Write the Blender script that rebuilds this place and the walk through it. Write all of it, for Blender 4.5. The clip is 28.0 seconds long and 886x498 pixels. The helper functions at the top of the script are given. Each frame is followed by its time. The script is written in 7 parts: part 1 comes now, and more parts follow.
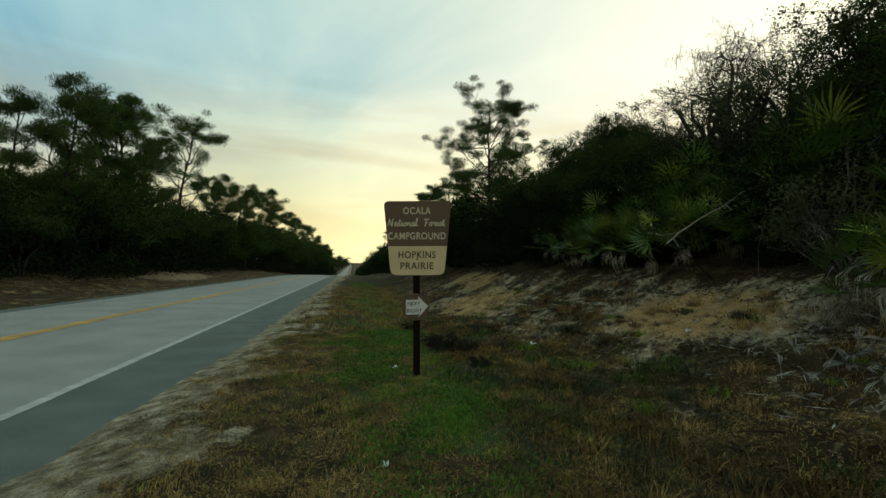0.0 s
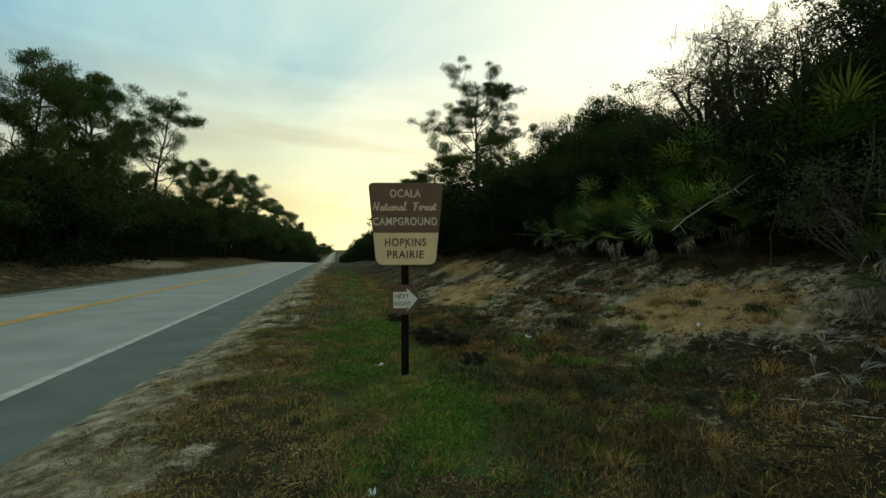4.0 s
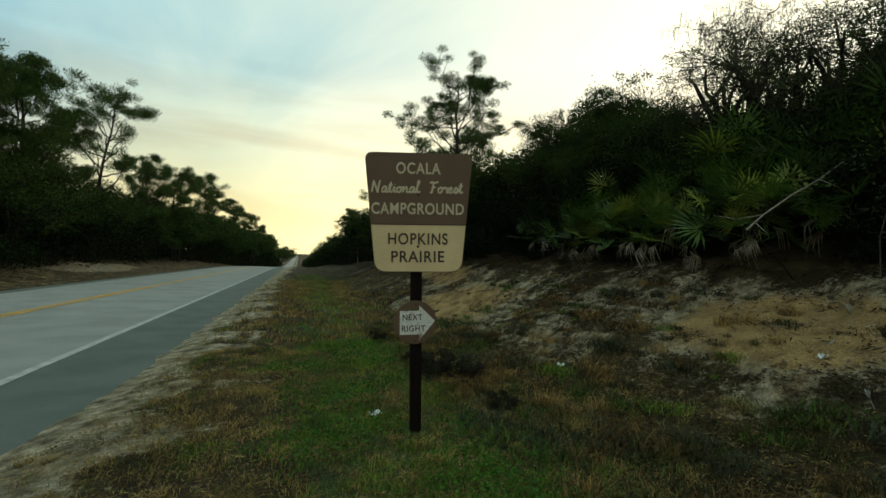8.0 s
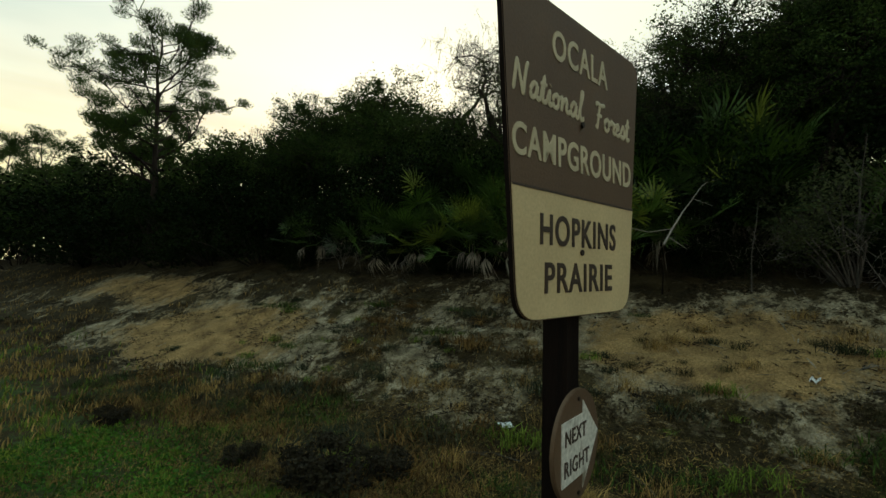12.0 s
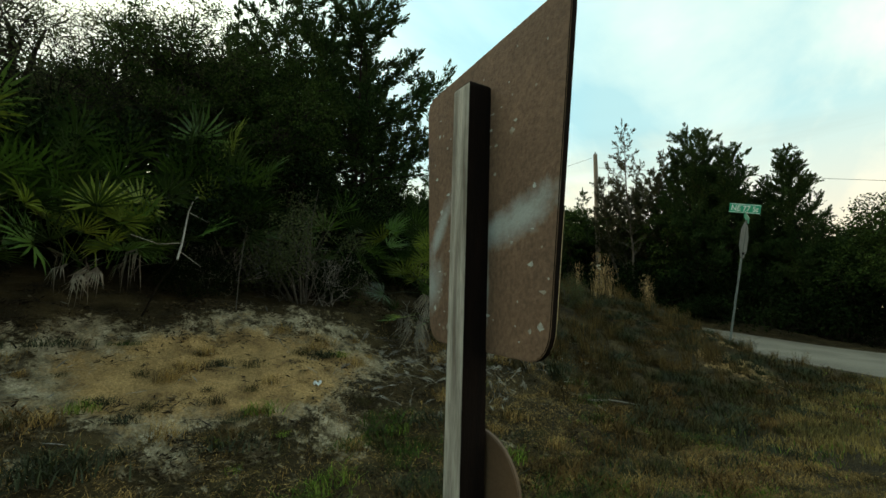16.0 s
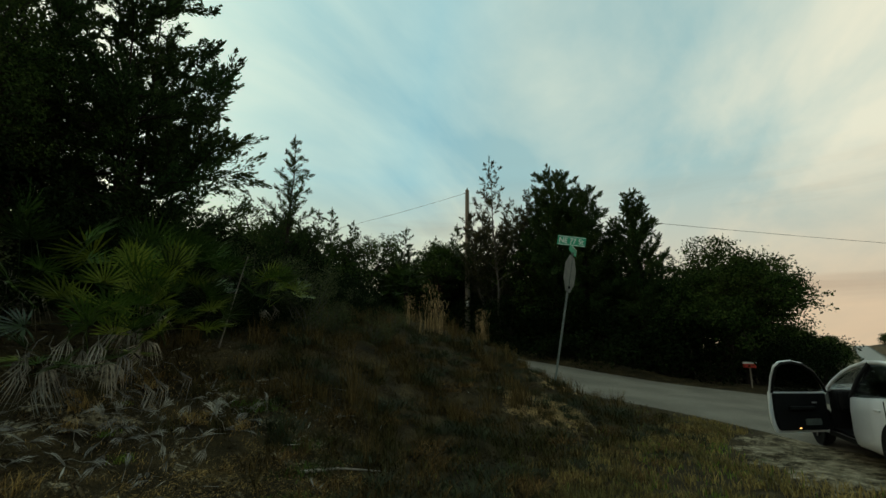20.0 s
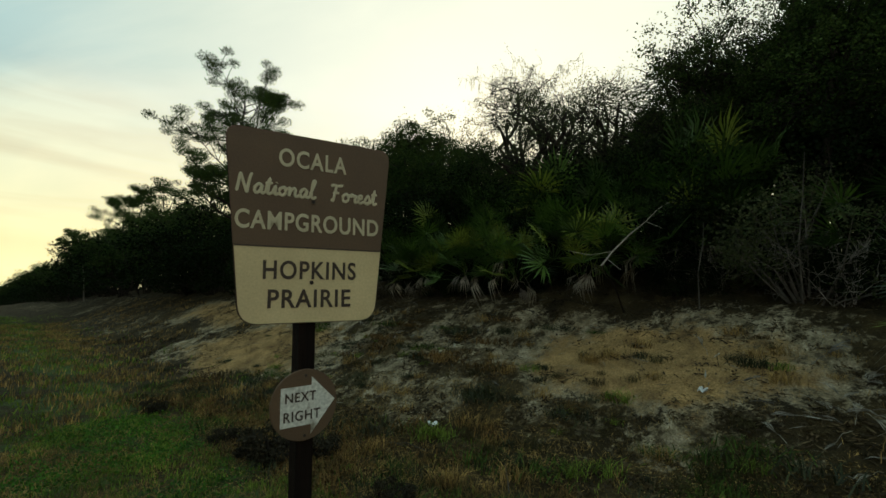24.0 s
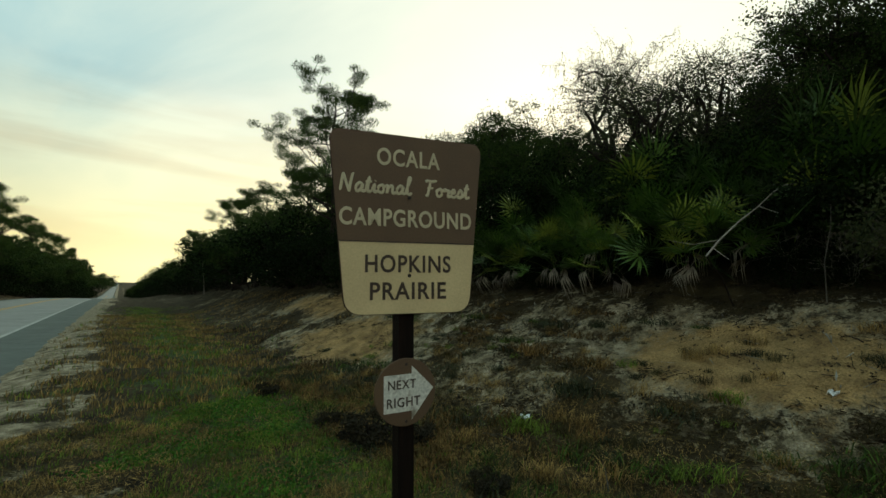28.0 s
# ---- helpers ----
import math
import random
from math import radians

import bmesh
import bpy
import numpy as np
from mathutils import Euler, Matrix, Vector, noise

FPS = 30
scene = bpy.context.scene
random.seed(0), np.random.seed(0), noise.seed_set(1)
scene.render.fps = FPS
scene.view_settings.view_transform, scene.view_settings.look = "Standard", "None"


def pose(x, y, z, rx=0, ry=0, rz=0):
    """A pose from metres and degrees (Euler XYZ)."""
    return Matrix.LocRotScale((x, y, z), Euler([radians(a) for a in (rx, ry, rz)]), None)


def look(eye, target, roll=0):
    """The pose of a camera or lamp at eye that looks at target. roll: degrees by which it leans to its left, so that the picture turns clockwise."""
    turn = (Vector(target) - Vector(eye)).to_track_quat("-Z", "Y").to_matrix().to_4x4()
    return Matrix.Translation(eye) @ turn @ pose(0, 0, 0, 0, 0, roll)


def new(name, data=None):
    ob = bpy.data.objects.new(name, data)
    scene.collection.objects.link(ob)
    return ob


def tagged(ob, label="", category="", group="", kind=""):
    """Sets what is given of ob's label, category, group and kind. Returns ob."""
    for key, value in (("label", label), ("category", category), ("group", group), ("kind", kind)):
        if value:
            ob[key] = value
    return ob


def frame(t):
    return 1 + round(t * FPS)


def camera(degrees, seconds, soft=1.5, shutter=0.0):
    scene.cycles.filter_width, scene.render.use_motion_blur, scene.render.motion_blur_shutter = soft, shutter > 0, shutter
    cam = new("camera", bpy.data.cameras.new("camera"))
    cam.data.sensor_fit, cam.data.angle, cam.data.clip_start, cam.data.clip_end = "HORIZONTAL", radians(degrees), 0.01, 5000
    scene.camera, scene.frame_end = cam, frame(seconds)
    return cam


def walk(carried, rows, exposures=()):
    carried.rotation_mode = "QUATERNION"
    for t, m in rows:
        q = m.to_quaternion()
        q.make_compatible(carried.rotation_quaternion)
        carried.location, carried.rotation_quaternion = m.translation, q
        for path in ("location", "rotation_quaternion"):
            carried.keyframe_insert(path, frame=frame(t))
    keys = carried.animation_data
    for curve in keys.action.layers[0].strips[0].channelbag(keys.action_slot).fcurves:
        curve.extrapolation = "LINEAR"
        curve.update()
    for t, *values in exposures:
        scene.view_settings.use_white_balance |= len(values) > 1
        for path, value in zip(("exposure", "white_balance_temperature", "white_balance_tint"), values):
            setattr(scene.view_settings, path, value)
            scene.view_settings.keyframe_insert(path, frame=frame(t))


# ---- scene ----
cam = camera(87.2, 28.0, soft=1.55)
METRES, EYE, TILT, LEAN, TURN = 12.0, 1.5, 1.1, 0.0, -11.0
ROWS = [
    (0.0, 0.0, 0.0, 0.0, -0.03, 0.86, -1.68),
    (0.5, -0.0011, -0.0004, 0.0006, -0.29, 0.24, -1.69),
    (1.0, -0.0044, 0.0021, -0.0003, -0.22, 0.0, -1.64),
    (1.5, -0.0008, 0.018, -0.0017, -0.64, -0.48, -1.69),
    (2.0, 0.0042, 0.0348, -0.001, -2.09, -0.09, -1.71),
    (2.5, -0.0069, 0.0432, 0.0006, -2.52, 0.13, -1.64),
    (3.0, -0.0112, 0.0486, 0.0003, -2.34, 0.12, -1.68),
    (3.5, -0.007, 0.0505, 0.0003, -1.94, -0.2, -1.65),
    (5.5, -0.0115, 0.0529, -0.0022, -2.24, -1.74, -1.9),
    (6.0, -0.0181, 0.0664, -0.0046, -2.61, -1.81, -1.98),
    (6.5, -0.0197, 0.0991, -0.0064, -3.54, -1.54, -2.12),
    (7.0, -0.0306, 0.1298, -0.0071, -4.11, -0.84, -2.1),
    (7.5, -0.0416, 0.1627, -0.007, -4.99, -0.15, -2.22),
    (8.0, -0.0482, 0.2027, -0.0068, -6.23, 0.13, -2.3),
    (8.5, -0.0674, 0.2386, -0.0066, -7.96, 0.79, -2.36),
    (9.0, -0.0815, 0.2795, -0.0099, -11.37, 1.39, -2.57),
    (9.5, -0.1016, 0.3141, -0.0106, -14.5, 2.43, -2.57),
    (10.0, -0.1134, 0.3455, -0.012, -18.03, 3.19, -2.7),
    (10.5, -0.1249, 0.3805, -0.0121, -22.9, 3.5, -2.83),
    (11.0, -0.1361, 0.4115, -0.0123, -29.36, 3.8, -2.99),
    (11.5, -0.1398, 0.4465, -0.0122, -36.42, 3.36, -3.05),
    (12.0, -0.1543, 0.4724, -0.0131, -45.22, 2.95, -3.12),
    (12.5, -0.1535, 0.5033, -0.0189, -57.36, 2.43, -3.17),
    (13.0, -0.1572, 0.5269, -0.0181, -71.65, 2.47, -2.87),
    (13.5, -0.1571, 0.5462, -0.0174, -80.27, 3.77, -2.87),
    (15.5, -0.1411, 0.6112, -0.0114, -113.14, 9.15, -1.96),
    (16.0, -0.1429, 0.6096, -0.0142, -116.76, 8.21, -1.85),
    (16.5, -0.148, 0.5894, -0.0174, -119.48, 7.71, -1.74),
    (17.0, -0.1458, 0.5636, -0.0164, -122.88, 7.92, -1.59),
    (17.5, -0.1347, 0.5359, -0.0151, -125.47, 9.56, -1.43),
    (18.0, -0.1367, 0.5009, -0.011, -127.82, 10.55, -1.36),
    (18.5, -0.1375, 0.473, -0.0088, -129.83, 11.55, -1.15),
    (19.0, -0.1314, 0.4445, -0.0077, -130.11, 12.34, -1.11),
    (19.5, -0.1381, 0.413, -0.0059, -129.56, 12.34, -1.28),
    (20.0, -0.1316, 0.3893, -0.0082, -128.59, 13.18, -1.27),
    (20.5, -0.1226, 0.3665, -0.0071, -127.94, 14.05, -1.41),
    (21.0, -0.1244, 0.337, -0.0048, -126.0, 14.74, -1.45),
    (21.5, -0.1134, 0.3263, -0.0053, -114.53, 14.72, -1.7),
    (22.0, -0.0991, 0.3218, -0.0061, -90.39, 13.11, -2.21),
    (22.5, -0.0956, 0.3218, -0.006, -61.41, 11.3, -2.48),
    (24.5, -0.1008, 0.3284, -0.0071, -32.3, 4.98, -1.96),
    (25.0, -0.1006, 0.3271, -0.0072, -29.54, 4.71, -1.84),
    (25.5, -0.1018, 0.3261, -0.0069, -27.52, 4.25, -1.9),
    (26.0, -0.1018, 0.327, -0.0065, -26.72, 3.98, -1.92),
    (26.5, -0.1015, 0.3276, -0.0068, -26.18, 4.2, -1.89),
    (27.0, -0.1026, 0.3285, -0.0063, -25.3, 4.32, -1.89),
    (27.5, -0.1038, 0.3288, -0.0062, -24.79, 4.41, -1.92),
    (28.0, -0.1048, 0.3283, -0.0074, -23.73, 4.01, -1.89),
]
EXPOSURES = [(0, -0.32, 6600, 4), (3, -0.25, 6600, 4), (5.5, -0.12, 6600, 4), (7, -0.05, 6600, 4), (8, -0.18, 6600, 4), (9, -0.2, 6600, 4), (10, -0.3, 6650, 4), (11, -0.5, 6650, 5), (12, -0.25, 6750, 5), (13, 0.7, 7000, 5), (13.5, 0.95, 7200, 5), (15.5, 0.35, 6850, 5), (17, 0, 6850, 5), (18.5, -0.28, 6900, 5), (20, -0.5, 6900, 5), (21, -0.65, 6900, 5), (22, -0.75, 6900, 5), (22.5, -0.7, 6850, 5), (24.5, -0.3, 6600, 4), (28, -0.25, 6600, 4)]
walk(cam, [(t, pose(0, 0, EYE, TILT, LEAN, TURN) @ pose(METRES * x, METRES * y, METRES * z, 90 + pitch, roll, yaw)) for t, x, y, z, yaw, pitch, roll in ROWS], EXPOSURES)

# ---------------------------------------------------------------- world and light
SUN_AZ, SUN_EL = 51.0, 13.0
world = bpy.data.worlds.new("dusk_sky")
scene.world = world
world.use_nodes = True
wt = world.node_tree
wt.nodes.clear()


def wn(kind, **kw):
    n = wt.nodes.new(kind)
    for k, v in kw.items():
        n.inputs[k].default_value = v
    return n


def wmath(op, a, b=None):
    n = wt.nodes.new("ShaderNodeMath")
    n.operation = op
    for i, v in enumerate((a, b)):
        if v is None:
            continue
        if isinstance(v, (int, float)):
            n.inputs[i].default_value = v
        else:
            wt.links.new(v, n.inputs[i])
    return n.outputs[0]


def wramp(src, stops):
    n = wt.nodes.new("ShaderNodeValToRGB")
    while len(n.color_ramp.elements) < len(stops):
        n.color_ramp.elements.new(0.5)
    for e, (p, c) in zip(n.color_ramp.elements, stops):
        e.position, e.color = p, (*c, 1) if isinstance(c, tuple) else (c, c, c, 1)
    wt.links.new(src, n.inputs[0])
    return n.outputs[0]


def wmix(f, a, b, mode="MIX"):
    n = wt.nodes.new("ShaderNodeMix")
    n.data_type, n.blend_type = "RGBA", mode
    for i, v in ((0, f), (6, a), (7, b)):
        if isinstance(v, (int, float)):
            n.inputs[i].default_value = v
        elif isinstance(v, tuple):
            n.inputs[i].default_value = (*v, 1)
        else:
            wt.links.new(v, n.inputs[i])
    return n.outputs[2]


sky = wt.nodes.new("ShaderNodeTexSky")
sky.sky_type, sky.sun_disc = "NISHITA", False
sky.sun_elevation, sky.sun_rotation = radians(SUN_EL), radians(SUN_AZ)
sky.air_density, sky.dust_density, sky.ozone_density = 1.0, 1.6, 1.0
tc = wt.nodes.new("ShaderNodeTexCoord")
sep = wt.nodes.new("ShaderNodeSeparateXYZ")
wt.links.new(tc.outputs["Generated"], sep.inputs[0])
dx, dy, dz = sep.outputs
up = wmath("MAXIMUM", dz, 0.0)
# thin stretched cloud sheets lying in a plane above
plane = wmath("ADD", up, 0.16)
comb = wt.nodes.new("ShaderNodeCombineXYZ")
wt.links.new(wmath("DIVIDE", dx, plane), comb.inputs[0])
wt.links.new(wmath("DIVIDE", dy, plane), comb.inputs[1])
mapn = wt.nodes.new("ShaderNodeMapping")
mapn.vector_type = "TEXTURE"
mapn.inputs["Rotation"].default_value = (0, 0, radians(-76))
mapn.inputs["Scale"].default_value = (1.9, 0.85, 1)
mapn.inputs["Location"].default_value = (3.1, 0.7, 0)
wt.links.new(comb.outputs[0], mapn.inputs[0])
cloud = wn("ShaderNodeTexNoise", Scale=0.95, Detail=7.0, Roughness=0.55, Distortion=0.6)
wt.links.new(mapn.outputs[0], cloud.inputs["Vector"])
veil = wramp(cloud.outputs["Fac"], [(0.40, 0.0), (0.66, 1.0)])
sun_dir = (math.sin(radians(SUN_AZ)) * math.cos(radians(SUN_EL)), math.cos(radians(SUN_AZ)) * math.cos(radians(SUN_EL)), math.sin(radians(SUN_EL)))
dot = wt.nodes.new("ShaderNodeVectorMath")
dot.operation = "DOT_PRODUCT"
wt.links.new(tc.outputs["Generated"], dot.inputs[0])
dot.inputs[1].default_value = sun_dir
near_sun = wmath("MULTIPLY", wmath("ADD", dot.outputs["Value"], 1.0), 0.5)
# high haze, lit through by the low sun; the blue shows between the cloud sheets
haze_col = wramp(near_sun, [(0.0, (2.4, 3.7, 4.1)), (0.15, (4.6, 7.2, 7.7)), (0.3, (4.6, 7.2, 7.9)), (0.5, (4.0, 6.9, 8.0)), (0.585, (3.2, 6.7, 8.6)), (0.775, (5.2, 8.4, 9.0)), (0.9, (10.2, 11.4, 10.0)), (0.965, (14.0, 14.0, 11.8)), (1.0, (18.0, 17.0, 13.4))])
veil_col = wramp(near_sun, [(0.0, (4.2, 4.3, 4.0)), (0.15, (9.8, 9.7, 8.4)), (0.3, (9.6, 9.8, 8.6)), (0.5, (8.0, 9.4, 8.8)), (0.585, (5.6, 8.6, 9.2)), (0.775, (8.8, 10.2, 9.2)), (0.9, (12.4, 12.6, 10.6)), (1.0, (18.0, 17.0, 13.4))])
low = wramp(up, [(0.0, 1.0), (0.08, 0.92), (0.17, 0.58), (0.35, 0.0)])
glow_col = wramp(near_sun, [(0.0, (6.6, 4.8, 3.4)), (0.2, (7.6, 5.7, 4.0)), (0.38, (9.4, 7.2, 4.8)), (0.6, (10.4, 8.2, 4.2)), (0.74, (13.0, 10.6, 4.6)), (0.83, (17.0, 14.6, 7.4)), (1.0, (15.0, 11.4, 5.0))])
blue = wmix(0.85, sky.outputs[0], haze_col)
c1 = wmix(wmath("MULTIPLY", veil, 0.8), blue, veil_col)
c2 = wmix(wmath("MULTIPLY", low, 0.85), c1, glow_col)
bandv = wt.nodes.new("ShaderNodeCombineXYZ")
wt.links.new(wmath("MULTIPLY", dx, 1.1), bandv.inputs[0])
wt.links.new(wmath("MULTIPLY", dy, 1.1), bandv.inputs[1])
wt.links.new(wmath("MULTIPLY", up, 9.0), bandv.inputs[2])
bandn = wn("ShaderNodeTexNoise", Scale=1.5, Detail=5.0, Roughness=0.5, Distortion=0.4)
wt.links.new(bandv.outputs[0], bandn.inputs["Vector"])
band = wmath("MULTIPLY", wramp(bandn.outputs["Fac"], [(0.5, 0.0), (0.66, 1.0)]), wramp(up, [(0.03, 0.0), (0.12, 1.0), (0.26, 0.8), (0.4, 0.0)]))
c2 = wmix(wmath("MULTIPLY", band, 0.6), c2, wmix(1.0, c2, (0.76, 0.66, 0.62), "MULTIPLY"))
south = wramp(wmath("SUBTRACT", 0.5, wmath("MULTIPLY", dy, 0.5)), [(0.47, 1.0), (0.58, (1.58, 1.475, 1.38)), (0.76, (1.31, 1.23, 1.165)), (1.0, (1.31, 1.23, 1.165))])
c2 = wmix(1.0, c2, south, "MULTIPLY")
bg = wn("ShaderNodeBackground", Strength=0.1)
wt.links.new(c2, bg.inputs["Color"])
wout = wt.nodes.new("ShaderNodeOutputWorld")
wt.links.new(bg.outputs[0], wout.inputs[0])

sun_data = bpy.data.lights.new("sun", "SUN")
sun_data.energy, sun_data.angle, sun_data.color = 0.3, radians(12), (1.0, 0.82, 0.6)
sun = new("sun", sun_data)
sun.matrix_world = look((0, 0, 0), tuple(-v for v in sun_dir))


# ---------------------------------------------------------------- materials
def mat(name, base, rough=0.85, var=None, scale=8.0, fine=60.0, bump=0.0, bump_scale=80.0, metal=0.0, per=0.0, island=0.0, spec=0.3, trans=0.0, stretch=None, edges=(0.35, 0.65), grain=0.25):
    """A surface with two scales of variation between base and var, fine relief, and a change from piece to piece."""
    m = bpy.data.materials.new(name)
    m.use_nodes = True
    nt = m.node_tree
    b = nt.nodes["Principled BSDF"]
    b.inputs["Roughness"].default_value, b.inputs["Metallic"].default_value = rough, metal
    b.inputs["Specular IOR Level"].default_value = spec
    geo = nt.nodes.new("ShaderNodeTexCoord").outputs["Object"]
    if stretch:
        mp = nt.nodes.new("ShaderNodeMapping")
        mp.inputs["Scale"].default_value = stretch
        nt.links.new(geo, mp.inputs[0])
        geo = mp.outputs[0]

    def nz(s, d=4.0):
        n = nt.nodes.new("ShaderNodeTexNoise")
        n.inputs["Scale"].default_value, n.inputs["Detail"].default_value = s, d
        nt.links.new(geo, n.inputs["Vector"])
        return n.outputs["Fac"]

    def ramp(src, stops):
        n = nt.nodes.new("ShaderNodeValToRGB")
        for e, (p, c) in zip(n.color_ramp.elements, stops):
            e.position, e.color = p, (*c, 1)
        nt.links.new(src, n.inputs[0])
        return n.outputs[0]

    def mix(f, a, c, mode="MIX"):
        n = nt.nodes.new("ShaderNodeMix")
        n.data_type, n.blend_type = "RGBA", mode
        if isinstance(f, float):
            n.inputs[0].default_value = f
        else:
            nt.links.new(f, n.inputs[0])
        nt.links.new(a, n.inputs[6])
        nt.links.new(c, n.inputs[7])
        return n.outputs[2]

    var = var or tuple(v * 0.75 for v in base)
    col = ramp(nz(scale), [(edges[0], base), (edges[1], var)])
    lo, hi = 1 - grain * 1.1, 1 + grain * 0.9
    col = mix(1.0, col, ramp(nz(fine, 6.0), [(0.3, (lo, lo, lo)), (0.7, (hi, hi, hi))]), "MULTIPLY")
    if per or island:
        src = nt.nodes.new("ShaderNodeObjectInfo").outputs["Random"] if per else nt.nodes.new("ShaderNodeNewGeometry").outputs["Random Per Island"]
        k = per or island
        col = mix(1.0, col, ramp(src, [(0.0, (1 - k, 1 - k, 1 - k * 0.9)), (1.0, (1 + k, 1 + k * 0.95, 1 + k * 0.6))]), "MULTIPLY")
    nt.links.new(col, b.inputs["Base Color"])
    if bump:
        bn = nt.nodes.new("ShaderNodeBump")
        bn.inputs["Strength"].default_value, bn.inputs["Distance"].default_value = bump, 0.01
        nt.links.new(nz(bump_scale, 6.0), bn.inputs["Height"])
        nt.links.new(bn.outputs[0], b.inputs["Normal"])
    if trans:
        tr = nt.nodes.new("ShaderNodeBsdfTranslucent")
        nt.links.new(col, tr.inputs[0])
        mx = nt.nodes.new("ShaderNodeMixShader")
        mx.inputs[0].default_value = trans
        nt.links.new(b.outputs[0], mx.inputs[1])
        nt.links.new(tr.outputs[0], mx.inputs[2])
        nt.links.new(mx.outputs[0], nt.nodes["Material Output"].inputs[0])
    return m


M_ASPHALT = mat("asphalt_lane", (0.25, 0.255, 0.235), 0.85, (0.20, 0.205, 0.19), 0.9, 120, 0.5, 180, spec=0.25)
M_SHOULDER = mat("asphalt_shoulder", (0.105, 0.122, 0.108), 0.88, (0.08, 0.094, 0.084), 1.3, 120, 0.6, 170, spec=0.25)
M_SIDE = mat("side_road_asphalt", (0.17, 0.155, 0.125), 0.9, (0.12, 0.108, 0.086), 0.8, 90, 0.5, 120, spec=0.2)
M_WHITE = mat("road_paint_white", (0.40, 0.40, 0.37), 0.75, (0.27, 0.27, 0.25), 5.0, 60, 0.3, 150, grain=0.09)
M_YELLOW = mat("road_paint_yellow", (0.62, 0.32, 0.03), 0.75, (0.34, 0.22, 0.07), 2.2, 50, 0.3, 150)
M_BARK = mat("bark", (0.034, 0.027, 0.022), 0.95, (0.02, 0.016, 0.014), 9.0, 60, 0.8, 45, stretch=(1, 1, 0.3), spec=0.08)
M_BARK_PALE = mat("pale_bark", (0.11, 0.10, 0.085), 0.95, (0.055, 0.05, 0.042), 12.0, 70, 0.5, 60, stretch=(1, 1, 0.3), spec=0.08)
M_OAK = mat("oak_leaves", (0.021, 0.041, 0.011), 0.7, (0.042, 0.066, 0.018), 0.8, 30, island=0.6, trans=0.2, spec=0.02)
# near-black leaves: the shade inside the wood is put into their colour
M_SHRUB_SHADED = mat("shaded_shrub_leaves", (0.005, 0.011, 0.0035), 0.7, (0.011, 0.019, 0.006), 0.9, 30, island=0.5, trans=0.1, spec=0.02)
M_GREY_LEAF = mat("grey_green_leaves", (0.08, 0.092, 0.045), 0.7, (0.046, 0.058, 0.026), 0.9, 30, island=0.45, trans=0.6, spec=0.02)
M_PINE = mat("pine_needles", (0.034, 0.064, 0.016), 0.65, (0.05, 0.078, 0.022), 0.6, 30, island=0.4, trans=0.2, spec=0.02)
M_CEDAR = mat("cedar_sprays", (0.027, 0.055, 0.019), 0.7, (0.042, 0.066, 0.023), 0.7, 30, island=0.45, trans=0.2, spec=0.02)
M_OLIVE = mat("olive_sprays", (0.06, 0.06, 0.03), 0.7, (0.04, 0.046, 0.024), 0.7, 30, island=0.4, trans=0.25, spec=0.02)
M_PALM = mat("palmetto_green", (0.06, 0.116, 0.018), 0.42, (0.022, 0.05, 0.009), 3.0, 40, per=0.65, spec=0.35, trans=0.15)
# brighter yellow-green copy: light on the sunlit fans is put into the colour
M_PALM_LIT = mat("palmetto_lit_yellow_green", (0.2, 0.25, 0.036), 0.45, (0.09, 0.13, 0.018), 3.0, 40, per=0.35, spec=0.35, trans=0.2)
M_PALM_DEAD = mat("dead_palm_leaf", (0.25, 0.225, 0.18), 0.85, (0.12, 0.10, 0.08), 4.0, 40, per=0.3, spec=0.08)
M_FALLEN = mat("bleached_palm_leaf", (0.25, 0.24, 0.215), 0.85, (0.12, 0.11, 0.094), 4.0, 40, per=0.3, spec=0.08)
M_POST_BACK = mat("pale_back_wood", (0.5, 0.47, 0.41), 0.85, (0.2, 0.175, 0.145), 5.0, 50, 0.4, 60, stretch=(5, 5, 0.4), spec=0.1)
M_GRASS_G = mat("grass_green", (0.17, 0.235, 0.036), 0.6, (0.065, 0.115, 0.017), 1.6, 30, island=0.45, trans=0.3, spec=0.08)
M_GRASS_B = mat("grass_brown", (0.34, 0.225, 0.088), 0.8, (0.15, 0.105, 0.042), 1.6, 30, island=0.6, trans=0.2, spec=0.08)
M_GRASS_DARK = mat("grass_dark_brown", (0.32, 0.232, 0.085), 0.85, (0.13, 0.11, 0.042), 0.9, 30, island=0.45, trans=0.15, spec=0.08)
# dull dry weeds, darkened further to put the hill's shade into the colour
M_HILL_GRASS_SHADED = mat("hill_grass_shaded", (0.085, 0.055, 0.022), 0.9, (0.034, 0.034, 0.013), 0.9, 30, island=0.5, trans=0.1, spec=0.04)
M_WEED = mat("weed_leaves", (0.065, 0.16, 0.02), 0.55, (0.04, 0.10, 0.018), 1.4, 30, island=0.45, trans=0.25, spec=0.08)
M_REED = mat("dry_reed", (0.42, 0.30, 0.16), 0.85, (0.30, 0.20, 0.10), 3.0, 30, island=0.3, trans=0.2, spec=0.08)
M_LITTER = mat("leaf_litter", (0.085, 0.064, 0.036), 0.9, (0.022, 0.017, 0.012), 1.2, 30, island=0.5, spec=0.08)
M_LITTER_GREY = mat("grey_palm_litter", (0.30, 0.295, 0.275), 0.9, (0.13, 0.125, 0.11), 1.2, 30, island=0.4, spec=0.08)
M_DEADWOOD = mat("dead_wood", (0.28, 0.255, 0.22), 0.9, (0.15, 0.13, 0.11), 6.0, 60, 0.5, 70)
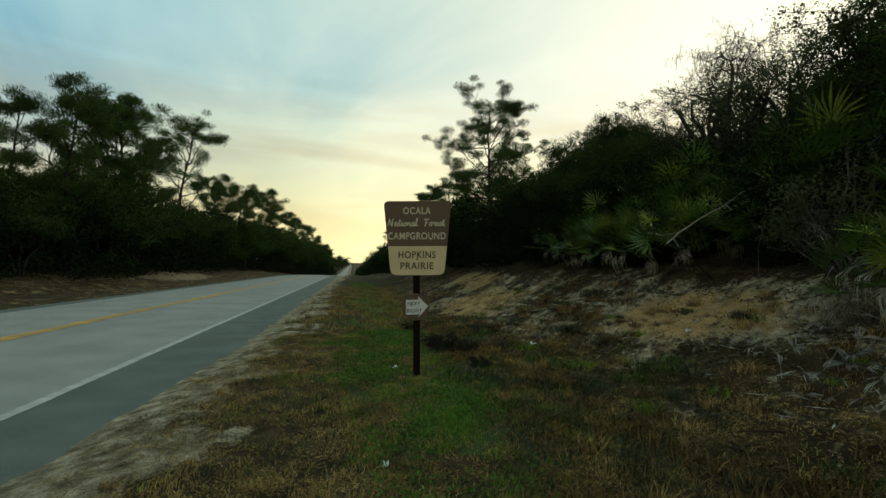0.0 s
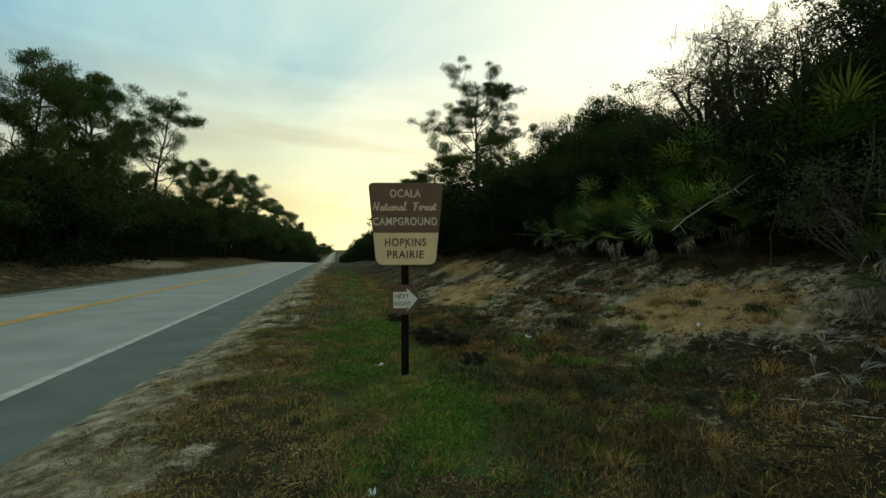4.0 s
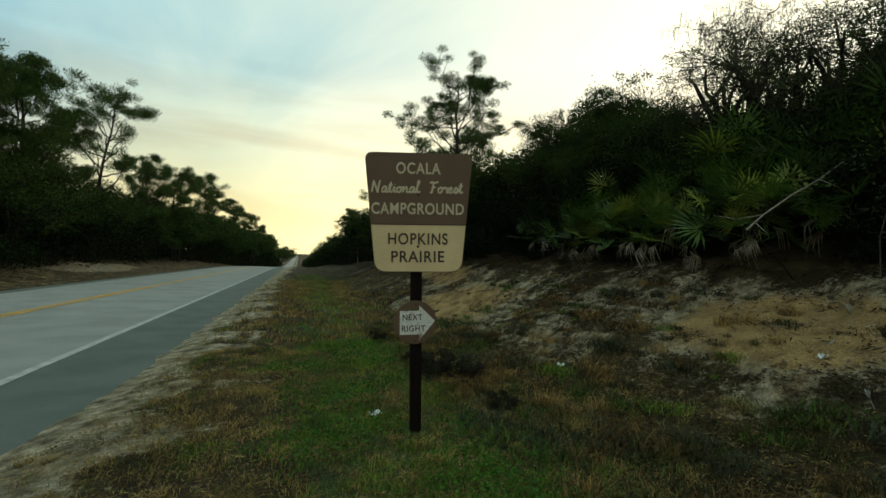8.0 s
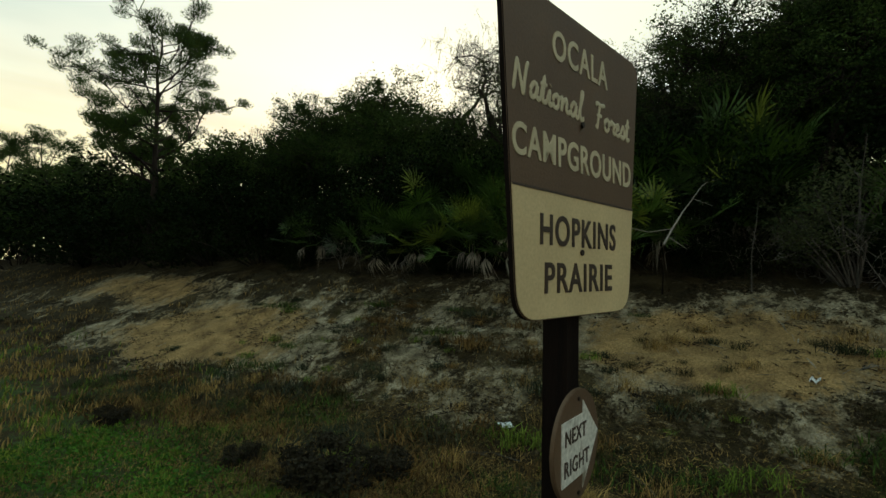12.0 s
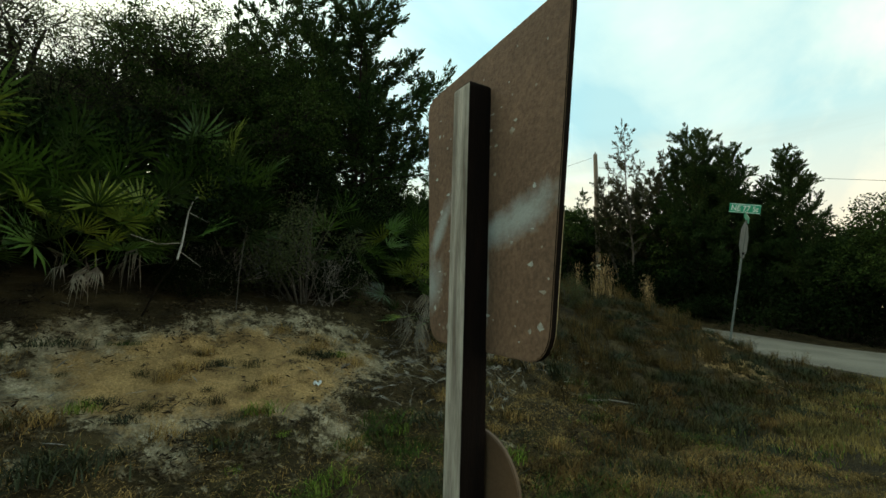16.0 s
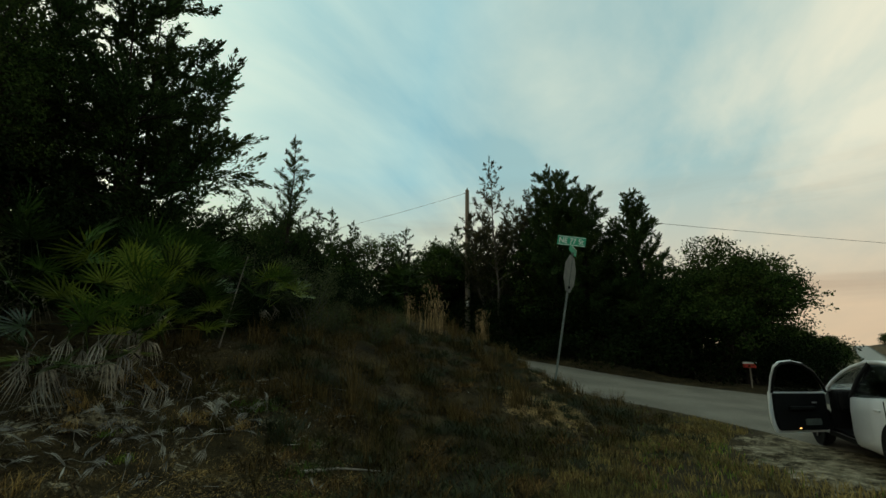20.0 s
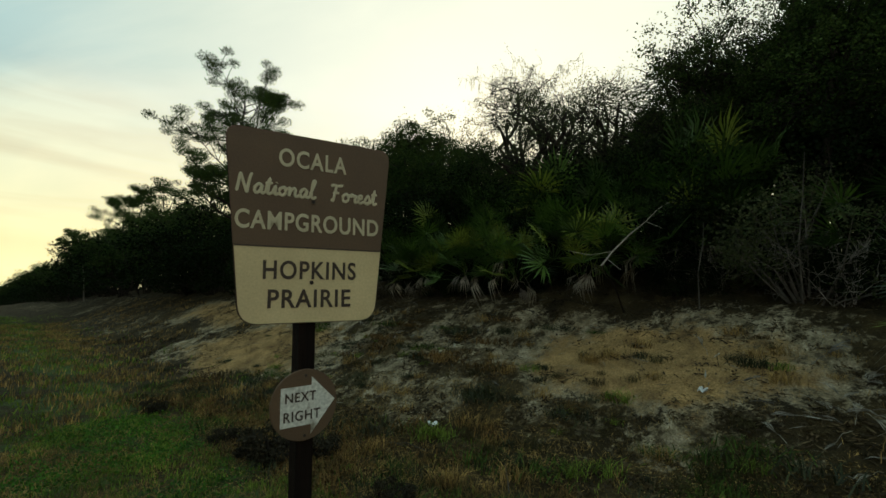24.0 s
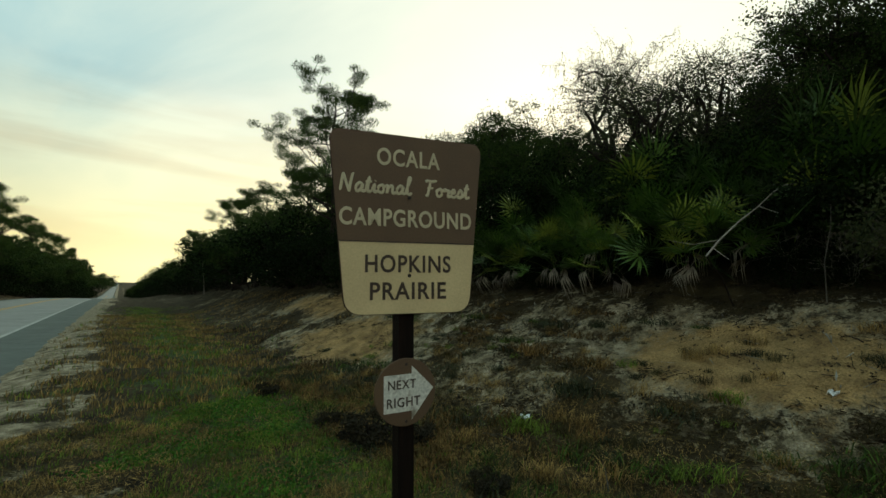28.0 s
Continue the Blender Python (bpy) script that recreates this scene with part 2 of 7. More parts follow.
M_SIGN_BROWN = mat("sign_brown", (0.122, 0.074, 0.042), 0.65, (0.10, 0.06, 0.036), 3.0, 90, 0.15, 120, spec=0.3, grain=0.09)
M_SIGN_BACK = mat("sign_back_brown", (0.20, 0.125, 0.08), 0.75, (0.15, 0.095, 0.062), 4.0, 70, 0.3, 90)
M_SIGN_CREAM = mat("sign_cream", (0.62, 0.485, 0.265), 0.6, (0.53, 0.41, 0.225), 3.0, 80, 0.12, 120, grain=0.09)
M_LETTER_CREAM = mat("letter_cream", (0.55, 0.47, 0.31), 0.6, (0.45, 0.38, 0.25), 9.0, 80, grain=0.09)
M_LETTER_DARK = mat("letter_dark", (0.06, 0.04, 0.028), 0.6, (0.045, 0.03, 0.022), 8.0, 80, grain=0.09)
M_POST = mat("dark_stained_wood", (0.013, 0.008, 0.006), 0.85, (0.008, 0.0055, 0.0045), 6.0, 50, 0.4, 60, stretch=(6, 6, 0.5), spec=0.06)
M_ARROW = mat("worn_white_paint", (0.62, 0.60, 0.54), 0.6, (0.25, 0.22, 0.17), 11.0, 60, 0.2, 90, edges=(0.55, 0.68))
M_GALV = mat("galvanised_steel", (0.15, 0.17, 0.155), 0.6, (0.11, 0.125, 0.115), 6.0, 60, metal=0.3)
M_GREEN_SIGN = mat("street_sign_green", (0.03, 0.32, 0.18), 0.5, (0.026, 0.28, 0.15), 5.0, 60, grain=0.09)
M_SIGN_WHITE = mat("sign_white", (0.72, 0.72, 0.70), 0.5, (0.65, 0.65, 0.63), 5.0, 60, grain=0.09)
M_POLE = mat("weathered_pole", (0.22, 0.185, 0.14), 0.95, (0.14, 0.115, 0.09), 4.0, 50, 0.5, 50, stretch=(5, 5, 0.4))
M_WIRE = mat("cable_black", (0.03, 0.03, 0.03), 0.7)
M_CAR = mat("car_white_paint", (0.72, 0.73, 0.73), 0.25, (0.70, 0.71, 0.71), 1.0, 20, spec=0.5, grain=0.02)
M_BLACK = mat("black_plastic", (0.008, 0.008, 0.009), 0.6, (0.006, 0.006, 0.006), 4.0, 40, spec=0.15)
M_TYRE = mat("tyre_rubber", (0.02, 0.02, 0.02), 0.85, (0.028, 0.027, 0.025), 8.0, 60)
M_RIM_METAL = mat("wheel_alloy", (0.5, 0.5, 0.5), 0.35, (0.42, 0.42, 0.42), 5.0, 40, metal=0.8)
M_RED = mat("red_plastic", (0.42, 0.03, 0.02), 0.5, (0.3, 0.02, 0.015), 4.0, 40)
M_PAPER = mat("paper_litter", (0.62, 0.66, 0.66), 0.7, (0.5, 0.54, 0.55), 20.0, 60)
M_BOLT = mat("rusty_bolt", (0.06, 0.045, 0.035), 0.6, (0.04, 0.03, 0.025), 20.0, 60, metal=0.5)
glass = bpy.data.materials.new("car_glass")
glass.use_nodes = True
gb = glass.node_tree.nodes["Principled BSDF"]
gb.inputs["Base Color"].default_value, gb.inputs["Roughness"].default_value = (0.22, 0.25, 0.24, 1), 0.02
gb.inputs["Transmission Weight"].default_value, gb.inputs["IOR"].default_value = 1.0, 1.05
M_GLASS = glass
lamp = bpy.data.materials.new("door_lamp")
lamp.use_nodes = True
lb = lamp.node_tree.nodes["Principled BSDF"]
lb.inputs["Emission Color"].default_value, lb.inputs["Emission Strength"].default_value = (1.0, 0.45, 0.12, 1), 3.0
M_LAMP = lamp


# ---------------------------------------------------------------- mesh helpers
def mesh_np(name, verts, *face_sets):
    """A mesh from arrays: verts (n, 3) and any number of face arrays (m, k)."""
    me = bpy.data.meshes.new(name)
    verts = np.asarray(verts, dtype=np.float32)
    me.vertices.add(len(verts))
    me.vertices.foreach_set("co", verts.ravel())
    face_sets = [np.asarray(f, dtype=np.int32) for f in face_sets if len(f)]
    loops = np.concatenate([f.ravel() for f in face_sets])
    sizes = np.concatenate([np.full(len(f), f.shape[1], dtype=np.int32) for f in face_sets])
    me.loops.add(len(loops))
    me.loops.foreach_set("vertex_index", loops)
    me.polygons.add(len(sizes))
    me.polygons.foreach_set("loop_start", np.concatenate([[0], np.cumsum(sizes)[:-1]]).astype(np.int32))
    me.polygons.foreach_set("loop_total", sizes)
    me.update(calc_edges=True)
    me.validate()
    return me


def smooth(me):
    me.polygons.foreach_set("use_smooth", np.ones(len(me.polygons), dtype=bool))
    return me


def obj(name, me, material, parent=None, label="", m=None):
    if len(me.materials) == 0 and material:
        me.materials.append(material)
    ob = new(name, me)
    ob.parent = parent
    if m is not None:
        ob.matrix_basis = m
    if label:
        ob["label"] = label
    return ob


def part(name, bm, material, parent, label="", m=None):
    me = bpy.data.meshes.new(name)
    bm.to_mesh(me)
    bm.free()
    return obj(name, me, material, parent, label, m)


def thing(name, label, category, m=None, group=""):
    ob = new(name)
    ob.empty_display_size = 0.1
    if m is not None:
        ob.matrix_basis = m
    return tagged(ob, label, category, group)


def box(sx, sy, sz, at=(0, 0, 0), bevel=0.0, seg=2):
    """A box with its middle at the point, with rounded edges."""
    bm = bmesh.new()
    bmesh.ops.create_cube(bm, size=1.0, matrix=Matrix.Translation(at) @ Matrix.Diagonal((sx, sy, sz, 1)))
    if bevel:
        bmesh.ops.bevel(bm, geom=bm.edges[:], offset=bevel, segments=seg, affect="EDGES", profile=0.5)
    return bm


def cyl(r1, r2, h, at=(0, 0, 0), axis="z", seg=16, bevel=0.0):
    """A cylinder or cone from at, along the axis."""
    bm = bmesh.new()
    turn = {"z": Matrix(), "x": Matrix.Rotation(radians(90), 4, "Y"), "y": Matrix.Rotation(radians(-90), 4, "X")}[axis]
    bmesh.ops.create_cone(bm, cap_ends=True, segments=seg, radius1=r1, radius2=r2, depth=h, matrix=Matrix.Translation(at) @ turn @ Matrix.Translation((0, 0, h / 2)))
    if bevel:
        rim = [e for e in bm.edges if len(e.link_faces) == 2 and max(len(f.verts) for f in e.link_faces) > 4]
        bmesh.ops.bevel(bm, geom=rim, offset=bevel, segments=2, affect="EDGES")
    return bm


def slab(outline, depth, bevel=0.0):
    """A flat plate from an outline in x and z, with its face towards -y and its thickness behind."""
    bm = bmesh.new()
    f = bm.faces.new([bm.verts.new((x, 0, z)) for x, z in outline])
    ext = bmesh.ops.extrude_face_region(bm, geom=[f])
    bmesh.ops.translate(bm, vec=(0, depth, 0), verts=[v for v in ext["geom"] if isinstance(v, bmesh.types.BMVert)])
    bmesh.ops.recalc_face_normals(bm, faces=bm.faces[:])
    if bevel:
        rim = [e for e in bm.edges if all(abs(v.co.y) < 1e-6 for v in e.verts) or all(abs(v.co.y - depth) < 1e-6 for v in e.verts)]
        bmesh.ops.bevel(bm, geom=rim, offset=bevel, segments=2, affect="EDGES")
    return bm


def rounded(points, radius, n=6):
    """An outline with its corners rounded; radius for each corner."""
    out, k = [], len(points)
    for i in range(k):
        p0, p, p1 = Vector(points[i - 1]), Vector(points[i]), Vector(points[(i + 1) % k])
        r = radius[i] if isinstance(radius, (list, tuple)) else radius
        if r <= 0:
            out.append(tuple(p))
            continue
        a, b = p + (p0 - p).normalized() * r, p + (p1 - p).normalized() * r
        for j in range(n + 1):
            t = j / n
            q = a * (1 - t) ** 2 + p * 2 * t * (1 - t) + b * t * t
            out.append((q.x, q.y))
    return out


def words(text, width, height, depth=0.002, shear=0.0, weight=0.0, spacing=1.0):
    """Letters as a mesh in x and z, centred, facing -y, stretched to the width and height."""
    cu = bpy.data.curves.new("letters", "FONT")
    cu.body, cu.align_x, cu.align_y, cu.extrude, cu.shear, cu.offset, cu.space_character = text, "CENTER", "CENTER", 0.5, shear, weight, spacing
    tmp = bpy.data.objects.new("letters", cu)
    scene.collection.objects.link(tmp)
    dg = bpy.context.evaluated_depsgraph_get()
    dg.update()
    me = bpy.data.meshes.new_from_object(tmp.evaluated_get(dg))
    bpy.data.objects.remove(tmp)
    bpy.data.curves.remove(cu)
    me.materials.clear()
    co = np.empty(len(me.vertices) * 3, dtype=np.float32)
    me.vertices.foreach_get("co", co)
    co = co.reshape(-1, 3)
    lo, hi = co.min(0), co.max(0)
    sx, sy = width / (hi[0] - lo[0]), height / (hi[1] - lo[1])
    mid = (lo + hi) / 2
    co = np.stack([(co[:, 0] - mid[0]) * sx, -co[:, 2] * 2 * depth, (co[:, 1] - mid[1]) * sy], 1)
    me.vertices.foreach_set("co", co.astype(np.float32).ravel())
    me.update()
    return me


def tubes(lines, sides=5):
    """Tapered round limbs: lines of (points, radii), as verts and faces."""
    vs, fs, n0 = [], [], 0
    ang = np.arange(sides) * 2 * math.pi / sides
    for pts, rad in lines:
        pts = np.asarray(pts, float)
        d = np.gradient(pts, axis=0)
        d /= np.linalg.norm(d, axis=1)[:, None] + 1e-9
        ref = np.array([0.31, 0.83, 0.17]) if abs(d[0, 2]) > 0.6 else np.array([0.0, 0.0, 1.0])
        u = np.cross(d, ref)
        u /= np.linalg.norm(u, axis=1)[:, None] + 1e-9
        w = np.cross(d, u)
        r = np.asarray(rad)[:, None, None]
        ring = pts[:, None] + r * (np.cos(ang)[None, :, None] * u[:, None] + np.sin(ang)[None, :, None] * w[:, None])
        k = len(pts)
        vs.append(ring.reshape(-1, 3))
        i = np.arange(k - 1)[:, None] * sides
        j = np.arange(sides)[None]
        jn = (j + 1) % sides
        fs.append(n0 + np.stack([i + j, i + jn, i + sides + jn, i + sides + j], -1).reshape(-1, 4))
        n0 += k * sides
    return np.concatenate(vs), np.concatenate(fs)


def leaf_quads(rng, centers, length, width, direction=None, loose=1.0):
    """One diamond leaf at each centre, turned at random or loosely along a direction."""
    n = len(centers)
    d = rng.normal(size=(n, 3)) * loose
    if direction is not None:
        d = d + direction
    d /= np.linalg.norm(d, axis=1)[:, None] + 1e-9
    side = np.cross(d, rng.normal(size=(n, 3)))
    side /= np.linalg.norm(side, axis=1)[:, None] + 1e-9
    s = rng.uniform(0.65, 1.35, n)[:, None]
    a, b = centers - d * length * s * 0.5, centers + d * length * s * 0.5
    c, e = centers + side * width * s * 0.5, centers - side * width * s * 0.5
    v = np.stack([a, c, b, e], 1).reshape(-1, 3)
    return v, np.arange(4 * n).reshape(n, 4)


def blades(rng, base, height, width, lean=0.35):
    """Grass blades: one tapered, bent strip of a quad and a triangle at each base."""
    n = len(base)
    a = rng.uniform(0, 2 * math.pi, n)
    h = height * rng.uniform(0.5, 1.3, n)
    off = np.stack([np.cos(a), np.sin(a), np.zeros(n)], 1)
    out = np.stack([np.cos(a + 1.3), np.sin(a + 1.3), np.zeros(n)], 1) * (lean * rng.uniform(0.1, 1.6, n) * h)[:, None]
    zz = np.stack([np.zeros(n), np.zeros(n), h], 1)
    w = off * width * 0.5
    v = np.stack([base - w, base + w, base + w * 0.8 + out * 0.35 + zz * 0.6, base - w * 0.8 + out * 0.35 + zz * 0.6, base + out + zz * 0.95], 1).reshape(-1, 3)
    i = np.arange(n)[:, None] * 5
    return v, i + np.array([[0, 1, 2, 3]]), i + np.array([[3, 2, 4]])


# ---------------------------------------------------------------- the lie of the land
def sstep(a, b, x):
    t = np.clip((x - a) / (b - a), 0, 1)
    return t * t * (3 - 2 * t)


def road_z(y):
    ys = [-900, -520, -430, -350, -260, -170, -110, -60, -20, 0, 70, 95, 140, 220, 400, 800, 1500, 3500]
    zs = [4.0, 8.3, 8.0, 5.6, 2.2, -0.7, -1.0, -0.6, 0.0, -0.13, -0.72, -1.2, -3.2, -6.0, -8.6, -8.2, -6.5, -4.0]
    return sum(np.interp(y + k, ys, zs) for k in (-9, -5, -2, 2, 5, 9)) / 6


def road_edge(y):
    """Where the asphalt ends on the near side."""
    return np.interp(y, [-20, 0, 4.6, 6.6, 8.7, 14.6, 60], [-2.45, -2.5, -2.46, -2.28, -2.15, -2.1, -2.1])


def side_mid(x):
    return -11.0 - 0.04 * np.maximum(x - 4, 0)


def side_half(x):
    return 3.3 + 4.6 * np.exp(-np.maximum(x + 2.3, 0) / 2.6)


def side_z(x):
    return np.interp(x, [-60, 0, 5, 9, 11.5, 16, 40, 100], [-0.06, -0.04, 0.42, 0.93, 1.24, 1.65, 2.8, 3.2])


def lumps(x, y, s, seed):
    """Cheap smooth lumps from crossed waves."""
    r = np.random.RandomState(seed)
    z = 0
    for k in range(7):
        a, f, p = r.uniform(0, 6.28), s * r.uniform(0.6, 1.7), r.uniform(0, 6.28)
        z = z + np.sin((np.cos(a) * x + np.sin(a) * y) * f + p)
    return z / 7


def land(x, y):
    x, y = np.asarray(x, float), np.asarray(y, float)
    rz = road_z(y)
    off = x - road_edge(y)
    edge = sstep(-0.3, 0.95, off)
    bank = np.interp(x, [2.0, 2.7, 3.2, 3.7, 4.4, 5.3, 6.1, 7.5, 10, 16, 60], [0, 0.06, 0.2, 0.38, 0.68, 1.08, 1.5, 2.0, 2.5, 2.9, 3.3])
    fall = 1 - 0.55 * sstep(30, 80, y)
    z = rz - 0.03 + 0.16 * edge + bank * fall * (1 - 0.85 * sstep(-19, -27, y))
    left = np.interp(-x, [11.0, 13.0, 16.0, 22.0, 60.0], [0, 0.12, 0.75, 1.4, 2.0])
    z = z + left - 0.05 * (x < -10.4)
    rough = sstep(2.0, 3.5, x) + sstep(11.5, 14, -x)
    z = z + rough * (0.10 * lumps(x, y, 2.2, 3) + 0.06 * lumps(x, y, 6.0, 5) + 0.034 * lumps(x, y, 14.0, 6) + 0.02 * lumps(x, y, 25.0, 8)) + 0.03 * edge * lumps(x, y, 1.7, 9) + 0.02 * sstep(-0.4, 0.0, off) * lumps(x, y, 7.0, 12)
    m = sstep(side_half(x) + 2.6, side_half(x) + 0.1, np.abs(y - side_mid(x))) * sstep(-3.5, -2.0, x)
    z = z * (1 - m) + side_z(x) * m
    far = sstep(-14.5, -17, y) * sstep(0, 3, x) * sstep(-60, -28, y)
    z = z * (1 - far) + (side_z(x) + 0.1 + 0.06 * lumps(x, y, 2.0, 4)) * far
    return z


def on_land(x, y, dz=0.0):
    return (x, y, float(land(x, y)) + dz)


def cover(x, y):
    """How much sand, green and orange the ground shows."""
    n1, n2, n3 = lumps(x, y, 1.5, 21), lumps(x, y, 3.6, 22), lumps(x, y, 9.0, 23)
    rag = 0.5 * n1 + 0.4 * n2 + 0.25 * n3
    green = np.exp(-((x - 0.9) / 1.0) ** 2) * (0.45 * sstep(1.0, 3.5, y) + 0.55 * sstep(3.6, 5.6, y)) * (1 - 0.75 * sstep(25, 60, y))
    green = np.maximum(green, 0.55 * np.exp(-((x - 1.0) / 0.9) ** 2 - ((y + 2.0) / 2.5) ** 2))
    green = np.maximum(green, 0.5 * sstep(-20, -32, y))
    green = np.clip(0.85 * green + 1.0 * rag - 0.14, 0, 1) * (x < 3.2) * (x > -1.8)
    road_sand = sstep(1.8, 0.35, x - road_edge(y) + 0.9 * n2 + 0.5 * n1 + 0.7 * n3) * (x > -2.8)
    bank = sstep(2.2, 3.3, x + 0.9 * rag) * sstep(7.2, 5.6, x + 0.5 * rag)
    o1 = np.exp(-((x - 4.9) / 1.0) ** 2 - ((y - 6.2) / 1.6) ** 2)
    o2 = np.exp(-((x - 3.9) / 1.3) ** 2 - ((y - 14.2) / 2.6) ** 2)
    o3 = np.maximum(1.2 * np.exp(-((x - 3.9) / 1.0) ** 2 - ((y + 3.3) / 1.1) ** 2), 0.9 * np.exp(-((x - 4.6) / 0.9) ** 2 - ((y + 5.6) / 1.0) ** 2))
    o4 = np.exp(-((x - 5.2) / 1.0) ** 2 - ((y - 19) / 4.0) ** 2) * 0.8
    orange = np.clip(np.maximum.reduce([o1, o2, o3, o4]) * 1.4 + 0.45 * rag - 0.22, 0, 1)
    o5 = np.exp(-((x + 14.6) / 1.3) ** 2 - ((y - 44) / 6.0) ** 2)
    orange = np.maximum(orange, (0.42 + 0.25 * rag) * (x < -10.6) * (x > -15.5))
    apron = np.clip(1.5 * np.exp(-((x + 0.5) / 1.25) ** 2 - ((y + 4.8) / 2.3) ** 2), 0, 0.6)
    road_sand = np.maximum(road_sand, apron)
    sand = np.clip(np.maximum(road_sand, bank * np.clip(0.27 + 0.18 * np.exp(-((y - 9.5) / 5.0) ** 2) - 0.32 * sstep(2.6, 0.2, y) + 0.55 * rag, 0, 1)) + orange * 0.8, 0, 1)
    sand = np.maximum(sand, np.clip(1.8 * o5 + 0.3 * rag, 0, 1) * (x < -12))
    orange = orange * (1 - np.clip(1.8 * o5, 0, 0.85))
    return sand, green, orange


# ---------------------------------------------------------------- ground, roads
def ground_material():
    m = bpy.data.materials.new("ground_soil")
    m.use_nodes = True
    nt = m.node_tree
    b = nt.nodes["Principled BSDF"]
    b.inputs["Roughness"].default_value, b.inputs["Specular IOR Level"].default_value = 0.95, 0.15
    at = nt.nodes.new("ShaderNodeAttribute")
    at.attribute_name = "cover"
    sp = nt.nodes.new("ShaderNodeSeparateColor")
    nt.links.new(at.outputs["Color"], sp.inputs[0])
    geo = nt.nodes.new("ShaderNodeTexCoord").outputs["Object"]

    def nz(s, d=6.0, r=0.6):
        n = nt.nodes.new("ShaderNodeTexNoise")
        n.inputs["Scale"].default_value, n.inputs["Detail"].default_value, n.inputs["Roughness"].default_value = s, d, r
        nt.links.new(geo, n.inputs["Vector"])
        return n.outputs["Fac"]

    def ramp(src, *stops):
        n = nt.nodes.new("ShaderNodeValToRGB")
        while len(n.color_ramp.elements) < len(stops):
            n.color_ramp.elements.new(0.5)
        for e, (p, c) in zip(n.color_ramp.elements, stops):
            e.position, e.color = p, (*c, 1) if isinstance(c, tuple) else (c, c, c, 1)
        nt.links.new(src, n.inputs[0])
        return n.outputs[0]

    def mix(f, a, c, mode="MIX"):
        n = nt.nodes.new("ShaderNodeMix")
        n.data_type, n.blend_type = "RGBA", mode
        for i, v in ((0, f), (6, a), (7, c)):
            if isinstance(v, float):
                n.inputs[i].default_value = v
            else:
                nt.links.new(v, n.inputs[i])
        return n.outputs[2]

    def math2(op, a, c):
        n = nt.nodes.new("ShaderNodeMath")
        n.operation = op
        for i, v in enumerate((a, c)):
            if isinstance(v, float):
                n.inputs[i].default_value = v
            else:
                nt.links.new(v, n.inputs[i])
        return n.outputs[0]

    soil = ramp(nz(2.3), (0.3, (0.014, 0.010, 0.004)), (0.5, (0.034, 0.025, 0.0095)), (0.72, (0.08, 0.058, 0.024)))
    sand = ramp(nz(5.0), (0.3, (0.04, 0.031, 0.018)), (0.48, (0.21, 0.175, 0.11)), (0.7, (0.47, 0.405, 0.285)))
    orange = ramp(nz(3.2), (0.28, (0.13, 0.083, 0.036)), (0.7, (0.42, 0.275, 0.115)))
    green = ramp(nz(6.0), (0.3, (0.03, 0.05, 0.014)), (0.7, (0.065, 0.10, 0.028)))
    rag = math2("SUBTRACT", nz(7.0, 8.0, 0.7), 0.5)
    fine = math2("SUBTRACT", nz(26.0, 8.0, 0.7), 0.5)
    broad = math2("SUBTRACT", nz(1.7, 5.0, 0.6), 0.5)
    jag = math2("ADD", math2("ADD", math2("MULTIPLY", rag, 1.5), math2("MULTIPLY", broad, 1.3)), math2("MULTIPLY", fine, 0.9))
    s_f = ramp(math2("ADD", sp.outputs[0], jag), (0.42, 0.0), (0.62, 1.0))
    g_f = ramp(math2("ADD", sp.outputs[1], jag), (0.40, 0.0), (0.65, 1.0))
    o_f = ramp(math2("ADD", sp.outputs[2], math2("MULTIPLY", jag, 0.6)), (0.35, 0.0), (0.65, 1.0))
    col = mix(s_f, soil, mix(o_f, sand, orange))
    col = mix(g_f, col, green)
    col = mix(1.0, col, ramp(nz(48.0, 8.0, 0.7), (0.3, 0.4), (0.7, 1.5)), "MULTIPLY")
    nt.links.new(col, b.inputs["Base Color"])
    bn = nt.nodes.new("ShaderNodeBump")
    bn.inputs["Strength"].default_value, bn.inputs["Distance"].default_value = 1.0, 0.05
    nt.links.new(math2("ADD", nz(14.0, 8.0, 0.7), math2("MULTIPLY", nz(60.0), 0.4)), bn.inputs["Height"])
    nt.links.new(bn.outputs[0], b.inputs["Normal"])
    return m


def axis(*spans):
    out = [np.arange(a, b, s) for a, b, s in spans]
    return np.unique(np.round(np.concatenate(out + [[spans[-1][1]]]), 4))


gx = axis((-2600, -200, 300), (-200, -60, 20), (-60, -18, 4), (-18, -2.6, 0.6), (-2.6, 7.6, 0.085), (7.6, 20, 0.6), (20, 60, 4), (60, 200, 20), (200, 2600, 300))
gy = axis((-2600, -600, 200), (-600, -200, 20), (-200, -40, 10), (-40, -8, 0.8), (-8, 18, 0.11), (18, 40, 0.6), (40, 120, 3), (120, 400, 12), (400, 3600, 160))
GX, GY = np.meshgrid(gx, gy, indexing="ij")
GZ = land(GX, GY)
ni, nj = GX.shape
idx = np.arange(ni * nj).reshape(ni, nj)
faces = np.stack([idx[:-1, :-1], idx[1:, :-1], idx[1:, 1:], idx[:-1, 1:]], -1).reshape(-1, 4)
gme = smooth(mesh_np("ground", np.stack([GX, GY, GZ], -1).reshape(-1, 3), faces))
s_, g_, o_ = cover(GX, GY)
catt = gme.color_attributes.new("cover", "FLOAT_COLOR", "POINT")
catt.data.foreach_set("color", np.stack([s_, g_, o_, np.ones_like(s_)], -1).astype(np.float32).ravel())
M_GROUND = ground_material()
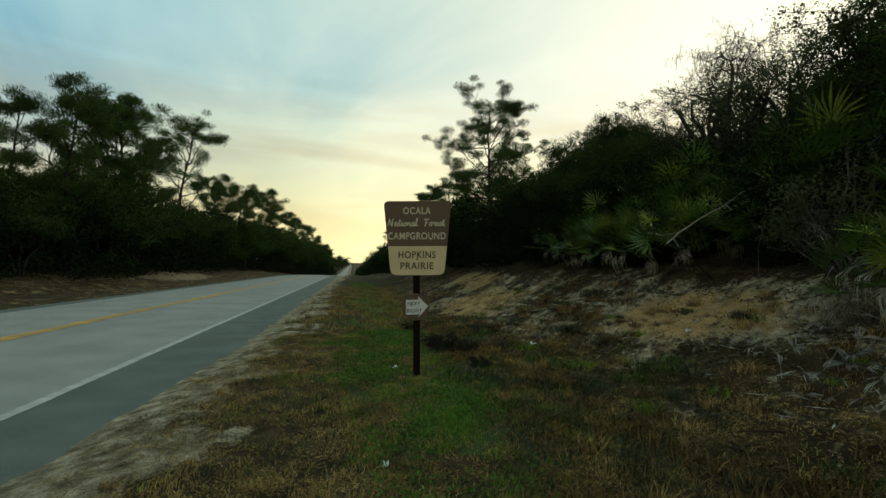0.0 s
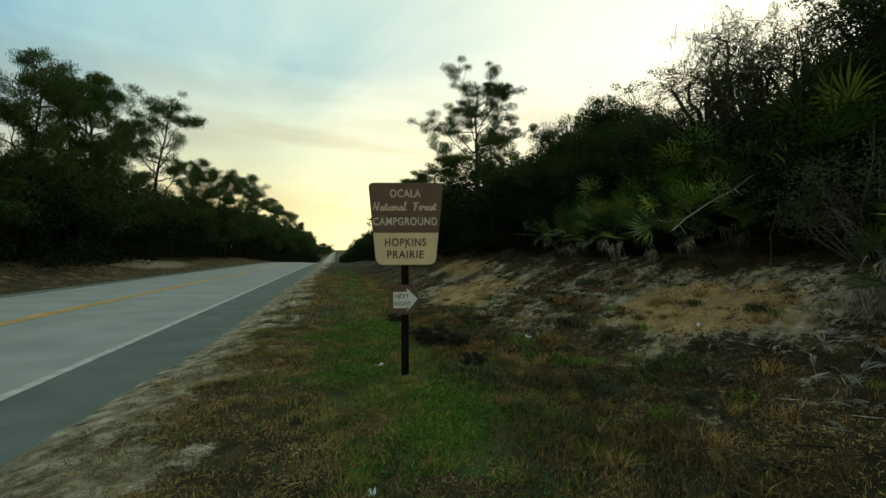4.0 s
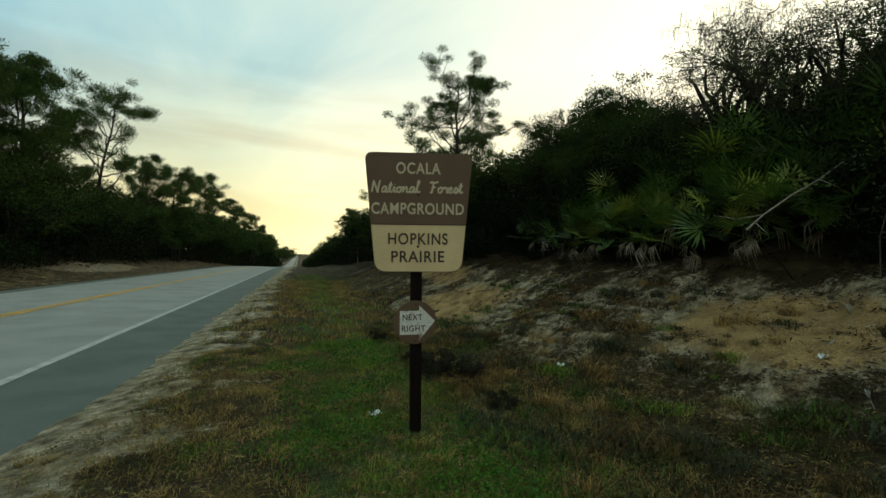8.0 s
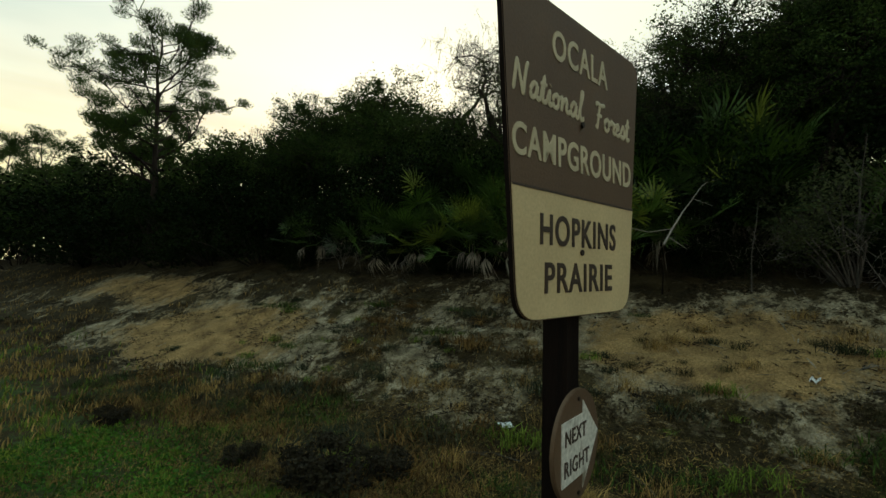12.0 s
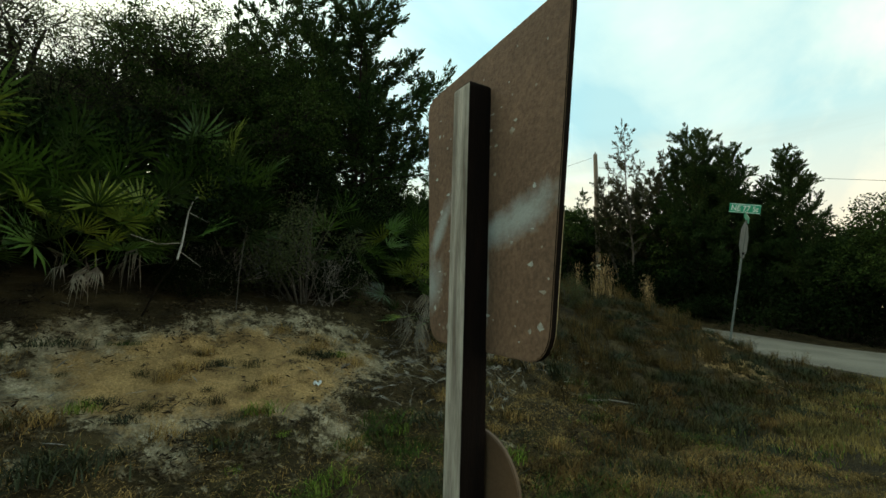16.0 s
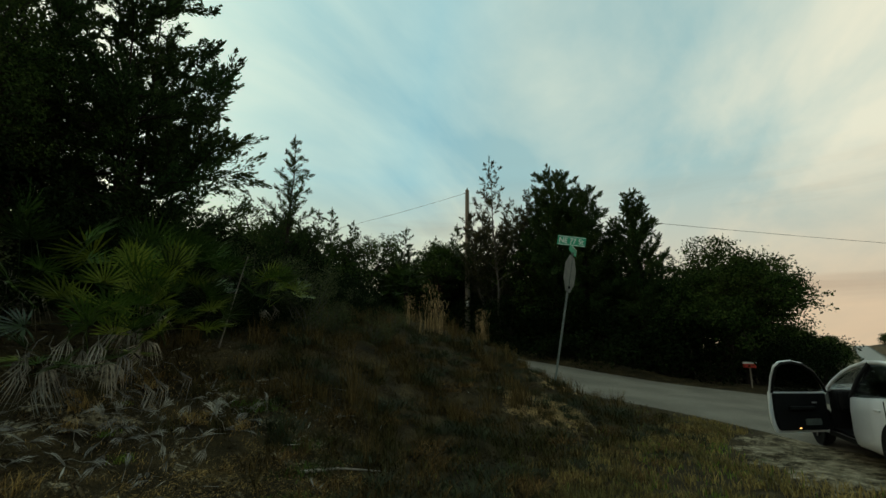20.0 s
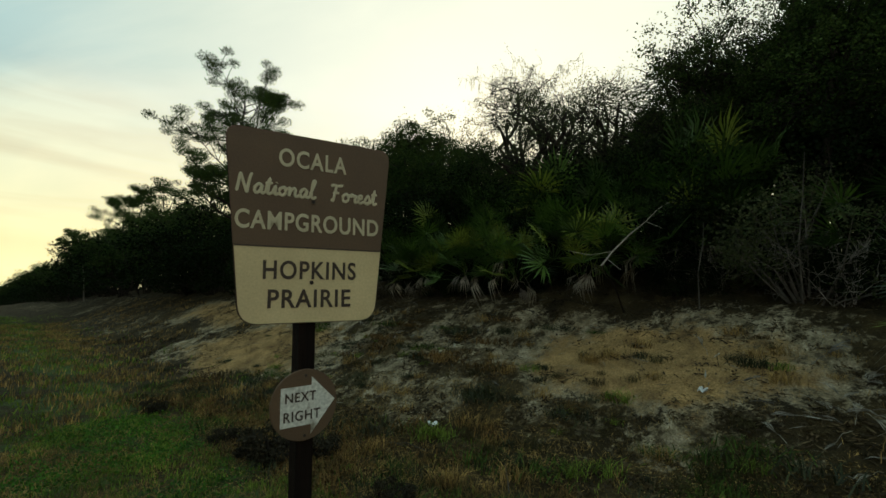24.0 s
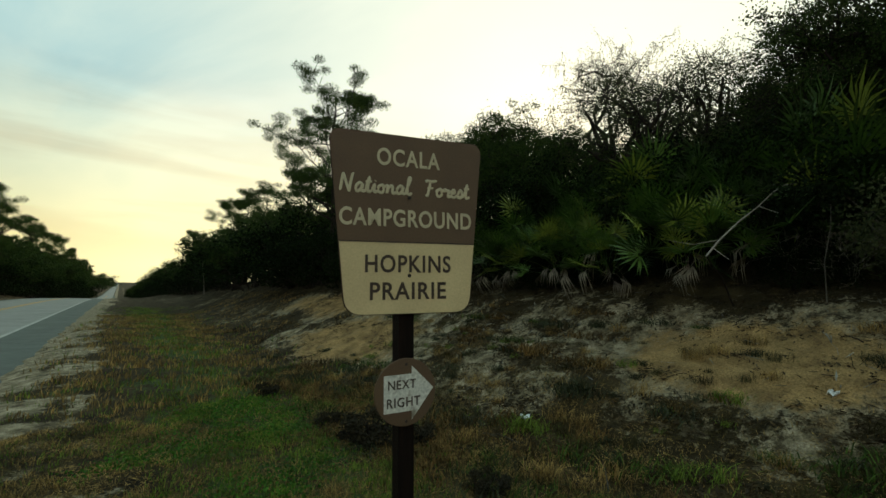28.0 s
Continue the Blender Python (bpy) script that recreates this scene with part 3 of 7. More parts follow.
tagged(obj("ground", gme, M_GROUND), "sandy roadside ground with dry grass, leaf litter and a rising bank", "ground", kind="structure")

ry = axis((-900, -200, 20), (-200, -40, 8), (-40, 40, 1.5), (40, 130, 3), (130, 400, 10), (400, 3500, 90))


def strip(name, x0, x1, material, lift, label, cat, ys=ry, rag=0.0, kind="structure", n=3):
    T, Y = np.meshgrid(np.linspace(0, 1, n), ys, indexing="ij")
    a0, a1 = (v(Y) if callable(v) else v for v in (x0, x1))
    X = a0 + (a1 - a0) * T
    if rag:
        X = X.copy()
        X[0] += rag * lumps(Y[0] * 3.1, Y[0] * 0.3, 1.3, 31)
        X[-1] += rag * lumps(Y[-1] * 3.1, Y[-1] * 0.7, 1.1, 33)
    crown = 0.07 * (1 - np.clip(np.abs(X + 6.35) / 4.1, 0, 1))
    Z = road_z(Y) + crown + lift
    a, b = X.shape
    k = np.arange(a * b).reshape(a, b)
    f = np.stack([k[:-1, :-1], k[1:, :-1], k[1:, 1:], k[:-1, 1:]], -1).reshape(-1, 4)
    return tagged(obj(name, smooth(mesh_np(name, np.stack([X, Y, Z], -1).reshape(-1, 3), f)), material), label, cat, kind=kind)


strip("road", -9.62, -3.38, M_ASPHALT, 0.0, "two-lane grey asphalt road running straight to a crest", "road", n=7)
fine_y = axis((-60, -10, 1.0), (-10, 30, 0.12), (30, 130, 1.5), (130, 400, 10))
strip("road_shoulder", -3.38, lambda y: road_edge(y) + 0.3, M_SHOULDER, 0.0, "dark newer asphalt shoulder beside the white line", "road", fine_y)
strip("road_shoulder", -10.45, -9.62, M_SHOULDER, 0.0, "dark newer asphalt shoulder beside the white line", "road")
strip("road_line_white", -3.44, -3.31, M_WHITE, 0.006, "worn white edge line painted on asphalt", "road line", fine_y, 0.008)
strip("road_line_white", -9.68, -9.56, M_WHITE, 0.006, "worn white edge line painted on asphalt", "road line", fine_y, 0.008)
strip("road_line_yellow", -6.57, -6.45, M_YELLOW, 0.006, "worn yellow centre line painted on asphalt", "road line", fine_y, 0.012)
strip("road_line_yellow", -6.38, -6.26, M_YELLOW, 0.006, "worn yellow centre line painted on asphalt", "road line", fine_y, 0.012)

sx_ = axis((-2.5, 12, 0.35), (12, 80, 2.0))
st = np.array([-1, -0.97, -0.7, -0.35, 0, 0.35, 0.7, 0.97, 1])
SX, ST = np.meshgrid(sx_, st, indexing="ij")
SY = side_mid(SX) + ST * side_half(SX)
SZ = side_z(SX) + 0.012 + 0.03 * (1 - ST ** 2) - 0.06 * (np.abs(ST) > 0.99)
SZ = np.where(SX < -1.5, np.minimum(SZ, road_z(SY) - 0.004), SZ)
a_, b_ = SX.shape
k_ = np.arange(a_ * b_).reshape(a_, b_)
tagged(obj("side_road", smooth(mesh_np("side_road", np.stack([SX, SY, SZ], -1).reshape(-1, 3), np.stack([k_[:-1, :-1], k_[1:, :-1], k_[1:, 1:], k_[:-1, 1:]], -1).reshape(-1, 4))), M_SIDE),
       "pale worn asphalt side road climbing away between trees", "road", kind="structure")


# ---------------------------------------------------------------- campground sign
sign = thing("campground_sign", "brown and cream wooden campground sign on a dark post in grass", "sign", pose(0.943, 6.415, 0, 0, -1.9, -11.6))
outline = rounded([(-0.377, 0), (0.377, 0), (0.473, 1.039), (-0.473, 1.039)], [0.10, 0.10, 0.075, 0.075], 7)
B = 1.345
board = part("board", slab([(x, z + B) for x, z in outline], 0.022, 0.003), M_SIGN_BACK, sign, "brown board with scuffed back")
board.data.materials.append(M_SIGN_BROWN)
board.data.materials.append(M_POST)
for p in board.data.polygons:
    p.material_index = 1 if p.normal.y < -0.9 else 0 if p.normal.y > 0.9 else 2
cut = 0.411
wcut = 0.377 + 0.092 * cut
low_out = rounded([(-0.373, 0.004), (0.373, 0.004), (wcut - 0.004, cut), (-wcut + 0.004, cut)], [0.098, 0.098, 0, 0], 7)
part("cream_panel", slab([(x, z + B) for x, z in low_out], 0.003, 0), M_SIGN_CREAM, sign, "cream painted lower panel", pose(0, -0.003, 0))
part("groove", box(2 * wcut - 0.01, 0.002, 0.007, (0, -0.0045, B + cut)), M_LETTER_DARK, sign)


def line(text, w, h, v, material, wt_=0.0, shear=0.0, sp=1.0, u=0.0, y=-0.0015):
    return obj("lettering", words(text, w, h, 0.0015, shear, wt_, sp), material, sign, "routed painted letters", pose(u, y, B + 0.512 + v))


line("OCALA", 0.387, 0.101, 0.391, M_LETTER_CREAM, 0.018, sp=1.12, u=-0.006)
line("CAMPGROUND", 0.806, 0.101, 0.038, M_LETTER_CREAM, 0.02, sp=1.1, u=-0.008)
line("HOPKINS", 0.518, 0.101, -0.225, M_LETTER_DARK, 0.018, sp=1.13, u=-0.006, y=-0.0045)
line("PRAIRIE", 0.460, 0.099, -0.379, M_LETTER_DARK, 0.018, sp=1.12, u=-0.007, y=-0.0045)
# brush script, stroke by stroke: advance, then the strokes; the x-height is 0.5
SCRIPT = {
    "N": (0.80, [[(0.02, -0.02), (0.10, 0.5), (0.17, 0.98), (0.22, 0.9), (0.45, 0.08), (0.50, 0.02), (0.55, 0.45), (0.66, 1.0), (0.74, 1.02)]]),
    "a": (0.52, [[(0.38, 0.46), (0.22, 0.52), (0.04, 0.26), (0.10, 0.0), (0.28, 0.12), (0.40, 0.5), (0.36, 0.14), (0.42, 0.0), (0.56, 0.12)]]),
    "t": (0.36, [[(0.02, 0.12), (0.24, 0.92), (0.14, 0.16), (0.20, 0.0), (0.38, 0.12)], [(0.02, 0.62), (0.38, 0.66)]]),
    "i": (0.30, [[(0.0, 0.12), (0.16, 0.5), (0.12, 0.12), (0.18, 0.0), (0.32, 0.12)], [(0.19, 0.70), (0.21, 0.74)]]),
    "o": (0.46, [[(0.26, 0.5), (0.06, 0.36), (0.06, 0.08), (0.22, 0.0), (0.36, 0.2), (0.30, 0.46), (0.24, 0.5), (0.34, 0.42), (0.48, 0.44)]]),
    "n": (0.58, [[(0.0, 0.4), (0.10, 0.48), (0.06, 0.0), (0.14, 0.3), (0.32, 0.5), (0.38, 0.36), (0.36, 0.1), (0.44, 0.0), (0.58, 0.12)]]),
    "l": (0.36, [[(0.0, 0.12), (0.20, 0.7), (0.30, 1.04), (0.20, 1.06), (0.12, 0.5), (0.12, 0.1), (0.22, 0.0), (0.36, 0.14)]]),
    "F": (0.62, [[(0.0, 0.06), (0.12, 0.0), (0.22, 0.5), (0.30, 0.94)], [(0.02, 0.86), (0.12, 0.98), (0.40, 0.94), (0.68, 1.02)], [(0.10, 0.48), (0.46, 0.52)]]),
    "r": (0.40, [[(0.0, 0.3), (0.12, 0.52), (0.16, 0.4), (0.32, 0.44), (0.26, 0.12), (0.32, 0.0), (0.42, 0.12)]]),
    "e": (0.42, [[(0.02, 0.2), (0.28, 0.34), (0.24, 0.5), (0.06, 0.38), (0.06, 0.1), (0.20, 0.0), (0.42, 0.14)]]),
    "s": (0.40, [[(0.0, 0.12), (0.22, 0.54), (0.32, 0.22), (0.22, 0.0), (0.04, 0.04), (0.20, 0.06), (0.42, 0.12)]]),
}


def script(text, width, height, z, u, r):
    """A word in joined brush strokes, each a flat rounded ribbon."""
    lines, x0 = [], 0.0
    for ch in text:
        adv, strokes = SCRIPT[ch]
        for st_ in strokes:
            p = np.array(st_, float) + np.array([x0, 0.0])
            q = np.concatenate([[2 * p[0] - p[1]], p, [2 * p[-1] - p[-2]]])
            t = np.linspace(0, 1, 5, endpoint=False)[:, None]
            pts = [0.5 * (2 * q[i] + (q[i + 1] - q[i - 1]) * t + (2 * q[i - 1] - 5 * q[i] + 4 * q[i + 1] - q[i + 2]) * t ** 2 + (3 * q[i] - q[i - 1] - 3 * q[i + 1] + q[i + 2]) * t ** 3) for i in range(1, len(q) - 2)]
            lines.append(np.concatenate(pts + [p[-1:]]))
        x0 += adv
    lo, hi = min(l[:, 0].min() for l in lines), max(l[:, 0].max() for l in lines)
    k = width / (hi - lo)
    tv, tf = tubes([(np.stack([(l[:, 0] - lo) * k, 0 * l[:, 0], l[:, 1] * height], 1), r * np.interp(np.arange(len(l)), [0, 1, len(l) - 2, len(l) - 1], [0.5, 1, 1, 0.5])) for l in lines], 8)
    tv[:, 1] *= 0.12
    return obj("lettering", smooth(mesh_np("lettering", tv, tf)), M_LETTER_CREAM, sign, "routed painted script", pose(u, -0.0012, z))


script("National", 0.418, 0.092, 2.036, -0.408, 0.0085)
script("Forest", 0.290, 0.092, 2.038, 0.096, 0.0085)
for v in (0.160, -0.292):
    part("bolt", cyl(0.012, 0.010, 0.008, (-0.007, -0.010, B + 0.512 + v), "y", 12, 0.002), M_BOLT, sign)
bm = box(0.095, 0.092, 2.47, (-0.02, 0.069, 1.015))
bmesh.ops.bevel(bm, geom=[e for e in bm.edges if min(v.co.z for v in e.verts) > 2.24], offset=0.022, segments=4, affect="EDGES", profile=0.5)
bmesh.ops.rotate(bm, verts=bm.verts[:], cent=(-0.02, 0.069, 0), matrix=Matrix.Rotation(radians(5), 3, "Z"))
post = part("post", bm, M_POST, sign, "dark stained square wooden post with a pale back")
# the back face takes a much paler colour than the other faces
post.data.materials.append(M_POST_BACK)
for p in post.data.polygons:
    if p.normal.y > 0.9:
        p.material_index = 1
disc = part("disc", cyl(0.188, 0.188, 0.016, (0, 0, 0.915), "y", 40, 0.003), M_SIGN_BROWN, sign, "round brown plaque", pose(-0.026, -0.004, -0.006, 0, 0, 6.5))
AZ = 0.925
arrow_pts = [(-0.135, -0.115), (0.035, -0.115), (0.035, -0.165), (0.172, 0.0), (0.035, 0.135), (0.035, 0.09), (-0.135, 0.09)]
part("arrow", slab([(x, z + AZ) for x, z in arrow_pts], 0.003), M_ARROW, disc, "flaking white arrow", pose(0, -0.0035, 0))
obj("lettering", words("NEXT", 0.172, 0.05, 0.001, 0, 0.014, 1.12), M_LETTER_DARK, disc, "", pose(-0.025, -0.0045, AZ + 0.035))
obj("lettering", words("RIGHT", 0.205, 0.053, 0.001, 0, 0.014, 1.12), M_LETTER_DARK, disc, "", pose(-0.015, -0.0045, AZ - 0.062))
for v in (0.155, -0.16):
    part("bolt", cyl(0.009, 0.007, 0.007, (0.0, -0.007, 0.915 + v), "y", 10, 0.002), M_BOLT, disc)
M_SCUFF = mat("scuffed_paint", (0.46, 0.50, 0.48), 0.8, (0.26, 0.21, 0.15), 9.0, 60, edges=(0.42, 0.62))
RS = np.random.default_rng(5)


def sprayed(m, smears):
    """Pale sprayed smears over a board: (x, z, half length, half width, slope in degrees, strength)."""
    nt = m.node_tree
    b = nt.nodes["Principled BSDF"]
    old = b.inputs["Base Color"].links[0].from_socket
    tc_ = nt.nodes.new("ShaderNodeTexCoord").outputs["Object"]
    for x, z, l, w, slope, k in smears:
        mp = nt.nodes.new("ShaderNodeMapping")
        mp.vector_type = "TEXTURE"
        mp.inputs["Location"].default_value = (x, 0.022, B + z)
        mp.inputs["Rotation"].default_value = (0, radians(-slope), 0)
        mp.inputs["Scale"].default_value = (l, 0.1, w)
        nt.links.new(tc_, mp.inputs[0])
        ln = nt.nodes.new("ShaderNodeVectorMath")
        ln.operation = "LENGTH"
        nt.links.new(mp.outputs[0], ln.inputs[0])
        nz_ = nt.nodes.new("ShaderNodeTexNoise")
        nz_.inputs["Scale"].default_value, nz_.inputs["Detail"].default_value, nz_.inputs["Roughness"].default_value = 22.0, 7.0, 0.65
        nt.links.new(tc_, nz_.inputs["Vector"])
        ad = nt.nodes.new("ShaderNodeMath")
        ad.operation = "MULTIPLY_ADD"
        nt.links.new(nz_.outputs["Fac"], ad.inputs[0])
        ad.inputs[1].default_value = 1.2
        nt.links.new(ln.outputs["Value"], ad.inputs[2])
        rp = nt.nodes.new("ShaderNodeValToRGB")
        for e, (p, c) in zip(rp.color_ramp.elements, ((0.75, k), (1.6, 0.0))):
            e.position, e.color = p / 2, (c, c, c, 1)
        hf = nt.nodes.new("ShaderNodeMath")
        hf.operation = "MULTIPLY"
        hf.inputs[1].default_value = 0.5
        nt.links.new(ad.outputs[0], hf.inputs[0])
        nt.links.new(hf.outputs[0], rp.inputs[0])
        mx = nt.nodes.new("ShaderNodeMix")
        mx.data_type = "RGBA"
        nt.links.new(rp.outputs[0], mx.inputs[0])
        nt.links.new(old, mx.inputs[6])
        mx.inputs[7].default_value = (0.40, 0.44, 0.43, 1)
        old = mx.outputs[2]
    nt.links.new(old, b.inputs["Base Color"])


sprayed(M_SIGN_BACK, [(-0.24, 0.42, 0.24, 0.075, -16, 0.95), (-0.10, 0.40, 0.12, 0.05, -20, 0.8), (0.31, 0.44, 0.20, 0.055, -52, 0.9), (0.36, 0.22, 0.14, 0.10, -60, 0.75), (-0.062, 0.22, 0.16, 0.016, 90, 0.6)])
for k in range(84):
    u, v, a = RS.uniform(-0.38, 0.38), RS.uniform(0.05, 0.98), 0.003 + 0.010 * RS.random() ** 2
    part("chip", slab([(u - a * RS.uniform(0.6, 1.4), B + v), (u + a * 0.3, B + v - a * RS.uniform(0.3, 1.2)), (u + a * RS.uniform(0.6, 2.4), B + v + a * 0.3), (u, B + v + a * RS.uniform(0.3, 1.5))], 0.0005), M_SCUFF, board, "", pose(0, 0.0221, 0))


# ---------------------------------------------------------------- plants
def grow(rng, p, d, length, r, depth, out, tips, bend=0.35, lift=0.1, kids=(3, 5), ratio=0.6, segs=5):
    """A limb that wanders, thins and forks; out takes the limbs and tips the fine ends with their direction."""
    pts, rad = [p], [r]
    d = d / np.linalg.norm(d)
    for i in range(segs):
        d = d + rng.normal(size=3) * bend * 0.5 + np.array([0, 0, lift * 0.5])
        d /= np.linalg.norm(d)
        p = p + d * length / segs
        pts.append(p)
        rad.append(max(r * (1 - 0.75 * (i + 1) / segs), 0.004))
        if depth > 0 and i >= 1:
            for _ in range(rng.integers(kids[0], kids[1] + 1) if i == segs - 1 else rng.integers(0, 2) + (depth > 1)):
                side = rng.normal(size=3)
                nd = d * 0.75 + side / np.linalg.norm(side) * 0.85
                grow(rng, p, nd, length * ratio * rng.uniform(0.7, 1.2), rad[-1] * 0.75, depth - 1, out, tips, bend, lift, kids, ratio, max(3, segs - 1))
        if depth == 0:
            tips.append((p, d))
    out.append((pts, rad))


def bough(rng, p0, p1, r0, r1, wander, n=6):
    """A crooked limb between two points."""
    t = np.linspace(0, 1, n)[:, None]
    off = np.cumsum(rng.normal(size=(n, 3)), axis=0) * wander * np.sin(t * math.pi)
    return p0 + (p1 - p0) * t + off, r0 + (r1 - r0) * t[:, 0]


def oak_meshes(seed, height=5.0, leaf=0.05, leaves=95, clump=0.17, blobs=13, per_blob=30, spread=0.3, low=0.36, trunks=3, slim=0.6, gnarl=1.0):
    """A crown of billows, each a heap of dense leafy clumps on twigs, carried on crooked limbs from the ground."""
    rng = np.random.default_rng(seed)
    limbs, cs = [], []
    forks = []
    for k in range(trunks):
        a = k * 6.28 / trunks + rng.uniform(-0.6, 0.6)
        r = spread * height * rng.uniform(0.15, 0.5)
        f = np.array([math.cos(a) * r, math.sin(a) * r, height * rng.uniform(0.3, 0.48)])
        limbs.append(bough(rng, np.array([math.cos(a) * 0.12, math.sin(a) * 0.12, -0.2]), f, height * 0.017, height * 0.012 * gnarl, 0.05 * height * 0.3 * gnarl))
        forks.append(f)
    forks = np.array(forks)
    for k in range(blobs):
        a = k * 2.4 + rng.uniform(-0.5, 0.5)
        q = rng.random()
        r = spread * height * math.sqrt((k + 0.5) / blobs) * rng.uniform(0.8, 1.15)
        top = 1 - 0.34 * (r / (spread * height)) ** 2
        c = np.array([math.cos(a) * r, math.sin(a) * r, height * (low + (0.86 * top - low) * (0.35 + 0.65 * q))])
        br = height * rng.uniform(0.11, 0.19)
        f = forks[np.argmin(np.linalg.norm(forks - c, axis=1))]
        limbs.append(bough(rng, f, c, height * 0.009 * gnarl, height * 0.004, 0.035 * height * 0.3 * gnarl))
        n = int(per_blob * rng.uniform(0.7, 1.25))
        d = rng.normal(size=(n, 3)) + np.array([0, 0, 0.25])
        d /= np.linalg.norm(d, axis=1)[:, None]
        pts = c + d * (rng.random(n) ** 0.45)[:, None] * br * np.array([1.15, 1.15, 0.85])
        for p in pts:
            q0 = c + (p - c) * 0.4
            limbs.append((np.array([q0, (q0 + p) / 2 + rng.normal(size=3) * 0.05, p]), [0.009, 0.006, 0.004]))
        pick = np.repeat(np.arange(n), leaves)
        size = clump * rng.uniform(0.6, 1.3, n)
        cs.append(pts[pick] + rng.normal(size=(len(pick), 3)) * 0.52 * size[pick][:, None] * np.array([1.1, 1.1, 0.75]))
    c = np.concatenate(cs)
    c = c[c[:, 2] > 0.05]
    lv, lf = leaf_quads(rng, c, leaf, leaf * slim)
    tv, tf = tubes(limbs, 4)
    s = height / max(np.percentile(lv[:, 2], 99.7), 0.1)
    return smooth(mesh_np("trunk", tv * s, tf)), mesh_np("crown", lv * s, lf), len(lf)


def pine_meshes(seed, height=12.0, first=0.42, reach_k=0.24, limbs_n=13, pad=0.55, needles=190, length=0.17, wide=0.026, lean=0.0, flat=0.42):
    """Sand pine: a swaying stem, crooked rising limbs, and flat pads of needles on the ends of their twigs."""
    rng = np.random.default_rng(seed)
    n = 12
    zs = np.linspace(-0.2, height * 0.96, n)
    wob = np.cumsum(rng.normal(size=(n, 2)) * height * 0.008, axis=0) + np.outer(np.linspace(0, 1, n) ** 1.5 * lean * height, [1, 0])
    stem = np.column_stack([wob, zs])
    limbs = [(stem, height * 0.015 * (1 - 0.82 * np.linspace(0, 1, n)))]
    pads = [(stem[-1], pad * 0.8)]
    for k in range(limbs_n):
        t = first + (0.97 - first) * (k + rng.uniform(-0.3, 0.3)) / limbs_n
        i = min(max(int(t * (n - 1)), 0), n - 2)
        p = stem[i] + (stem[i + 1] - stem[i]) * (t * (n - 1) - i)
        a = k * 2.4 + rng.uniform(-0.7, 0.7)
        u = (t - first) / (1 - first)
        reach = height * reach_k * (0.55 + 0.9 * u - 1.15 * u * u) * 1.35 * rng.uniform(0.6, 1.2) + 0.25
        d = np.array([math.cos(a), math.sin(a), rng.uniform(0.15, 0.75)])
        d /= np.linalg.norm(d)
        pts, rad, m = [p], [height * 0.0055 * (1.15 - 0.7 * u)], 6
        for j in range(m):
            d = d + rng.normal(size=3) * 0.2 + np.array([0, 0, 0.08])
            d /= np.linalg.norm(d)
            pts.append(pts[-1] + d * reach / m)
            rad.append(max(rad[0] * (1 - 0.8 * (j + 1) / m), 0.008))
            if j >= 2:
                for _ in range(rng.integers(1, 3)):
                    sd = d * 0.7 + rng.normal(size=3) * np.array([0.8, 0.8, 0.3]) + np.array([0, 0, 0.25])
                    q = pts[-1] + sd / np.linalg.norm(sd) * (0.25 + 0.22 * reach) * rng.uniform(0.6, 1.3)
                    limbs.append((np.array([pts[-1], (pts[-1] + q) / 2 + np.array([0, 0, 0.05]), q]), [0.018, 0.012, 0.006]))
                    pads.append((q, pad * rng.uniform(0.55, 1.1)))
        pads.append((pts[-1], pad * rng.uniform(0.7, 1.1)))
        limbs.append((np.array(pts), rad))
    cs, ds = [], []
    for q, r in pads:
        m = int(needles * (r / pad) ** 1.6)
        v = rng.normal(size=(m, 3))
        v *= (rng.random(m) ** 0.5 / np.linalg.norm(v, axis=1))[:, None]
        cs.append(q + v * r * np.array([1, 1, flat]) + np.array([0, 0, 0.3 * r * flat]))
        ds.append(v * 0.8 + np.array([0, 0, 0.7]))
    lv, lf = leaf_quads(rng, np.concatenate(cs), length, wide, np.concatenate(ds), 0.35)
    tv, tf = tubes(limbs, 5)
    return smooth(mesh_np("trunk", tv, tf)), mesh_np("crown", lv, lf), len(lf)


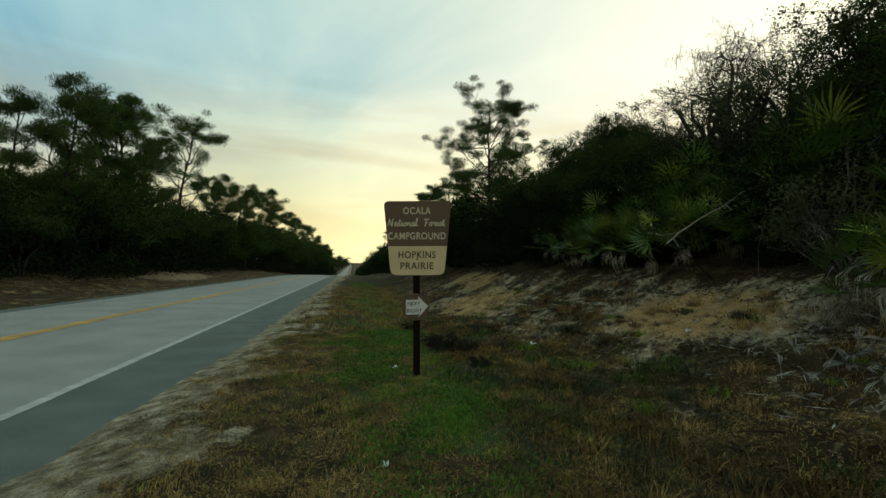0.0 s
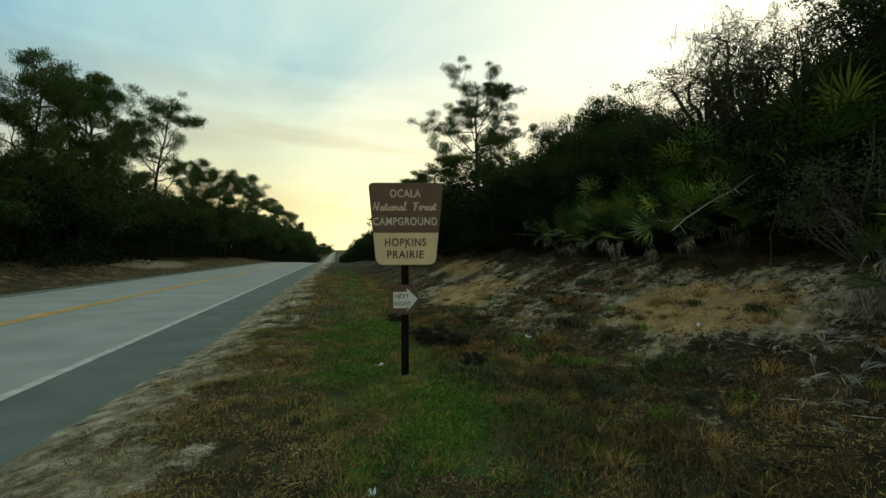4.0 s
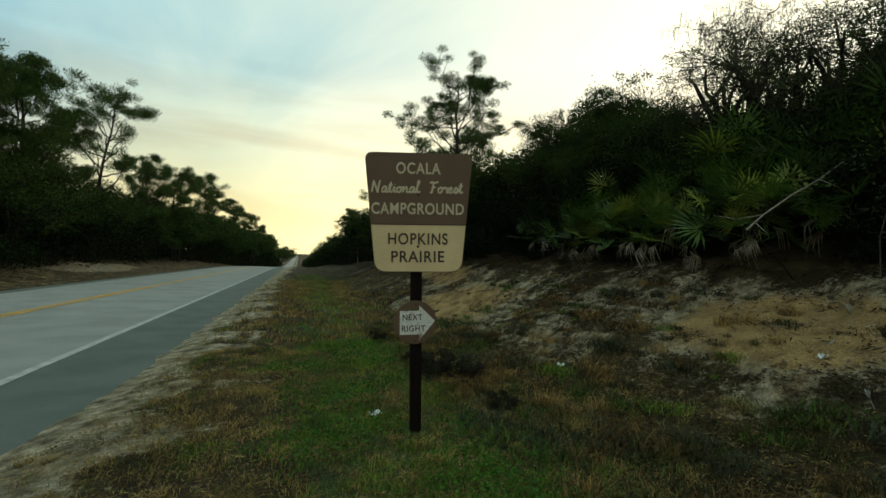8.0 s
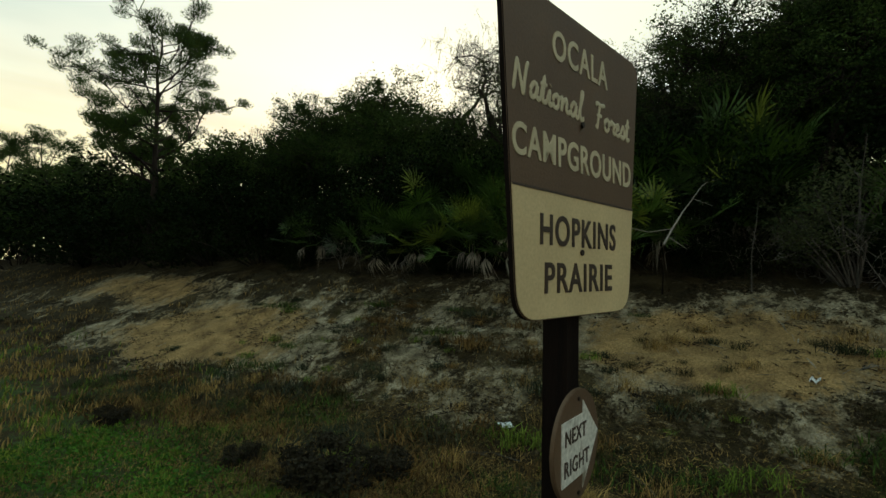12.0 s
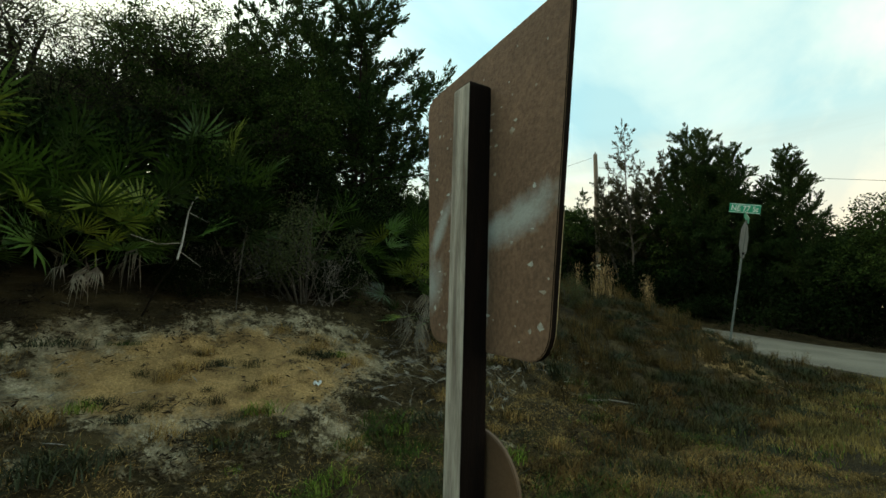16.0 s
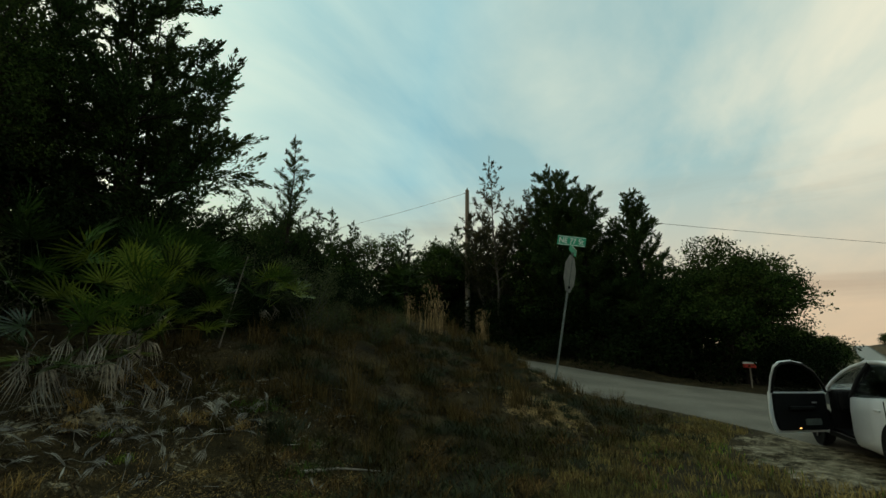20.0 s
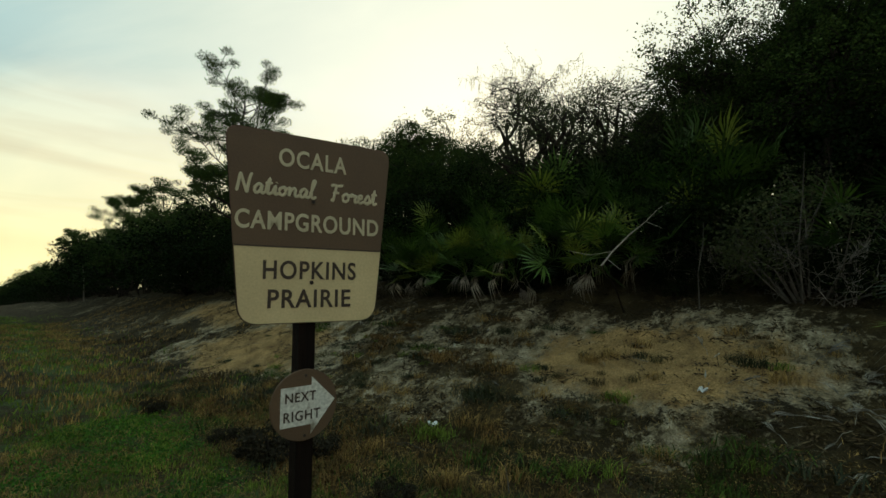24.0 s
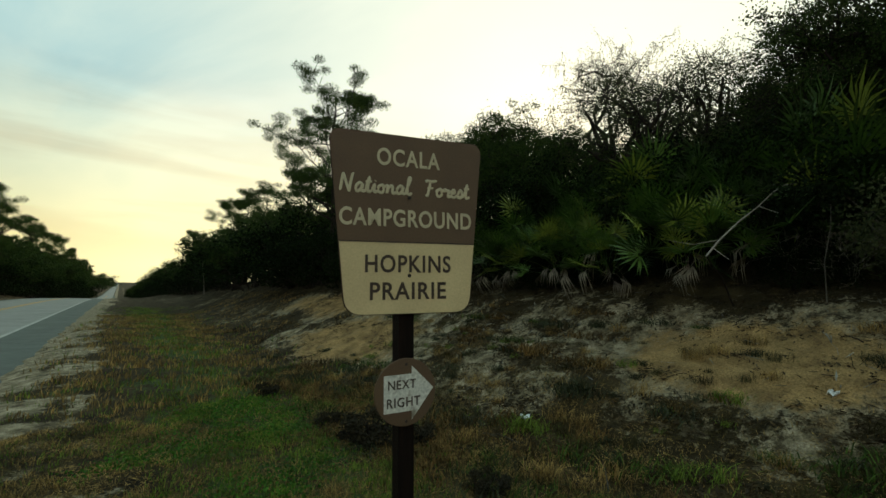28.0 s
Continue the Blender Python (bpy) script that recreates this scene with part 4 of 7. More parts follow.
def bare_oak_meshes(seed):
    """A gnarled scrub oak: bent limbs whose fine twigs arch over and hang, with few small leaves."""
    rng = np.random.default_rng(seed)
    main = np.array([(0.0, 0.0, -0.2), (-0.05, 0.2, 1.9), (-0.15, 0.4, 3.3), (-0.15, 1.05, 4.45), (-0.15, 0.6, 4.8), (-0.15, 0.32, 5.15), (-0.15, 0.2, 5.75), (-0.15, 0.3, 6.25), (-0.15, 0.75, 6.6), (-0.1, 1.45, 6.7)])
    limbs = [(main, np.interp(np.arange(10), [0, 2, 9], [0.11, 0.085, 0.022]))]
    arms = [(3, (-0.3, 2.3, 4.4), 0.045), (5, (-0.5, -1.5, 5.2), 0.04), (7, (0.0, -0.9, 6.4), 0.03), (2, (-0.4, -1.1, 4.6), 0.045), (6, (-0.9, -0.2, 6.2), 0.03)]
    tips = []
    for i, end, r in arms:
        p, rad = bough(rng, main[i], np.array(end), r, r * 0.3, 0.12, 7)
        limbs.append((p, rad))
        for q in p[2:]:
            for _ in range(3):
                grow(rng, q, rng.normal(size=3) + np.array([0, 0, 0.7]), rng.uniform(0.6, 1.1), 0.011, 1, limbs, tips, 0.6, -0.12, (2, 4), 0.6, 6)
    for q in main[5:]:
        for _ in range(5):
            grow(rng, q, rng.normal(size=3) + np.array([0, 0, 0.6]), rng.uniform(0.7, 1.2), 0.012, 1, limbs, tips, 0.6, -0.12, (2, 4), 0.6, 6)
    pts = np.array([q[0] for q in tips])
    for q in pts[rng.random(len(pts)) < 0.4]:
        e = q + np.array([rng.normal() * 0.1, rng.normal() * 0.1, -rng.uniform(0.15, 0.5)])
        limbs.append((np.array([q, (q + e) / 2 + rng.normal(size=3) * 0.03, e]), [0.005, 0.004, 0.003]))
    pick = np.repeat(np.arange(len(pts)), 3)
    lv, lf = leaf_quads(rng, pts[pick] + rng.normal(size=(len(pick), 3)) * 0.06, 0.04, 0.02)
    tv, tf = tubes(limbs, 4)
    return smooth(mesh_np("trunk", tv, tf)), mesh_np("crown", lv, lf), len(lf)


def cedar_meshes(seed, height=8.0, width=0.22, boughs=60, peaks=1, low=0.04, spray=0.1, dense=1.0, shape=0.8, rise=0.35, gaps=0.15):
    """Red cedar: boughs that sweep up from one or more leaders, each clothed in feathery pointed sprays."""
    rng = np.random.default_rng(seed)
    limbs, cs, ds = [], [], []

    def feather(p, d, l, fat):
        cnt = max(6, int(dense * 170 * l))
        u = rng.random(cnt)[:, None] ** 0.85
        o = rng.normal(size=(cnt, 3)) * fat * (1.08 - u)
        cs.append(p + d * l * u + o)
        ds.append(d[None] + o / (fat + 1e-6) * 0.4)
        limbs.append((np.array([p, p + d * l * 0.9]), [0.006, 0.003]))

    for q in range(peaks):
        hh = height * (1 if q == 0 else rng.uniform(0.74, 0.98))
        a0 = q * 2.4 + rng.uniform(-0.5, 0.5)
        off = width * height * rng.uniform(0.35, 0.75) * (q > 0 or peaks > 3)
        foot, top = np.array([0.0, 0.0, -0.15]), np.array([math.cos(a0) * off, math.sin(a0) * off, hh])
        n = 10
        tt = np.linspace(0, 1, n)[:, None]
        stem = foot + (top - foot) * tt ** np.array([[0.7, 0.7, 1.0]]) + np.vstack([np.zeros((1, 3)), np.cumsum(rng.normal(size=(n - 1, 3)) * height * 0.004, axis=0)])
        limbs.append((stem, height * 0.015 / math.sqrt(peaks) * (1 - 0.92 * tt[:, 0])))
        feather(stem[-1] - np.array([0, 0, 0.1]), np.array([0.05, 0.03, 1.0]), 0.03 * height + 0.14, 0.028)
        for k in range(boughs):
            if rng.random() < gaps:
                continue
            t = low + (0.985 - low) * (k + rng.random()) / boughs
            f = t * (n - 1)
            i = min(int(f), n - 2)
            p = stem[i] + (stem[i + 1] - stem[i]) * (f - i)
            a = k * 2.4 + rng.uniform(-0.6, 0.6)
            prof = min(1.0, 0.55 + 2.2 * (t - low)) * (1 - t) ** shape
            reach = height * width * prof * rng.uniform(0.65, 1.25) * (1.0 if peaks == 1 else 0.85) + 0.06
            d = np.array([math.cos(a), math.sin(a), rise + 0.5 * t + rng.normal() * 0.15])
            d /= np.linalg.norm(d)
            m = int(np.clip(reach / 0.14, 2, 12))
            pts = [p]
            for j in range(m):
                d = d + np.array([0, 0, 0.05]) + rng.normal(size=3) * 0.13
                d /= np.linalg.norm(d)
                pts.append(pts[-1] + d * reach / m)
                if j >= m * 0.2 or t > 0.6:
                    for _ in range(2):
                        sd = d * 0.9 + rng.normal(size=3) * 0.6 + np.array([0, 0, 0.35])
                        sd /= np.linalg.norm(sd)
                        l = (0.10 + 0.2 * reach) * rng.uniform(0.55, 1.2)
                        feather(pts[-1], sd, l, 0.022 + 0.12 * l)
            feather(pts[-1], d, (0.12 + 0.12 * reach), 0.035)
            limbs.append((np.array(pts), np.linspace(0.0045 * height * (1.05 - t), 0.005, m + 1)))
    c, dd = np.concatenate(cs), np.concatenate(ds)
    lv, lf = leaf_quads(rng, c, spray, spray * 0.34, dd, 0.3)
    tv, tf = tubes(limbs, 4)
    return smooth(mesh_np("trunk", tv, tf)), mesh_np("crown", lv, lf), len(lf)


def shrub_meshes(seed, height=2.2, leaf=0.06, count=7000, flat=1.15):
    """A dense bush down to the ground, of leafy lumps on thin stems."""
    rng = np.random.default_rng(seed)
    limbs, cs = [], []
    lumps_n = 26
    for k in range(lumps_n):
        a, rr = rng.uniform(0, 6.28), math.sqrt(rng.random()) * height * 0.55 * flat
        z = height * rng.uniform(0.12, 1.0) * (1 - 0.45 * (rr / (height * 0.6 * flat)) ** 2)
        c = np.array([math.cos(a) * rr, math.sin(a) * rr, z])
        p0 = np.array([c[0] * 0.15, c[1] * 0.15, -0.1])
        midp = (p0 + c) / 2 + rng.normal(size=3) * 0.1 + np.array([0, 0, 0.1])
        limbs.append(([p0, midp, c], [0.018, 0.012, 0.005]))
        m = count // lumps_n
        dv = rng.normal(size=(m, 3))
        dv /= np.linalg.norm(dv, axis=1)[:, None]
        cs.append(c + dv * (rng.random(m) ** 0.4)[:, None] * height * rng.uniform(0.13, 0.24) * np.array([1.1, 1.1, 0.9]))
    c = np.concatenate(cs)
    c = c[c[:, 2] > 0.02]
    lv, lf = leaf_quads(rng, c, leaf, leaf * 0.6)
    tv, tf = tubes(limbs, 4)
    return smooth(mesh_np("stem", tv, tf)), mesh_np("foliage", lv, lf), len(lf)


def twig_meshes(seed, height=2.0, spread=0.8, n=9, depth=2):
    """Bare twiggy dead brush."""
    rng = np.random.default_rng(seed)
    limbs, tips = [], []
    for k in range(n):
        a, t = rng.uniform(0, 6.28), rng.uniform(0.1, spread)
        grow(rng, np.array([math.cos(a) * 0.2, math.sin(a) * 0.2, -0.05]), np.array([math.cos(a) * t, math.sin(a) * t, 1]), height * rng.uniform(0.5, 0.75), 0.012, depth, limbs, tips, 0.5, 0.05, (2, 4), 0.55, 5)
    tv, tf = tubes(limbs, 4)
    return smooth(mesh_np("twigs", tv, tf))


PLANTS = {}


def plant(key, name, meshes, bark, leaf, label, cat, names=("trunk", "crown")):
    PLANTS[key] = (name, meshes, bark, leaf, label, cat, names)


def put(key, x, y, size=1.0, turn=0.0, sink=0.0, group="", wide=1.0, label=""):
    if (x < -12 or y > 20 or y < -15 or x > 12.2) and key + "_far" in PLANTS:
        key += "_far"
    name, meshes, bark, leaf, lab, cat, names = PLANTS[key]
    ob = thing(name, label or lab, cat, Matrix.Translation(on_land(x, y, -sink)) @ Matrix.Rotation(turn, 4, "Z") @ Matrix.Diagonal((size * wide, size * wide, size, 1)), group)
    for me, material, nm in zip(meshes[:2], (bark, leaf), names):
        obj(nm, me, material, ob)
    return ob


for i in range(4):
    plant(f"oak{i}", "scrub_oak", oak_meshes(40 + i, 5.0, 0.043, 104, 0.185, 13, 30), M_BARK, M_OAK, "dark evergreen scrub oak with dense small leaves", "tree")
for i in range(2):
    plant(f"lace{i}", "scrub_oak", oak_meshes(60 + i, 5.0, 0.038, 24, 0.16, 17, 30, 0.28, 0.36, 2, 0.6, 1.8), M_BARK, M_GREY_LEAF, "gnarled thin-leaved scrub oak with an open crown", "tree")
plant("oak_bare", "scrub_oak", bare_oak_meshes(63), M_BARK, M_GREY_LEAF, "bent half-bare scrub oak with arching hanging twigs", "tree")
plant("pine_wide", "sand_pine", pine_meshes(96, 8.7, 0.36, 0.27, 25, 0.38, 430, 0.11, 0.016, 0.0, 0.62), M_BARK, M_PINE, "sand pine with a flat spreading crown", "tree")
for i in range(2):
    plant(f"cedar{i}", "red_cedar", cedar_meshes(100 + i, 8.0, (0.2, 0.17, 0.24)[i], (90, 100, 70)[i], (2, 1, 3)[i], 0.03, 0.09, 0.8), M_BARK, M_CEDAR, "dark red cedar with pointed upswept boughs", "tree")
plant("cedar_big", "red_cedar", cedar_meshes(117, 8.0, 0.36, 60, 3, 0.05, 0.08, 0.95, 0.48, 0.08, 0.25), M_BARK, M_CEDAR, "large dark red cedar with broad feathery crown", "tree")
plant("cedar_thin", "red_cedar", cedar_meshes(110, 6.0, 0.24, 84, 1, 0.03, 0.065, 0.9, 0.85, 0.35, 0.05), M_BARK, M_CEDAR, "slim young red cedar with a feathery pointed crown", "tree")
plant("cedar_olive", "red_cedar", cedar_meshes(112, 8.0, 0.26, 40, 4, 0.32, 0.08, 0.6, 0.6, 0.8, 0.25), M_BARK_PALE, M_OLIVE, "thin olive cedar with pale trunk and several tips", "tree")
for i in range(4):
    plant(f"shrub{i}", "evergreen_shrub", shrub_meshes(130 + i, 2.2, 0.055, 11000, (1.1, 1.4, 0.9, 1.25)[i]), M_BARK, M_SHRUB_SHADED, "dense evergreen shrub, coloured shade-dark", "shrub", ("stem", "foliage"))
plant("grey", "grey_shrub", shrub_meshes(140, 1.9, 0.05, 4200, 1.0), M_BARK_PALE, M_GREY_LEAF, "thin grey-green shrub with fine leaves", "shrub", ("stem", "foliage"))
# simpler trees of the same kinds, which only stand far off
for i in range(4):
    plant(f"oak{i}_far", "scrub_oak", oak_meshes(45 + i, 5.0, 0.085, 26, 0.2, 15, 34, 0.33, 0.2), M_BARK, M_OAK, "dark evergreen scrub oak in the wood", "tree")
    plant(f"shrub{i}_far", "evergreen_shrub", shrub_meshes(135 + i, 2.2, 0.075, 5200, (1.1, 1.4, 0.9, 1.25)[i]), M_BARK, M_SHRUB_SHADED, "dense evergreen shrub, coloured shade-dark", "shrub", ("stem", "foliage"))
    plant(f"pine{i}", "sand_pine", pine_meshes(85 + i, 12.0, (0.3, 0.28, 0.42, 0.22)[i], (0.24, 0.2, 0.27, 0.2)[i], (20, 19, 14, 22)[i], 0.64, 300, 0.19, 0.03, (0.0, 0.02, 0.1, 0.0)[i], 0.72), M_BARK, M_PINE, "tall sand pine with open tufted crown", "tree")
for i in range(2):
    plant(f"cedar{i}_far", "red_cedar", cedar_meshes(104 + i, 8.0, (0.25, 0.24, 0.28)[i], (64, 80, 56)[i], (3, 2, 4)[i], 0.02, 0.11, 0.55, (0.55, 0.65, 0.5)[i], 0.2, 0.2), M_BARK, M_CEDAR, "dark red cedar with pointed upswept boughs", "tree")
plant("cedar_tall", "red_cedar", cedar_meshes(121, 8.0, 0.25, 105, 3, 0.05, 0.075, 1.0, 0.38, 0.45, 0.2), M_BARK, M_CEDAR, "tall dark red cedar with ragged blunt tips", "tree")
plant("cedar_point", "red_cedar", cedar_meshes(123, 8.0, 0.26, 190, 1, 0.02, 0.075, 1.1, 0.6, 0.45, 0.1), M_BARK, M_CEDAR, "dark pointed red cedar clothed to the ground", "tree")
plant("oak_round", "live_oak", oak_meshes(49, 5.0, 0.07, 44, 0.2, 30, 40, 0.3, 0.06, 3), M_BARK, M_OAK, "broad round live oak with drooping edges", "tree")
TWIGS = [twig_meshes(150 + i, (2.2, 1.7)[i], (0.6, 0.9)[i]) for i in range(2)]


# palmetto: fans of narrow leaflets on long stalks
def frond_mesh(seed, stalk=0.75, blade=0.52, count=20, droop=0.25, sweep=2.3, fold=0.2, width=0.036, tip=0.75):
    """A fan: the stalk runs into a hub from which pleated leaflets spread; all one piece."""
    rng = np.random.default_rng(seed)
    h = 0.007
    v = [(0, -h, 0), (0, h, 0), (stalk * 0.5, -h * 0.7, 0.05), (stalk * 0.5, h * 0.7, 0.05), (stalk, -0.004, 0.0), (stalk, 0.004, 0.0), (0, 0, -h), (stalk * 0.5, 0, 0.05 - h), (stalk, 0, -0.005)]
    q = [(0, 1, 3, 2), (2, 3, 5, 4), (1, 6, 7, 3), (6, 0, 2, 7), (3, 7, 8, 5), (7, 2, 4, 8)]
    t = []
    hub = 0.07 * blade
    ct, st_ = math.cos(tip), math.sin(tip)
    ang = np.linspace(-sweep, sweep, count + 1)
    base = len(v)
    for k, a in enumerate(ang):
        v.append((stalk + math.cos(a) * hub * ct, math.sin(a) * hub, math.cos(a) * hub * st_ + 0.012 * (-1) ** k))
    for k in range(count):
        t.append((5, base + k, base + k + 1) if k % 2 else (4, base + k, base + k + 1))
        a = (ang[k] + ang[k + 1]) / 2 + rng.normal() * 0.03
        l = blade * (1 - 0.25 * abs(a / sweep) ** 2) * rng.uniform(0.86, 1.08)
        d = np.array([math.cos(a) * ct - fold * abs(math.sin(a)) * st_, math.sin(a), math.cos(a) * st_ + fold * abs(math.sin(a)) * ct])
        s = np.array([-math.sin(a) * ct, math.cos(a), -math.sin(a) * st_ + 0.3 * (-1) ** k])
        p1 = np.array([stalk, 0, 0]) + d * l * 0.58
        p2 = np.array([stalk, 0, 0]) + d * l + np.array([0, 0, -droop * l * rng.uniform(0.4, 1.3)])
        n0 = len(v)
        v += [tuple(p1 - s * width * 0.5), tuple(p1 + s * width * 0.5), tuple(p2)]
        q.append((base + k, base + k + 1, n0 + 1, n0))
        t.append((n0, n0 + 1, n0 + 2))
    return mesh_np("frond", np.array(v), np.array(q), np.array(t))


FROND = [frond_mesh(200 + i, (0.7, 0.8, 0.6, 0.75)[i], (0.5, 0.46, 0.54, 0.48)[i], (15, 17, 13, 16)[i], (0.06, 0.16, 0.04, 0.1)[i], (1.75, 2.0, 1.6, 1.9)[i], 0.2, 0.031, (0.0, 0.25, -0.15, 0.1)[i]) for i in range(4)]
FROND_LIT = [me.copy() for me in FROND[:2]]
FROND_DEAD = [frond_mesh(210 + i, 0.3, 0.46, 9, (1.1, 0.7)[i], 0.6, -0.4, 0.026, 0.0) for i in range(2)]


# yellow: share of fronds that take the brighter colour painted as lit
def palmetto(seed, x, y, size=1.0, count=22, yellow=0.15, dead=4, spread=1.0, toward=None, label=""):
    rng = np.random.default_rng(seed)
    ob = thing("saw_palmetto", label or "saw palmetto clump with green fan fronds and dead skirts", "palmetto", Matrix.Translation(on_land(x, y, -0.03)), "palmettos on the bank")
    heart = 0.62 * size
    for k in range(count + dead):
        gone = k >= count
        a = rng.uniform(0, 6.28) if toward is None or rng.random() < 0.3 else toward + rng.normal() * 0.8
        el = rng.uniform(-0.9, -0.35) if gone else -0.12 + 1.4 * rng.random() ** 0.85
        s = size * rng.uniform(0.7, 1.1) * (0.8 if gone else 1)
        m = Matrix.Translation((math.cos(a) * 0.1 * spread, math.sin(a) * 0.1 * spread + rng.normal() * 0.12, heart + rng.uniform(-0.12, 0.15))) @ Matrix.Rotation(a, 4, "Z") @ Matrix.Rotation(-el, 4, "Y") @ Matrix.Rotation(rng.normal() * 0.5, 4, "X") @ Matrix.Diagonal((s, s, s, 1))
        if gone:
            obj("dead_frond", FROND_DEAD[k % 2], M_PALM_DEAD, ob, "withered tan frond", m)
        elif rng.random() < yellow:
            obj("frond", FROND_LIT[k % 2], M_PALM_LIT, ob, "", m)
        else:
            obj("frond", FROND[k % 4], M_PALM, ob, "", m)
    return ob


WEST = math.pi
for i, (x, y, s, n, yl) in enumerate([
    (5.15, 3.5, 0.8, 14, 0.45), (5.6, 3.2, 0.9, 15, 0.45), (6.05, 2.85, 0.95, 14, 0.35), (6.7, 2.4, 1.05, 14, 0.3), (6.9, 3.9, 1.1, 12, 0.0), (6.9, 0.9, 0.9, 10, 0.2), (7.3, 2.2, 1.2, 12, 0.1),
    (6.2, 7.5, 1.05, 19, 0.5), (6.0, 8.75, 0.95, 18, 0.45), (6.75, 6.75, 1.1, 14, 0.2), (6.85, 8.15, 1.2, 16, 0.2), (6.05, 9.9, 0.95, 17, 0.4), (6.9, 9.5, 1.25, 14, 0.15),
    (6.1, 11.1, 0.95, 17, 0.35), (6.95, 11.0, 1.25, 13, 0.1), (6.35, 12.3, 1.0, 14, 0.15), (7.2, 13.2, 1.2, 11, 0.0), (6.7, 14.6, 0.9, 10, 0.0), (7.5, 5.9, 1.35, 14, 0.1), (7.5, 7.3, 1.45, 14, 0.15), (7.7, 8.9, 1.5, 13, 0.15), (7.7, 10.4, 1.5, 12, 0.1), (8.0, 6.4, 1.6, 12, 0.1),
]):
    palmetto(300 + i, x, y, s * 0.88, int(n * 1.45), yl * 0.75, 5 if x < 6.4 else 2, 1.0, WEST)

FROND_FLAT = [frond_mesh(220 + i, 0.3, 0.5, (5, 6)[i], 0.3, (0.2, 0.4)[i], 0.3, 0.016, 0.1) for i in range(2)]
RF = np.random.default_rng(17)
for k in range(110):
    x, y = 4.55 + RF.normal() * 0.36 + 0.25 * (k % 3 == 0), 3.3 + RF.normal() * 0.9
    nx, ny = (float(land(x + 0.2, y) - land(x - 0.2, y)) / 0.4, float(land(x, y + 0.2) - land(x, y - 0.2)) / 0.4)
    tilt = Vector((0, 0, 1)).rotation_difference(Vector((-nx, -ny, 1)).normalized()).to_matrix().to_4x4()
    ob = obj("fallen_frond", FROND_FLAT[k % 2], M_FALLEN, None, "", Matrix.Translation(on_land(x, y, 0.045 + 0.06 * RF.random())) @ tilt @ pose(0, 0, 0, RF.normal() * 16, RF.normal() * 16, RF.uniform(0, 360)) @ Matrix.Diagonal((*[RF.uniform(0.32, 0.52)] * 3, 1)))
    tagged(ob, "bleached grey palmetto frond fallen on the bank", "palm frond", "fallen fronds")
FROND_SKIRT = [frond_mesh(230 + i, 0.3, 0.44, 7, (1.4, 1.0)[i], 0.5, -0.3, 0.014, 0.0) for i in range(2)]
skirt = thing("dead_palmetto", "bleached hanging dead fronds under a green palmetto", "palmetto", Matrix.Translation(on_land(5.2, 3.55)))
for k in range(18):
    a = WEST + RF.normal() * 0.8
    obj("dead_frond", FROND_SKIRT[k % 2], M_FALLEN, skirt, "", Matrix.Translation((math.cos(a) * 0.15, math.sin(a) * 0.15 + RF.normal() * 0.25, RF.uniform(0.2, 0.75))) @ Matrix.Rotation(a, 4, "Z") @ Matrix.Rotation(RF.uniform(0.4, 1.1), 4, "Y") @ Matrix.Rotation(RF.normal() * 0.5, 4, "X") @ Matrix.Diagonal((0.68, 0.68, 0.68, 1)))


# a cabbage palm beyond the hill
def cabbage_palm(x, y, h, seed):
    rng = np.random.default_rng(seed)
    ob = thing("cabbage_palm", "cabbage palm with a round head of fan leaves", "palm tree", Matrix.Translation(on_land(x, y)))
    part("trunk", cyl(0.2, 0.16, h + 0.2, (0, 0, -0.2), "z", 12), M_BARK, ob)
    for k in range(34):
        a, el = rng.uniform(0, 6.28), rng.uniform(-0.7, 1.3)
        obj("frond", FROND[k % 4], M_PALM, ob, "", Matrix.Translation((0, 0, h)) @ Matrix.Rotation(a, 4, "Z") @ Matrix.Rotation(-el, 4, "Y") @ Matrix.Diagonal((1.7, 1.7, 1.7, 1)))


cabbage_palm(17.9, -16.6, 4.4, 61)
cabbage_palm(20.4, -16.2, 3.6, 62)

